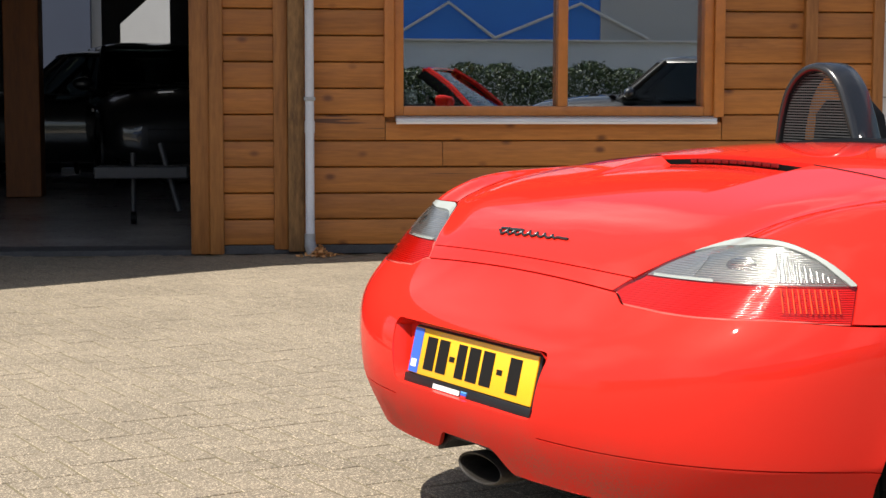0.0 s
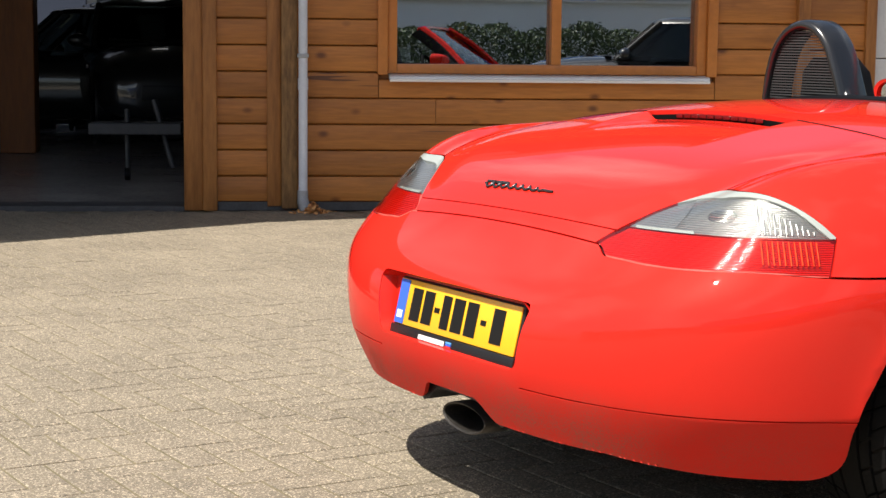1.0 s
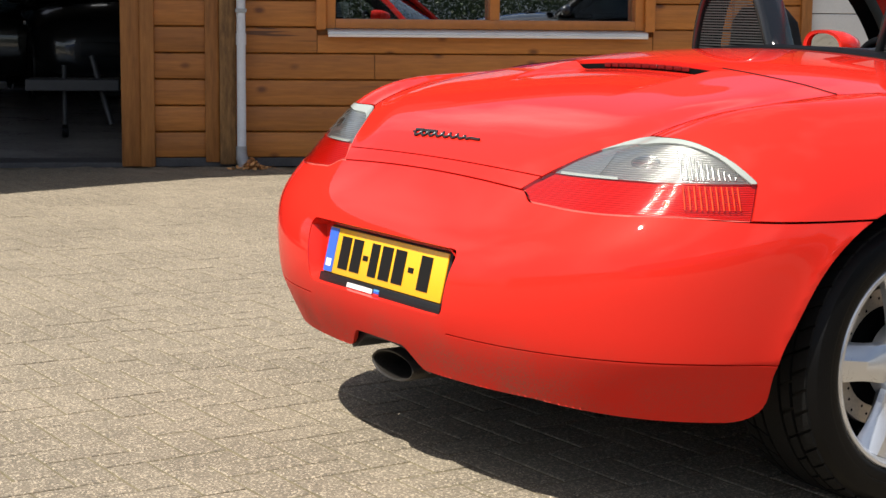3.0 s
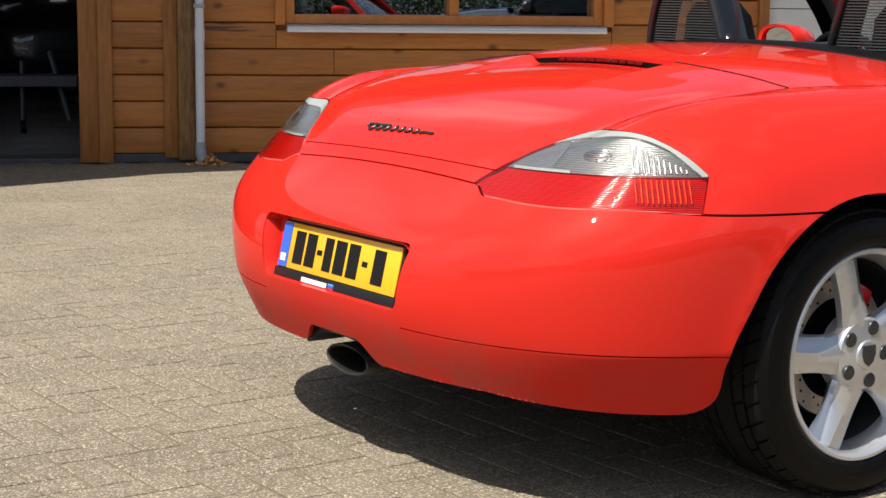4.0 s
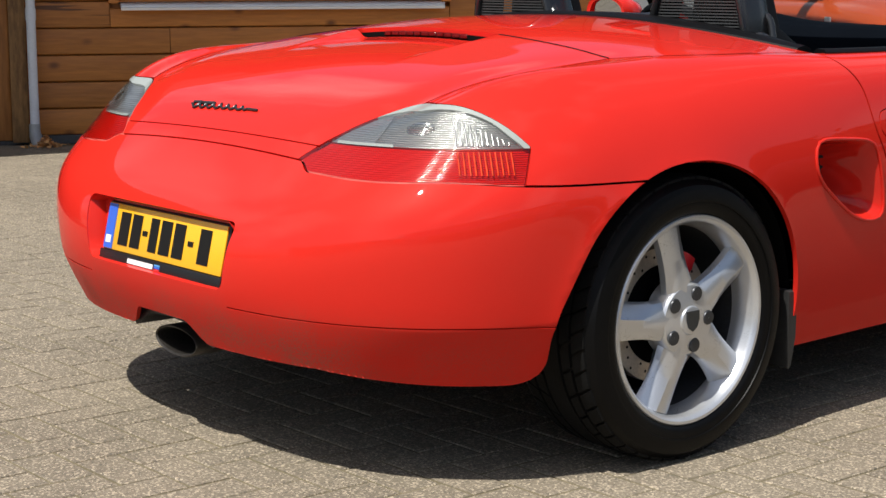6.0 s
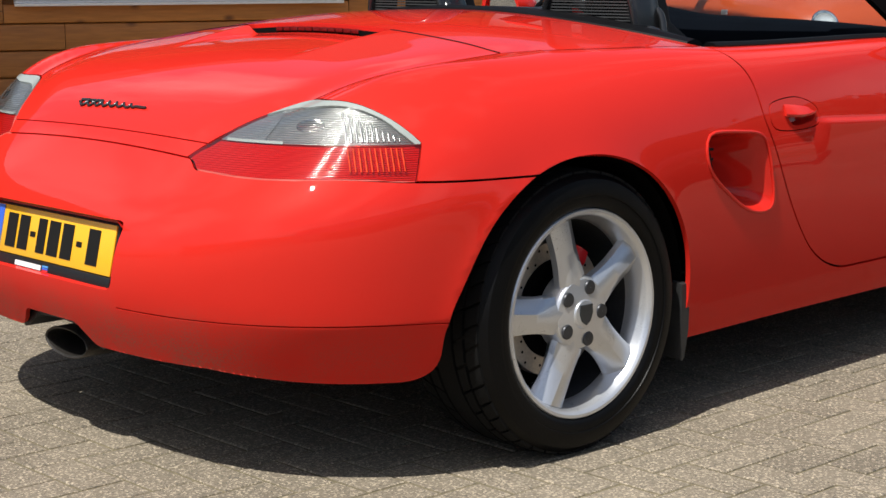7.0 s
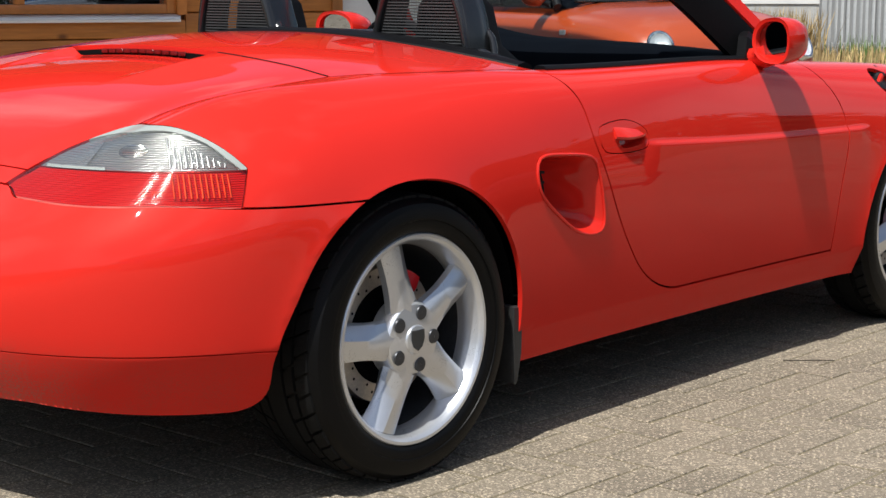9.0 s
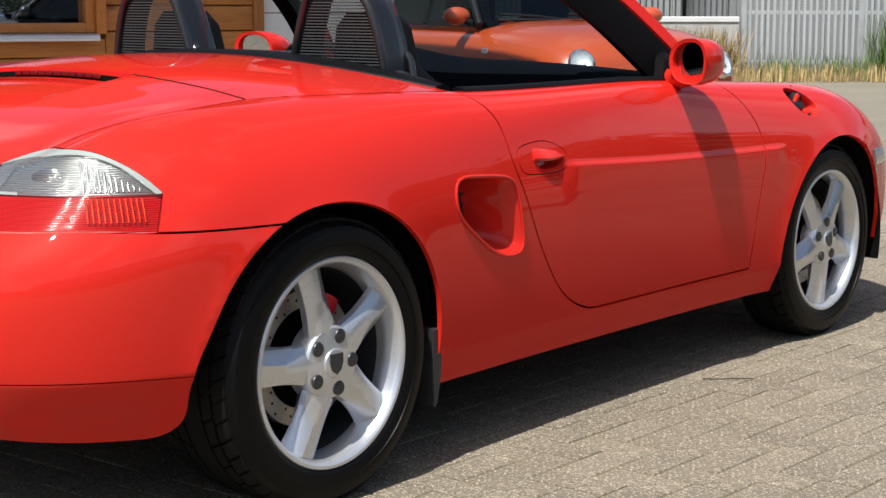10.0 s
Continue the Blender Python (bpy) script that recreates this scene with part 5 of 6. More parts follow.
def structure(name, bm, material, label="", m=WALL, smooth=None, cat="wall"):
    ob = part(name, bm, material, None, label, smooth)
    ob.matrix_world = m
    ob["kind"] = "structure"
    if cat:
        ob["category"] = cat
    return ob


# core walls behind the boards, with the window and the workshop doorway left open
bm = bmesh.new()
for lo, hi in (((-1.70, 0.045, 0), (-0.42, 0.24, 3.1)), ((-0.42, 0.045, 0), (1.70, 0.24, 0.88)), ((-0.42, 0.045, 2.25), (1.70, 0.24, 3.1)), ((1.70, 0.045, 0), (2.78, 0.24, 3.1)), ((-6.6, 0.045, 2.9), (-1.70, 0.24, 3.1))):
    box(bm, lo, hi)
wall_front = structure("wall_front", bm, POST, "brown timber front wall of the workshop")
# roof is out of view; overhang sized to keep the front wall in shade
bm = bmesh.new()
box(bm, (-7.4, -1.26, 3.12), (3.85, 10.2, 3.26))
structure("roof", bm, ROOFING, "dark flat roof with a wide overhang", cat="roof")
# canopy added out of view, outline worked back from its shadow's edge
bm = bmesh.new()
outline_c = [(-7.2, -0.10), (-7.2, -3.88), (-5.1, -3.73), (-3.90, -2.82), (-2.45, -1.75), (-1.98, -1.59), (-0.6, -1.27), (-0.6, -0.10)]
loft(bm, [[(x, y, 2.95) for x, y in outline_c], [(x, y, 3.07) for x, y in outline_c]])
structure("canopy", bm, ROOFING, "unseen canopy shaped to throw the shadow before the workshop doorway", cat="canopy")


def board_mesh(length, height, seed):
    """One horizontal board with rounded edges and a slightly uneven face."""
    rnd = random.Random(seed)
    bm = bmesh.new()
    n = max(2, int(length / 0.45))
    prof = [(0.046, 0.0), (0.005, 0.001), (0.0015, 0.004), (0.0, 0.009), (-0.0015, height * 0.5), (0.0, height - 0.009), (0.0015, height - 0.004), (0.006, height - 0.001), (0.046, height)]
    rows = []
    for i in range(n + 1):
        j = rnd.uniform(-0.0015, 0.0015)
        rows.append([(length * i / n, y + j, z) for y, z in prof])
    loft(bm, rows, closed_ring=False)
    bmesh.ops.contextual_create(bm, geom=[e for e in bm.edges if e.is_boundary and abs(e.verts[0].co.x) < 1e-6 and abs(e.verts[1].co.x) < 1e-6])
    bmesh.ops.recalc_face_normals(bm, faces=bm.faces)
    me = bpy.data.meshes.new("board")
    bm.to_mesh(me)
    bm.free()
    me.materials.append(WOOD)
    me.shade_smooth()
    me.set_sharp_from_angle(angle=radians(50))
    return me


board_cache = {}


def lay_board(s0, s1, z, h):
    key = (round(s1 - s0, 3), round(h, 3), random.randint(0, 1))
    if key not in board_cache:
        board_cache[key] = board_mesh(s1 - s0, h - 0.006, len(board_cache))
    o = new("board", board_cache[key])
    o.parent = wall_front
    o.location = (s0, random.uniform(-0.002, 0.002), z + 0.003)
    o.rotation_euler = (0, radians(random.uniform(-0.07, 0.07)), 0)


PITCH = 0.169
lay_board(-0.47, 1.75, 0.731, 0.125)
for k in range(18):
    z = 0.055 + PITCH * k
    lo, h = z, PITCH
    lay_board(-1.515, -1.19, lo, h)
    if z + h < 0.86:
        cut = (None, 0.4, 1.35, -0.1, 0.85)[k % 5]
        if cut is None:
            lay_board(-1.0, 2.29, lo, h)
        else:
            lay_board(-1.0, cut, lo, h)
            lay_board(cut + 0.004, 2.29, lo, h)
    elif z < 2.3:
        lay_board(-1.0, -0.475, lo, h)
        lay_board(1.755, 2.29, lo, h)
    else:
        lay_board(-1.0, 2.29, lo, h)
    lay_board(2.37, 2.76, lo, h)


def upright(name, s0, s1, y0, y1, z0, z1, material, label="", bevel=0.008):
    bm = bmesh.new()
    box(bm, (s0, y0, z0), (s1, y1, z1), bevel)
    o = part(name, bm, material, wall_front, label, smooth=40)
    return o


upright("post", -1.725, -1.60, -0.015, 0.25, 0.0, 3.1, POST, "weathered door post")
upright("post", -1.602, -1.512, -0.04, 0.05, 0.0, 3.1, POST)
upright("plank", -1.192, -1.10, -0.030, 0.05, 0.03, 3.1, POST)
upright("log_end", -1.10, -0.996, -0.075, 0.05, 0.02, 3.1, OLDWOOD, "greying corner log")
upright("log_end", 2.288, 2.372, -0.06, 0.05, 0.02, 3.1, POST)
upright("post", 2.76, 2.835, -0.03, 0.25, 0.0, 3.1, POST)
bm = bmesh.new()
box(bm, (-1.60, -0.012, 0.0), (2.80, 0.05, 0.056), 0.004)
part("plinth", bm, BASE_DARK, wall_front, "dark strip along the foot of the wall")

# window
def framed(name, s0, s1, z0, z1, w, y0, y1, material, parent, bevel=0.006):
    bm = bmesh.new()
    for lo, hi in (((s0, y0, z0), (s0 + w, y1, z1)), ((s1 - w, y0, z0), (s1, y1, z1)), ((s0 + w, y0, z0), (s1 - w, y1, z0 + w)), ((s0 + w, y0, z1 - w), (s1 - w, y1, z1))):
        box(bm, lo, hi, bevel)
    return part(name, bm, material, parent, smooth=40)


window = structure("window_1", bmesh.new(), None, "wide two-pane window in a stained wooden frame", cat="window")
bm = bmesh.new()
for lo, hi in (((-0.48, -0.035, 0.885), (-0.415, 0.06, 2.30)), ((1.69, -0.035, 0.885), (1.757, 0.06, 2.30)), ((-0.48, -0.035, 2.24), (1.757, 0.06, 2.30))):
    box(bm, lo, hi, 0.006)
part("casing", bm, FRAME, window, smooth=40)
framed("window_frame", -0.415, 1.69, 0.893, 2.24, 0.062, -0.005, 0.12, FRAME, window)
bm = bmesh.new()
box(bm, (0.657, 0.0, 0.955), (0.721, 0.115, 2.178), 0.005)
part("mullion", bm, FRAME, window, smooth=40)
bm = bmesh.new()
loft(bm, [[(s, y, z) for y, z in ((0.03, 0.892), (-0.075, 0.880), (-0.082, 0.872), (-0.074, 0.864), (-0.086, 0.856), (-0.084, 0.842), (-0.076, 0.840), (-0.07, 0.85), (0.03, 0.862))] for s in (-0.405, 0.3, 1.0, 1.70)])
part("window_sill", bm, ALU, window, "pale aluminium sill", smooth=30)
for s0, s1 in ((-0.353, 0.657), (0.721, 1.628)):
    bm = bmesh.new()
    mid = Matrix.Translation(((s0 + s1) / 2, 0.063, 0))
    box(bm, (s0 - 0.006, 0.060, 0.949), (s1 + 0.006, 0.066, 2.184), m=mid @ Matrix.Rotation(radians(2.9), 4, "Z") @ mid.inverted())
    o = part("pane", bm, PANE, window)
    o.visible_shadow = False
STICKER = mat("white_sticker", (0.75, 0.76, 0.75), 0.4, vary=0.03)
bm = bmesh.new()
box(bm, (-0.345, 0.0490, 0.965), (-0.262, 0.0515, 1.062), 0.001)
sticker = part("sticker", bm, STICKER, window, "small white printed sticker on the glass")
GREYPRINT = mat("grey_print", (0.3, 0.32, 0.3), 0.5, vary=0.05)
for z in (0.985, 0.997):
    bm = bmesh.new()
    box(bm, (-0.335, 0.0482, z), (-0.272, 0.0489, z + 0.005))
    part("print_bar", bm, GREYPRINT, sticker)

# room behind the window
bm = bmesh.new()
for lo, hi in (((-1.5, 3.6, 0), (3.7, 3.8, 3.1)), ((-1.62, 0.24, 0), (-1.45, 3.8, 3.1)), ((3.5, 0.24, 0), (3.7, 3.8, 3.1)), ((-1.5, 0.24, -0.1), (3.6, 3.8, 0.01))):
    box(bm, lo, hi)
structure("wall_office", bm, DARKWALL, "office walls behind the window, coloured dark for the dim room")
bm = bmesh.new()
box(bm, (-1.5, 0.24, 2.9), (3.6, 3.8, 3.1))
structure("ceiling", bm, PLASTER, "plain office ceiling", cat="ceiling")
LEAF = mat("sunflower_leaf", (0.06, 0.13, 0.025), 0.6, vary=0.35, scale=20, fine=90)
PETAL = mat("yellow_petal", (0.75, 0.42, 0.02), 0.55, vary=0.15)
SEED = mat("brown_seed_head", (0.05, 0.025, 0.01), 0.8, vary=0.2)
POTMAT = mat("glazed_pot", (0.35, 0.33, 0.28), 0.4, vary=0.1)
bouquet = thing("flower_vase", "vase of yellow sunflowers on the inner window ledge", "flowers", WALL @ Matrix.Translation((0.02, 0.24, 0.897)))
bm = bmesh.new()
lathe(bm, [(0.0, 0.0005), (0.0, 0.05), (0.07, 0.062), (0.12, 0.05), (0.122, 0.044), (0.02, 0.045)], 24, axis="z")
part("vase", bm, POTMAT, bouquet, smooth=40)
rnd = random.Random(4)
for k in range(7):
    a, r = rnd.uniform(0, 6.28), rnd.uniform(0.04, 0.17)
    top = Vector((r * math.cos(a), r * 0.5 * math.sin(a), rnd.uniform(0.15, 0.33)))
    bm = bmesh.new()
    tube(bm, smooth_path([(0, 0, 0.06), top * 0.6 + Vector((0, 0, 0.05)), top], 4), 0.004, 5)
    part("stem", bm, LEAF, bouquet)
    face = Matrix.Translation(top) @ Matrix.Rotation(rnd.uniform(-0.6, 0.6), 4, "Z") @ Matrix.Rotation(radians(70), 4, "X")
    bm = bmesh.new()
    for i in range(14):
        t = 2 * math.pi * i / 14
        q = [Vector((0.016 * math.cos(t + d), 0.016 * math.sin(t + d), 0)) for d in (-0.2, 0.2)] + [Vector((0.045 * math.cos(t), 0.045 * math.sin(t), 0.006))]
        bm.faces.new([bm.verts.new(face @ p) for p in q])
    part("petals", bm, PETAL, bouquet)
    bm = bmesh.new()
    bmesh.ops.create_icosphere(bm, subdivisions=2, radius=0.018, matrix=face @ Matrix.Diagonal((1, 1, 0.4, 1)))
    part("seed_head", bm, SEED, bouquet, smooth=60)
bm = bmesh.new()
for k in range(70):
    c = Vector((rnd.gauss(0, 0.09), rnd.gauss(0, 0.04), rnd.uniform(0.09, 0.26)))
    d1, d2 = Vector((rnd.uniform(-1, 1), rnd.uniform(-1, 1), rnd.uniform(-0.5, 0.8))).normalized() * 0.04, Vector((rnd.uniform(-1, 1), rnd.uniform(-1, 1), rnd.uniform(-1, 1))).normalized() * 0.016
    bm.faces.new([bm.verts.new(p) for p in (c - d1, c + d2, c + d1, c - d2)])
leaves = part("leaves", bm, LEAF, bouquet)
leaves["kind"] = "stuff"
bm = bmesh.new()
box(bm, (-0.6, 0.20, 0.86), (1.9, 0.50, 0.897), 0.004)
structure("window_ledge", bm, PLASTER, "pale inner window ledge", cat="ledge")

# drain pipe
drain = thing("drain_pipe", "grey plastic drain pipe on the corner log", "pipe", WALL @ Matrix.Translation((-0.962, -0.115, 0)))
bm = bmesh.new()
tube(bm, [(0, 0, 0.10), (0, 0, 1.5), (0, 0, 3.1)], 0.029, 20)
part("pipe", bm, PIPE, drain, smooth=60)
bm = bmesh.new()
tube(bm, [(0, 0, 0.785), (0, 0, 0.86)], 0.033, 20)
part("pipe_collar", bm, PIPE, drain, smooth=60)
METALDULL = mat("dull_zinc", (0.36, 0.37, 0.38), 0.55, metal=0.4, vary=0.2, scale=20, fine=120)
bm = bmesh.new()
tube(bm, smooth_path([(-0.002, 0, 0.14), (0.0, -0.004, 0.07), (0.022, -0.012, -0.005)], 4), [0.034] * 4 + [0.038] * 5, 16)
part("pipe_foot", bm, METALDULL, drain, smooth=60)
bm = bmesh.new()
box(bm, (-0.036, -0.034, 0.99), (0.036, 0.10, 1.015), 0.004)
part("bracket", bm, METALDULL, drain)
# leaf colour raised: it holds the sunlight that the roof keeps off
DRYLEAF = mat("sunlit_orange_leaf", (0.62, 0.31, 0.11), 0.8, vary=0.4, scale=30, fine=90)
bm = bmesh.new()
rnd = random.Random(9)
for k in range(170):
    r = abs(rnd.gauss(0, 0.06))
    a = rnd.uniform(0, 6.28)
    c = Vector((0.06 + r * math.cos(a), -0.07 + 0.8 * r * math.sin(a), 0.008 + max(0, 0.07 - r) * rnd.random()))
    d1, d2 = Vector((rnd.uniform(-1, 1), rnd.uniform(-1, 1), rnd.uniform(-0.3, 0.5))).normalized() * 0.022, Vector((rnd.uniform(-1, 1), rnd.uniform(-1, 1), rnd.uniform(-0.4, 0.4))).normalized() * 0.012
    bm.faces.new([bm.verts.new(p) for p in (c - d1, c + d2, c + d1, c - d2)])
o = part("dry_leaves", bm, DRYLEAF, None, "heap of dry orange leaves under the drain pipe")
o.matrix_world = drain.matrix_world.copy()
tagged(o, category="leaves", kind="stuff")

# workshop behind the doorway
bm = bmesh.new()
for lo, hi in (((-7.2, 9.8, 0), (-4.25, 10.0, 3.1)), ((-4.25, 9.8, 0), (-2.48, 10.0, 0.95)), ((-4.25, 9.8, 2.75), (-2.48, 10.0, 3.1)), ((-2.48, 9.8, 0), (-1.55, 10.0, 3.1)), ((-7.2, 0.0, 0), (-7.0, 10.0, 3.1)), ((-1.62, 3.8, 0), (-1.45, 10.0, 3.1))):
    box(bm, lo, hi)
structure("wall_workshop", bm, DARKWALL, "workshop walls with a wide rear window opening, coloured dark for the dim room")
bm = bmesh.new()
box(bm, (-7.0, 0.30, -0.2), (-1.63, 9.8, 0.012))
structure("floor", bm, TILE, "smooth grey workshop floor", cat="floor")
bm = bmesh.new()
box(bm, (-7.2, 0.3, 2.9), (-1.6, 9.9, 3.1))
structure("ceiling_workshop", bm, DARKWALL, "workshop ceiling, coloured dark for the dim room", cat="ceiling")
bm = bmesh.new()
box(bm, (-7.2, 0.0, -0.1), (-1.70, 0.32, 0.028), 0.008)
structure("threshold", bm, BASE_DARK, "dark threshold of the workshop doorway", cat="threshold")
GREYWALL = mat("grey_rear_wall", (0.26, 0.265, 0.27), 0.8, vary=0.08, scale=2, fine=60)
INNERPOST = mat("dark_inner_post", (0.24, 0.080, 0.016), 0.6, vary=0.3, scale=6, fine=40, stretch=(1, 1, 0.12))
BLUEPANEL = mat("blue_grey_cladding", (0.016, 0.024, 0.046), 0.6, vary=0.08, scale=2, fine=60)
bm = bmesh.new()
box(bm, (-12.0, 15.0, 0), (-1.0, 15.3, 5.0))
structure("wall_behind", bm, GREYWALL, "pale grey wall behind the workshop")
# added dark panel, outlined to fit a black shape in the camera's view
bm = bmesh.new()
flag = [(-3.29, 1.42), (-3.24, 1.42), (-3.07, 1.58), (-3.07, 1.80), (-2.72, 2.12), (-2.72, 2.74), (-3.29, 2.74)]
loft(bm, [[(s, y, z) for s, z in flag] for y in (9.72, 9.76)])
structure("shutter", bm, DARKWALL, "dark cut-out panel added in the rear window opening", cat="shutter")
bm = bmesh.new()
box(bm, (-6.2, 14.7, 0), (-3.98, 14.9, 5.0))
structure("wall_cladding", bm, BLUEPANEL, "blue-grey cladding panel behind the workshop")
bm = bmesh.new()
box(bm, (-3.73, 5.2, 0.02), (-3.40, 5.5, 2.95), 0.01)
o = structure("column", bm, INNERPOST, "brown timber column inside the workshop", cat="column")
# pale garage door beside the timber wall
bm = bmesh.new()
for k in range(6):
    box(bm, (2.84, 0.02, 0.02 + 0.5 * k), (3.72, 0.07, 0.515 + 0.5 * k), 0.006)
door2 = structure("door_1", bm, PLASTER, "pale sectional garage door", cat="door")
bm = bmesh.new()
box(bm, (3.72, 0.0, 0), (3.80, 10.0, 3.1))
structure("wall_side", bm, PLASTER, "pale side wall of the building")

# ---- small cars that stand around ----
TINT = glassy("dark_car_glass", (0.16, 0.19, 0.19), 0.0, 1.5)
LAMPSILVER = mat("silvered_lamp_bowl", (0.70, 0.71, 0.73), 0.3, metal=0.5, vary=0.15, scale=40, fine=160)
HEADLAMP = glassy("headlamp_glass", (0.95, 0.96, 0.97), 0.02, 1.5)


def small_car(name, paint, label, m, lights=True):
    """A compact hatchback; front towards +y, on the ground at its origin (front axle line at y = 0)."""
    c = thing(name, label, "car", m, group="parked cars")
    L0, L1 = 0.68, -3.05

    def ring(y, w, zlow, zbelt, crown, k=18):
        pts = []
        for a in np.linspace(-math.pi / 2, math.pi / 2, k):
            ca, sa = math.cos(a), math.sin(a)
            x = w * abs(ca) ** 0.35
            z = (zlow + zbelt) / 2 + (zbelt - zlow) / 2 * math.copysign(abs(sa) ** 0.7, sa)
            pts.append((x, y, z + (crown * (1 - (x / w) ** 2) if sa > 0 else 0)))
        return pts + [(-p[0], p[1], p[2]) for p in pts[::-1]]
    rows = [ring(y, w, a, b, cr) for y, w, a, b, cr in (
        (0.70, 0.52, 0.32, 0.60, 0.01), (0.66, 0.70, 0.26, 0.68, 0.03), (0.55, 0.79, 0.22, 0.76, 0.05), (0.30, 0.83, 0.20, 0.83, 0.07), (-0.2, 0.845, 0.20, 0.89, 0.07), (-0.75, 0.85, 0.20, 0.93, 0.04),
        (-1.6, 0.86, 0.20, 0.94, 0.0), (-2.5, 0.85, 0.22, 0.95, 0.0), (-2.9, 0.80, 0.24, 0.94, 0.0), (-3.03, 0.70, 0.30, 0.85, 0.0))]
    bm = bmesh.new()
    loft(bm, rows)
    part("body", bm, paint, c, smooth=50)
    # glasshouse
    def cabin(z, grow=0.0):
        t = (z - 0.92) / 0.48
        yf, yb, w = -0.62 - 0.52 * t, -2.92 + 0.22 * t, 0.775 - 0.13 * t
        return yf, yb, w
    bm = bmesh.new()
    rings = []
    for z in (0.90, 1.05, 1.2, 1.36):
        yf, yb, w = cabin(z)
        rings.append([(w * 0.86, yf, z), (w, yf - 0.16, z), (w, yb + 0.12, z), (w * 0.86, yb, z), (-w * 0.86, yb, z), (-w, yb + 0.12, z), (-w, yf - 0.16, z), (-w * 0.86, yf, z)])
    loft(bm, rings, ends=False)
    o = part("glasshouse", bm, TINT, c, smooth=20)
    bm = bmesh.new()
    rings = []
    for z, g in ((1.355, 0.012), (1.385, 0.005), (1.42, -0.10), (1.435, -0.30)):
        yf, yb, w = cabin(min(z, 1.40))
        w, yf, yb = w + g, yf + g, yb - g
        rings.append([(w * 0.86, yf, z), (w, yf - 0.16, z), (w, yb + 0.12, z), (w * 0.86, yb, z), (-w * 0.86, yb, z), (-w, yb + 0.12, z), (-w, yf - 0.16, z), (-w * 0.86, yf, z)])
    loft(bm, rings)
    part("roof", bm, paint, c, smooth=40)
    for sg in (1, -1):
        for y0, y1 in ((-0.70, -1.22), (-1.72, -1.78), (-2.78, -2.62)):
            bm = bmesh.new()
            tube(bm, [(sg * 0.755, y0, 0.91), (sg * 0.70, (y0 + y1) / 2, 1.14), (sg * 0.64, y1, 1.37)], 0.034, 8)
            part("pillar", bm, BLACK, c, smooth=50)
        bm = bmesh.new()
        mr = Matrix.Translation((sg * 0.90, -0.82, 0.985))
        bmesh.ops.create_uvsphere(bm, u_segments=20, v_segments=12, radius=1.0, matrix=mr @ Matrix.Diagonal((0.115, 0.075, 0.072, 1)))
        mi = part("door_mirror", bm, paint, c, smooth=60)
        bm = bmesh.new()
        tube(bm, [(sg * 0.79, -0.78, 0.93), (sg * 0.84, -0.79, 0.95), (sg * 0.88, -0.80, 0.965)], [0.03, 0.026, 0.03], 8)
        part("mirror_arm", bm, BLACK, mi, smooth=60)
        if lights:
            mt = Matrix.Translation((sg * 0.605, 0.655, 0.640)) @ Matrix.Rotation(radians(-60), 4, "X") @ Matrix.Rotation(sg * radians(18), 4, "Y")
            bm = bmesh.new()
            lathe(bm, [(-0.03, 0.122), (0.022, 0.122), (0.028, 0.112), (0.022, 0.098)], 32, axis="z", m=mt @ Matrix.Diagonal((0.82, 1.0, 1, 1)))
            hl = part("headlight", bm, CHROME, c, "round chrome-ringed headlight", smooth=40)
            bm = bmesh.new()
            lathe(bm, [(0.022, 0.099), (0.012, 0.085), (0.004, 0.05), (0.002, 0.0005)], 28, axis="z", m=mt @ Matrix.Diagonal((0.82, 1.0, 1, 1)))
            part("reflector", bm, LAMPSILVER, hl, smooth=60)
            bm = bmesh.new()
            bmesh.ops.create_icosphere(bm, subdivisions=2, radius=0.035, matrix=mt @ Matrix.Translation((0, 0, 0.0)))
            part("lamp", bm, WHITE, hl, smooth=60)
            bm = bmesh.new()
            lathe(bm, [(0.024, 0.104), (0.038, 0.08), (0.048, 0.04), (0.050, 0.0005)], 28, axis="z", m=mt @ Matrix.Diagonal((0.82, 1.0, 1, 1)))
            o = part("headlight_glass", bm, HEADLAMP, hl, smooth=60)
            o.visible_shadow = False
        for y in (0.0, -2.46):
            bm = bmesh.new()
            lathe(bm, [(-0.09, 0.17), (-0.09, 0.27), (-0.06, 0.30), (0.06, 0.30), (0.09, 0.27), (0.09, 0.19), (0.07, 0.18), (0.06, 0.0005)], 32, m=Matrix.Translation((sg * 0.755, y, 0.30)))
            part("wheel", bm, RUBBER, c, smooth=35)
            bm = bmesh.new()
            lathe(bm, [(0.0, 0.32), (0.022, 0.34), (0.022, 0.355), (0.0, 0.365)], 32, m=Matrix.Translation((sg * 0.832, y, 0.31)) @ Matrix.Diagonal((sg, 1, 1, 1)))
            part("arch_trim", bm, BLACK, c, smooth=50)
            if y == 0.0:
                bm = bmesh.new()
                box(bm, (-0.01, -0.045, -0.02), (0.01, 0.045, 0.02), 0.008, m=Matrix.Translation((sg * 0.852, -0.42, 0.72)))
                part("side_repeater", bm, WHITE, c, "pale side repeater")
    bm = bmesh.new()
    for x0, x1 in ((-0.58, -0.02), (0.02, 0.6)):
        tube(bm, [(x0, -0.58, 0.955), ((x0 + x1) / 2, -0.62, 0.985), (x1, -0.66, 1.00)], 0.010, 6)
    part("wipers", bm, BLACK, c, smooth=60)
    bm = bmesh.new()
    loft(bm, [[(x, -0.46 - 0.10 * (x / 0.7) ** 2, 0.955), (x, -0.60, 0.945), (x, -0.60, 0.958), (x, -0.47 - 0.1 * (x / 0.7) ** 2, 0.966)] for x in np.linspace(-0.66, 0.66, 13)])
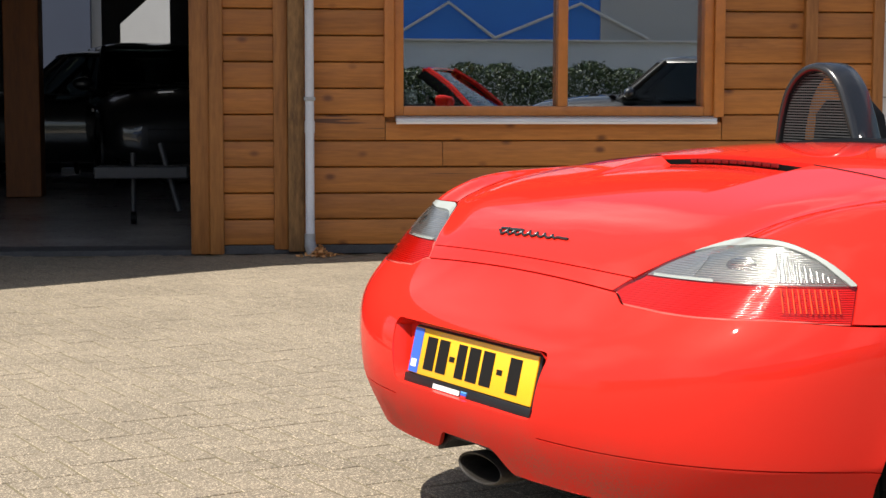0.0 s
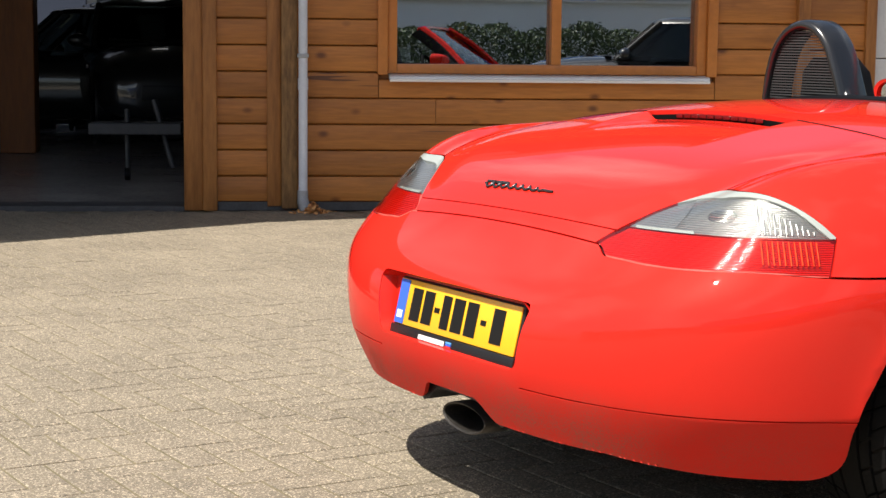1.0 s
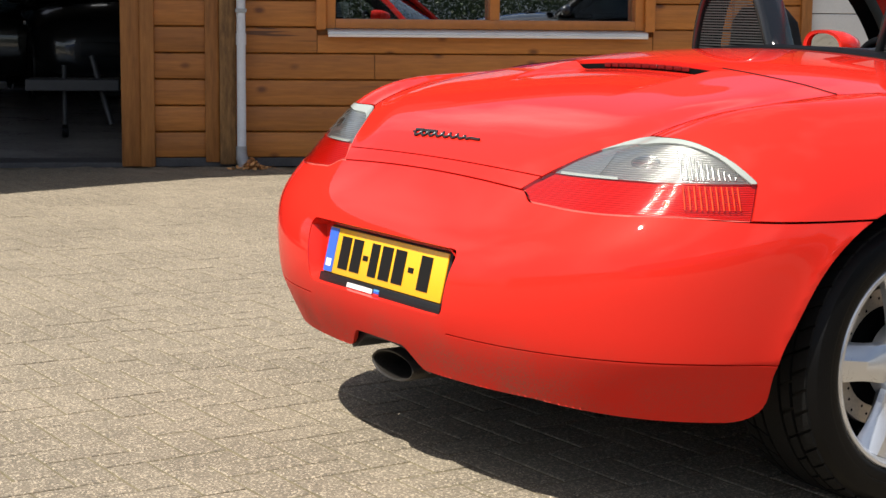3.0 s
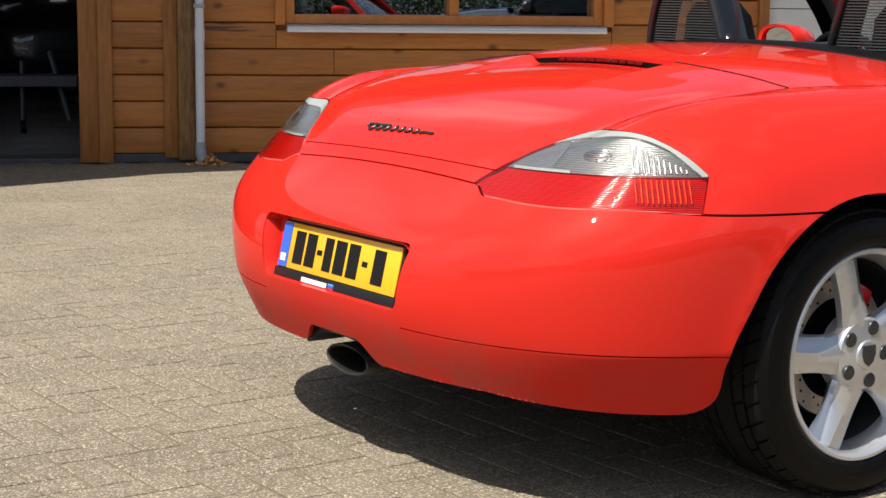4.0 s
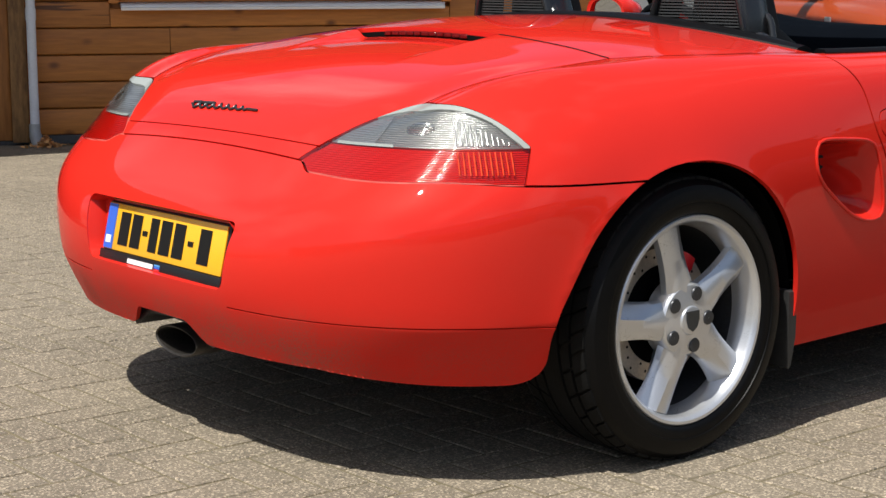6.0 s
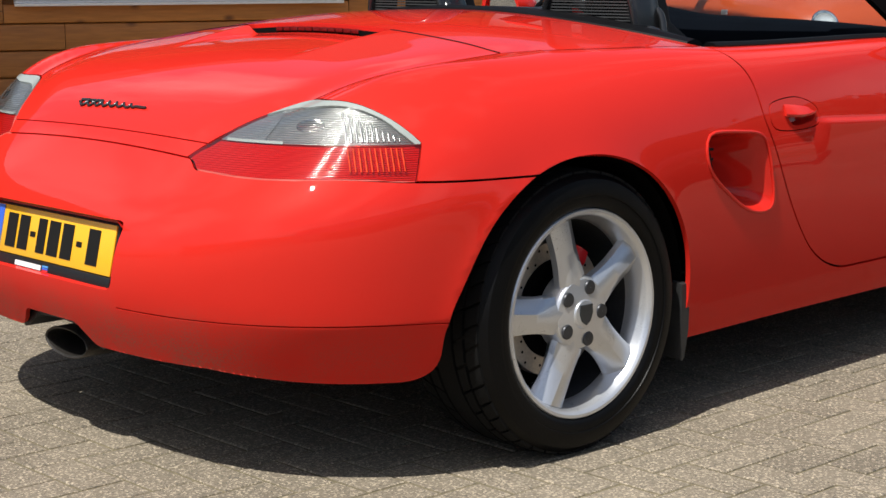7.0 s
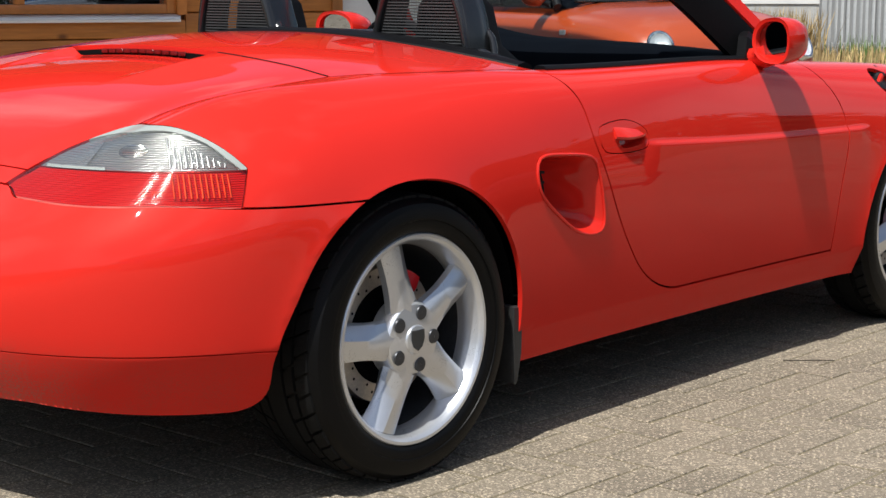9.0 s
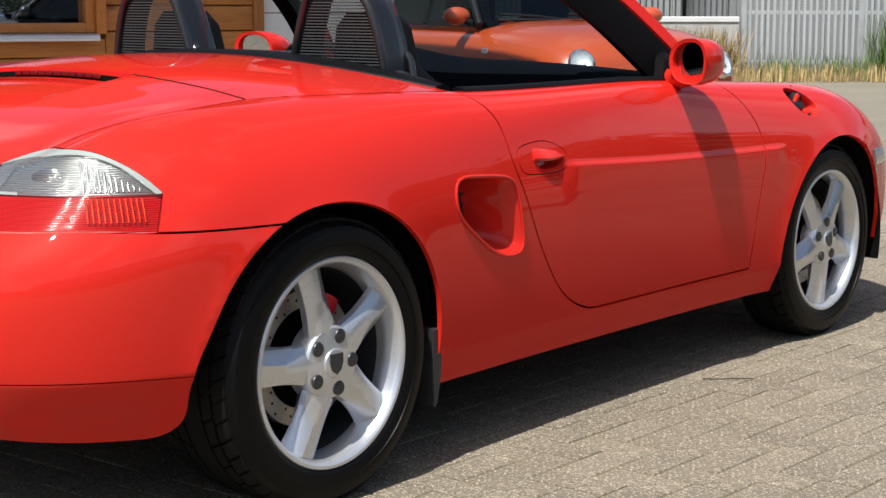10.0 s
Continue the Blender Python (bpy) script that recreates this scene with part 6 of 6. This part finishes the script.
    part("cowl", bm, BLACK, c, smooth=40)
    bm = bmesh.new()
    box(bm, (-0.20, -0.12, 0), (0.20, 0.0, 0.012), 0.005, m=Matrix.Translation((0, -0.18, 0.965)))
    part("hood_scoop", bm, BLACK, c)
    bm = bmesh.new()
    box(bm, (-0.45, 0.66, 0.40), (0.45, 0.705, 0.56), 0.02)
    part("grille", bm, BLACK, c, smooth=40)
    # seats and dash seen through the glass
    bm = bmesh.new()
    for x in (-0.36, 0.36):
        box(bm, (x - 0.22, -1.75, 0.5), (x + 0.22, -1.60, 1.18), 0.05)
        box(bm, (x - 0.11, -1.76, 1.16), (x + 0.11, -1.66, 1.32), 0.04)
    part("seats", bm, LEATHER, c, smooth=50)
    bm = bmesh.new()
    box(bm, (-0.70, -1.10, 0.80), (0.70, -0.66, 0.955), 0.04)
    part("dashboard", bm, BLACK, c, smooth=50)
    return c


ORANGE = mat("burnt_orange_paint", (0.46, 0.066, 0.015), 0.35, vary=0.05, scale=2, fine=800, coat=1.0)
NIGHT = mat("black_blue_paint", (0.010, 0.011, 0.014), 0.3, vary=0.1, scale=2, fine=800, coat=1.0)
FACE = Matrix(((-0.4305, 0.9026, 0, 0), (-0.9026, -0.4305, 0, 0), (0, 0, 1, 0), (0, 0, 0, 1)))
small_car("compact_car", ORANGE, "orange compact hatchback with round headlights", Matrix.Translation((-3.95, 8.27, 0)) @ FACE)
small_car("compact_car", NIGHT, "black hatchback parked in the dim workshop", WALL @ pose(-4.6, 8.4, 0.012, 0, 0, 84), lights=False)
small_car("compact_car", NIGHT, "black hatchback on a workshop lift", WALL @ pose(-2.15, 6.4, 0.10, 0, 0, 192), lights=False)
# next two are added out of view, for dark reflections in paint and glass
small_car("compact_car", NIGHT, "black hatchback added out of view beside the red roadster", pose(4.35, 1.9, 0, 0, 0, 180))
small_car("compact_car", NIGHT, "black hatchback parked across the yard", pose(11.4, 5.3, 0, 0, 0, 60))

# ---- workshop stand, fence, far buildings, planting ----
GREYSTEEL = mat("dull_grey_steel", (0.07, 0.072, 0.076), 0.5, metal=0.5, vary=0.2, scale=12, fine=120)
stand = thing("trolley", "grey steel workshop trolley on castors", "trolley", WALL @ Matrix.Translation((-1.98, 2.2, 0.012)))
for pts, r in (([(-0.30, 0, 0.10), (-0.30, 0, 0.55)], 0.02), ([(0.05, 0, 0.10), (-0.10, 0.1, 0.62)], 0.025)):
    bm = bmesh.new()
    tube(bm, pts, r, 8)
    part("leg", bm, GREYSTEEL, stand, smooth=60)
bm = bmesh.new()
box(bm, (-0.58, -0.15, 0.36), (0.12, 0.2, 0.45), 0.01)
part("deck", bm, GREYSTEEL, stand)
bm = bmesh.new()
lathe(bm, [(-0.02, 0.0005), (-0.02, 0.05), (0.02, 0.05), (0.02, 0.0005)], 20, m=Matrix.Translation((-0.30, 0, 0.05)))
part("castor", bm, RUBBER, stand, smooth=40)
# white blocks added to fit bright spots in the camera's view
for s, y in ((-3.62, 9.2), (-3.25, 9.25)):
    bm = bmesh.new()
    box(bm, (-0.11, -0.05, 0), (0.11, 0.05, 0.085), 0.015)
    o = part("canister", bm, WHITE, None, "small white block added for a bright spot in the workshop", smooth=40)
    o.matrix_world = WALL @ Matrix.Translation((s, y, 0.012))
    o["category"] = "canister"

# palisade fence and gate
FENCE = Matrix(((0.76, -0.65, 0, -8.72), (0.65, 0.76, 0, 18.90), (0, 0, 1, 0), (0, 0, 0, 1)))
GALV = mat("weathered_galvanised_steel", (0.46, 0.47, 0.47), 0.5, metal=0.35, vary=0.2, scale=6, fine=90, random_tint=0.10)
LOWWALL = mat("stained_concrete_wall", (0.40, 0.40, 0.385), 0.85, vary=0.25, scale=2.5, fine=50, bump=0.003)
pale = bpy.data.meshes.new("pale")
bm = bmesh.new()
loft(bm, [[(-0.022, -0.008, z), (-0.010, 0.006, z), (0.010, 0.006, z), (0.022, -0.008, z), (0.010, -0.002, z), (-0.010, -0.002, z)] for z in (0.05, 1.0, 2.05)])
bm.to_mesh(pale)
bm.free()
pale.materials.append(GALV)
fence = thing("palisade_gate", "grey galvanised palisade gate", "gate", FENCE)
x = 0.10
while x < 3.4:
    o = new("pale", pale)
    o.parent, o.location = fence, (x, -0.03, 0)
    o.rotation_euler = (0, radians(random.uniform(-0.4, 0.4)), radians(random.uniform(-6, 6)))
    x += 0.088
for z in (0.22, 0.93, 1.8):
    bm = bmesh.new()
    box(bm, (0.02, -0.012, z), (3.45, 0.012, z + 0.055), 0.004)
    part("rail", bm, GALV, fence)
for x in (0.02, 1.72, 3.45):
    bm = bmesh.new()
    box(bm, (x - 0.04, -0.04, 0), (x + 0.04, 0.04, 2.2), 0.006)
    part("post", bm, GALV, fence)
low = thing("fence", "dark bar fence on a stained low concrete wall", "fence", FENCE)
bm = bmesh.new()
box(bm, (-8.0, -0.08, 0), (-0.06, 0.14, 0.82), 0.01)
part("wall", bm, LOWWALL, low)
bm = bmesh.new()
box(bm, (-8.0, -0.10, 0.82), (-0.06, 0.16, 0.90), 0.01)
part("coping", bm, PLASTER, low, "pale coping")
BARSTEEL = mat("dark_fence_bars", (0.05, 0.055, 0.055), 0.5, vary=0.2)
x = -0.2
bar = bpy.data.meshes.new("bar")
bm = bmesh.new()
box(bm, (-0.012, -0.012, 0.9), (0.012, 0.012, 2.1), 0.002)
bm.to_mesh(bar)
bm.free()
bar.materials.append(BARSTEEL)
while x > -7.9:
    o = new("bar", bar)
    o.parent, o.location = low, (x, 0.03, 0)
    x -= 0.085
for x0, x1, y0, nm, lab in ((-9.0, -0.5, 2.6, "shed", "old grey corrugated steel shed"), (-0.3, 14.0, 1.2, "shed", "pale grey corrugated shed")):
    h = thing(nm, lab, "shed", FENCE @ Matrix.Translation((0, y0, 0)))
    CL = mat("grey_corrugated_cladding", (0.30, 0.31, 0.31) if x0 < -5 else (0.24, 0.245, 0.245), 0.6, metal=0.1, vary=0.15, scale=2, fine=40, stretch=(1, 1, 0.2))
    bm = bmesh.new()
    k, prof = x0, []
    while k < x1:
        prof += [(k, 0.0), (k + 0.06, 0.0), (k + 0.075, 0.02), (k + 0.135, 0.02)]
        k += 0.15
    loft(bm, [[(a, -b, 0) for a, b in prof] + [(x1, 3, 0), (x0, 3, 0)], [(a, -b, 4.2) for a, b in prof] + [(x1, 3, 4.2), (x0, 3, 4.2)]])
    part("wall", bm, CL, h)
    bm = bmesh.new()
    box(bm, (x0 - 0.2, -0.3, 4.2), (x1 + 0.2, 3.3, 4.32))
    part("roof", bm, ROOFING, h)

# weeds along the fence
STRAW = mat("dry_grass", (0.40, 0.29, 0.13), 0.8, vary=0.4, scale=3, fine=30, per_island=True, random_tint=0.35)
WEED = mat("green_weed", (0.10, 0.16, 0.035), 0.7, vary=0.4, scale=3, fine=30, per_island=True, random_tint=0.35)
rnd = random.Random(11)


def blades(name, label, material, count, spread, height, wide=1.0):
    v, f = [], []
    for _ in range(count):
        x, y = spread(rnd)
        h = height * rnd.uniform(0.35, 1.0)
        a, lean = rnd.uniform(0, 6.28), rnd.uniform(0.0, 0.45) * h
        w = rnd.uniform(0.004, 0.011) * wide
        dx, dy = math.cos(a), math.sin(a)
        i = len(v)
        v += [(x - dy * w, y + dx * w, 0), (x + dy * w, y - dx * w, 0), (x + dx * lean * 0.4 + dy * w * 0.7, y + dy * lean * 0.4 - dx * w * 0.7, h * 0.6), (x + dx * lean * 0.4 - dy * w * 0.7, y + dy * lean * 0.4 + dx * w * 0.7, h * 0.6), (x + dx * lean, y + dy * lean, h)]
        f += [(i, i + 1, i + 2, i + 3), (i + 3, i + 2, i + 4)]
    me = bpy.data.meshes.new(name)
    me.from_pydata(v, [], f)
    me.materials.append(material)
    o = new(name, me)
    o.matrix_world = FENCE
    tagged(o, label, "grass", kind="stuff")


blades("dry_grass", "strip of tall dry grass along the fence", STRAW, 3600, lambda r: (r.uniform(-1.0, 7.5), r.gauss(-0.45, 0.22) - 0.12 * max(0, r.random() - 0.6)), 0.30)
blades("weeds", "green weeds along the fence", WEED, 1500, lambda r: (r.choice((0.6, 1.5, 2.3, 3.3, 4.1, 5.2)) + r.gauss(0, 0.28), r.gauss(-0.30, 0.15)), 0.45)
blades("wall_weeds", "dry weeds before the low wall", STRAW, 3200, lambda r: (r.choice((-3.6, -2.7, -1.9, -1.45, -0.95, -0.5)) + r.gauss(0, 0.20), r.gauss(-0.25, 0.1)), 0.85, 1.5)

blades("bush", "green bush before the fence", WEED, 2600, lambda r: (2.42 + r.gauss(0, 0.20), r.gauss(-0.35, 0.14)), 1.05, 1.5)

# yard side opposite: a hall, a hedge and a canopy, seen in the glass and the paint
GREYCLAD = mat("grey_hall_cladding", (0.52, 0.53, 0.55), 0.6, vary=0.08, scale=0.8, fine=20)
HALL = mat("pale_hall_cladding", (0.78, 0.82, 0.86), 0.6, vary=0.08, scale=0.8, fine=20)
BLUE = mat("blue_cladding", (0.05, 0.26, 0.85), 0.5, vary=0.1, scale=1, fine=30)
HEDGE = mat("hedge_leaf", (0.030, 0.055, 0.016), 0.6, vary=0.4, scale=4, fine=40, per_island=True, random_tint=0.4)
OPP = Matrix(((0.4305, 0.9026, 0, 0), (0.9026, -0.4305, 0, 0), (0, 0, 1, 0), (0, 0, 0, 1)))
hall = thing("hall", "pale hall with a blue fascia and white braces", "building", OPP @ Matrix.Translation((0, 15.5, 0)))
bm = bmesh.new()
box(bm, (-9, 0, 0), (14, 6, 1.94))
part("wall", bm, HALL, hall)
bm = bmesh.new()
box(bm, (-9, -0.05, 1.98), (7.6, 6, 3.7))
part("upper_wall", bm, BLUE, hall, "blue fascia")
bm = bmesh.new()
box(bm, (7.6, -0.10, 1.98), (14, 6, 3.4))
part("upper_wall", bm, GREYCLAD, hall, "grey upper cladding")
bm = bmesh.new()
box(bm, (-9, -0.12, 1.94), (14, 6, 1.98))
part("eaves_strip", bm, WHITE, hall)
bm = bmesh.new()
box(bm, (-9.2, -0.3, 3.7), (14.2, 6.2, 3.8))
part("roof", bm, ROOFING, hall)
for x0, x1 in ((0.6, 3.3), (3.3, 5.4), (5.4, 8.6)):
    bm = bmesh.new()
    tube(bm, [(x0, -0.16, 2.0), (x0 * 0.45 + x1 * 0.55, -0.16, 2.7), (x1, -0.16, 2.0)], 0.035, 6)
    part("brace", bm, WHITE, hall)
def hedge(name, label, m, length, depth, height, count, leaf=0.055):
    v, f = [], []
    for _ in range(count):
        x, t = rnd.uniform(0, length), rnd.random()
        bump = 0.05 * math.sin(x * 3.1) + 0.04 * math.sin(x * 7.7 + 1)
        z = height * math.sqrt(rnd.random()) * (1 + bump)
        y = rnd.gauss(0, depth * 0.35)
        a, b = [Vector((rnd.gauss(0, 1), rnd.gauss(0, 1), rnd.gauss(0, 1))).normalized() for _ in range(2)]
        p = Vector((x, y, z))
        i = len(v)
        v += [p - a * leaf, p + b * leaf * 0.5, p + a * leaf, p - b * leaf * 0.5]
        f.append((i, i + 1, i + 2, i + 3))
    me = bpy.data.meshes.new(name)
    me.from_pydata([tuple(q) for q in v], [], f)
    me.materials.append(HEDGE)
    o = new(name, me)
    o.matrix_world = m
    tagged(o, label, "hedge", kind="stuff")


hedge("hedge", "uneven green hedge across the yard", OPP @ Matrix.Translation((-4.0, 13.0, 0)), 12.0, 0.8, 1.40, 40000, 0.04)
# tall hedges are added unseen, to block low sky and darken reflections
hedge("hedge", "tall dark hedge added out of view along the yard", pose(16.0, 5.0, 0, 0, 0, 118), 26.0, 2.2, 2.7, 30000, 0.13)
hedge("hedge", "tall dark hedge added out of view behind the yard", pose(-6.0, -14.0, 0, 0, 0, -8), 22.0, 1.6, 2.4, 14000, 0.10)

# ---- ground and block paving in herringbone ----
SAND = mat("mossy_joint_fill", (0.120, 0.098, 0.050), 0.95, second=(0.21, 0.175, 0.105), vary=0.35, scale=5, fine=120, bump=0.002)
FARGROUND = mat("far_paving", (0.19, 0.165, 0.122), 0.9, vary=0.2, scale=0.7, fine=40, bump=0.002)


def stone(per_island):
    """Grey-beige concrete block with visible grains."""
    m = mat("concrete_block" + ("_field" if per_island else ""), (0.142, 0.117, 0.082), 0.82, vary=0.30, scale=1.3, fine=110, second=(0.236, 0.196, 0.140), bump=0.0022, bump_scale=170, random_tint=0.06, per_island=per_island, scatter=not per_island)
    n, l = m.node_tree.nodes, m.node_tree.links
    b = n["Principled BSDF"]
    src = b.inputs["Base Color"].links[0].from_socket
    vo = n.new("ShaderNodeTexVoronoi")
    vo.inputs["Scale"].default_value = 230
    l.new(n["Texture Coordinate"].outputs["Object"], vo.inputs["Vector"])
    sep = n.new("ShaderNodeSeparateColor")
    l.new(vo.outputs["Color"], sep.inputs["Color"])
    pick = n.new("ShaderNodeMapRange")
    pick.inputs["From Min"].default_value, pick.inputs["From Max"].default_value = 0.62, 1.0
    pick.inputs["To Max"].default_value = 0.65
    l.new(sep.outputs[0], pick.inputs["Value"])
    mx = n.new("ShaderNodeMix")
    mx.data_type = "RGBA"
    mx.inputs[7].default_value = (0.60, 0.50, 0.365, 1)
    l.new(pick.outputs[0], mx.inputs[0])
    l.new(src, mx.inputs[6])
    dark = n.new("ShaderNodeMapRange")
    dark.inputs["From Min"].default_value, dark.inputs["From Max"].default_value = 0.7, 1.0
    dark.inputs["To Max"].default_value = 0.7
    l.new(sep.outputs[1], dark.inputs["Value"])
    m2 = n.new("ShaderNodeMix")
    m2.data_type = "RGBA"
    m2.inputs[7].default_value = (0.060, 0.052, 0.045, 1)
    l.new(dark.outputs[0], m2.inputs[0])
    l.new(mx.outputs[2], m2.inputs[6])
    l.new(m2.outputs[2], b.inputs["Base Color"])
    return m


STONE, STONES = stone(False), stone(True)
bm = bmesh.new()
bm.faces.new([bm.verts.new((x, y, -0.012)) for x, y in ((-400, -400), (400, -400), (400, 400), (-400, 400))])
ground = part("ground", bm, FARGROUND, None, "pale paved yard ground reaching far")
tagged(ground, category="ground", kind="structure")
U, GAPW = 0.1055, 0.0070


def block_geometry(w, h):
    """Top, chamfer and sides of one block about its lower corner."""
    g, c, d = GAPW / 2, 0.0040, 0.0018
    ring0 = [(g, g), (w - g, g), (w - g, h - g), (g, h - g)]
    ring1 = [(g + c, g + c), (w - g - c, g + c), (w - g - c, h - g - c), (g + c, h - g - c)]
    v = [(x, y, -0.011) for x, y in ring0] + [(x, y, -d) for x, y in ring0] + [(x, y, 0.0) for x, y in ring1]
    f = [(8, 9, 10, 11)]
    for a in (0, 4):
        f += [(a + k, a + (k + 1) % 4, a + 4 + (k + 1) % 4, a + 4 + k) for k in range(4)]
    return v, f


shapes = {}
for key, (w, h) in {"flat": (2 * U, U), "tall": (U, 2 * U)}.items():
    v, f = block_geometry(w, h)
    me = bpy.data.meshes.new("paving_block")
    me.from_pydata(v, [], f)
    me.materials.append(STONE)
    shapes[key] = (me, v, f)
OX, OY = 1.18 - 60 * U, 0.958 - 60 * U
rnd = random.Random(21)
pave_v, pave_f = [], []
pavement = thing("pavement", "grey-beige concrete block paving in herringbone bond", "paving", kind="structure")
near_count = 0
bm = bmesh.new()
bm.faces.new([bm.verts.new((p * 0.4305 + q * 0.9026, p * 0.9026 - q * 0.4305, -0.0030)) for p, q in ((-8.0, -6.7), (11.5, -6.7), (11.5, 4.4), (-8.0, 4.4))])
part("joint_bed", bm, SAND, pavement, "mossy joint fill")
for a in range(-46, 92):
    for b in range(-46, 150):
        x, y = OX + a * U, OY + b * U
        k = (a - b) % 4
        if k not in (0, 3):
            continue
        s, d = x * 0.4305 + y * 0.9026, x * 0.9026 - y * 0.4305
        if d < -6.72 and -8 < s < 5.2 or d < -7.5 or d > 4.5:
            continue
        along = (x - 3.2) * -0.75 + (y + 2.7) * 0.66
        if along < -1.5:
            continue
        key = "flat" if k == 0 else "tall"
        me, v, f = shapes[key]
        dz, tx, ty = rnd.gauss(0, 0.0004), rnd.gauss(0, 0.0018), rnd.gauss(0, 0.0018)
        if 0.95 < x < 2.05 and 0.15 < y < 2.6 and near_count < 290:
            o = new("paving_block", me)
            o.parent = pavement
            o.location = (x, y, dz)
            o.rotation_euler = (tx, ty, rnd.gauss(0, 0.004))
            near_count += 1
            continue
        i = len(pave_v)
        pave_v += [(p[0] + x, p[1] + y, p[2] + dz + (p[1] * tx - p[0] * ty if p[2] > -0.01 else 0)) for p in v]
        pave_f += [tuple(q + i for q in face) for face in f]
me = bpy.data.meshes.new("paving_field")
me.from_pydata(pave_v, [], pave_f)
me.materials.append(STONES)
o = new("paving_field", me)
o.parent = pavement
o["kind"] = "stuff"
bm = bmesh.new()
tube(bm, smooth_path([(0.87, 1.565, 0.006), (0.91, 1.58, 0.008), (0.945, 1.63, 0.006), (0.985, 1.655, 0.007)], 5), 0.0022, 5)
TWIG = mat("dark_twig", (0.04, 0.03, 0.02), 0.8, vary=0.3)
o = part("twig", bm, TWIG, None, "thin dark twig lying on the paving")
o["category"] = "twig"
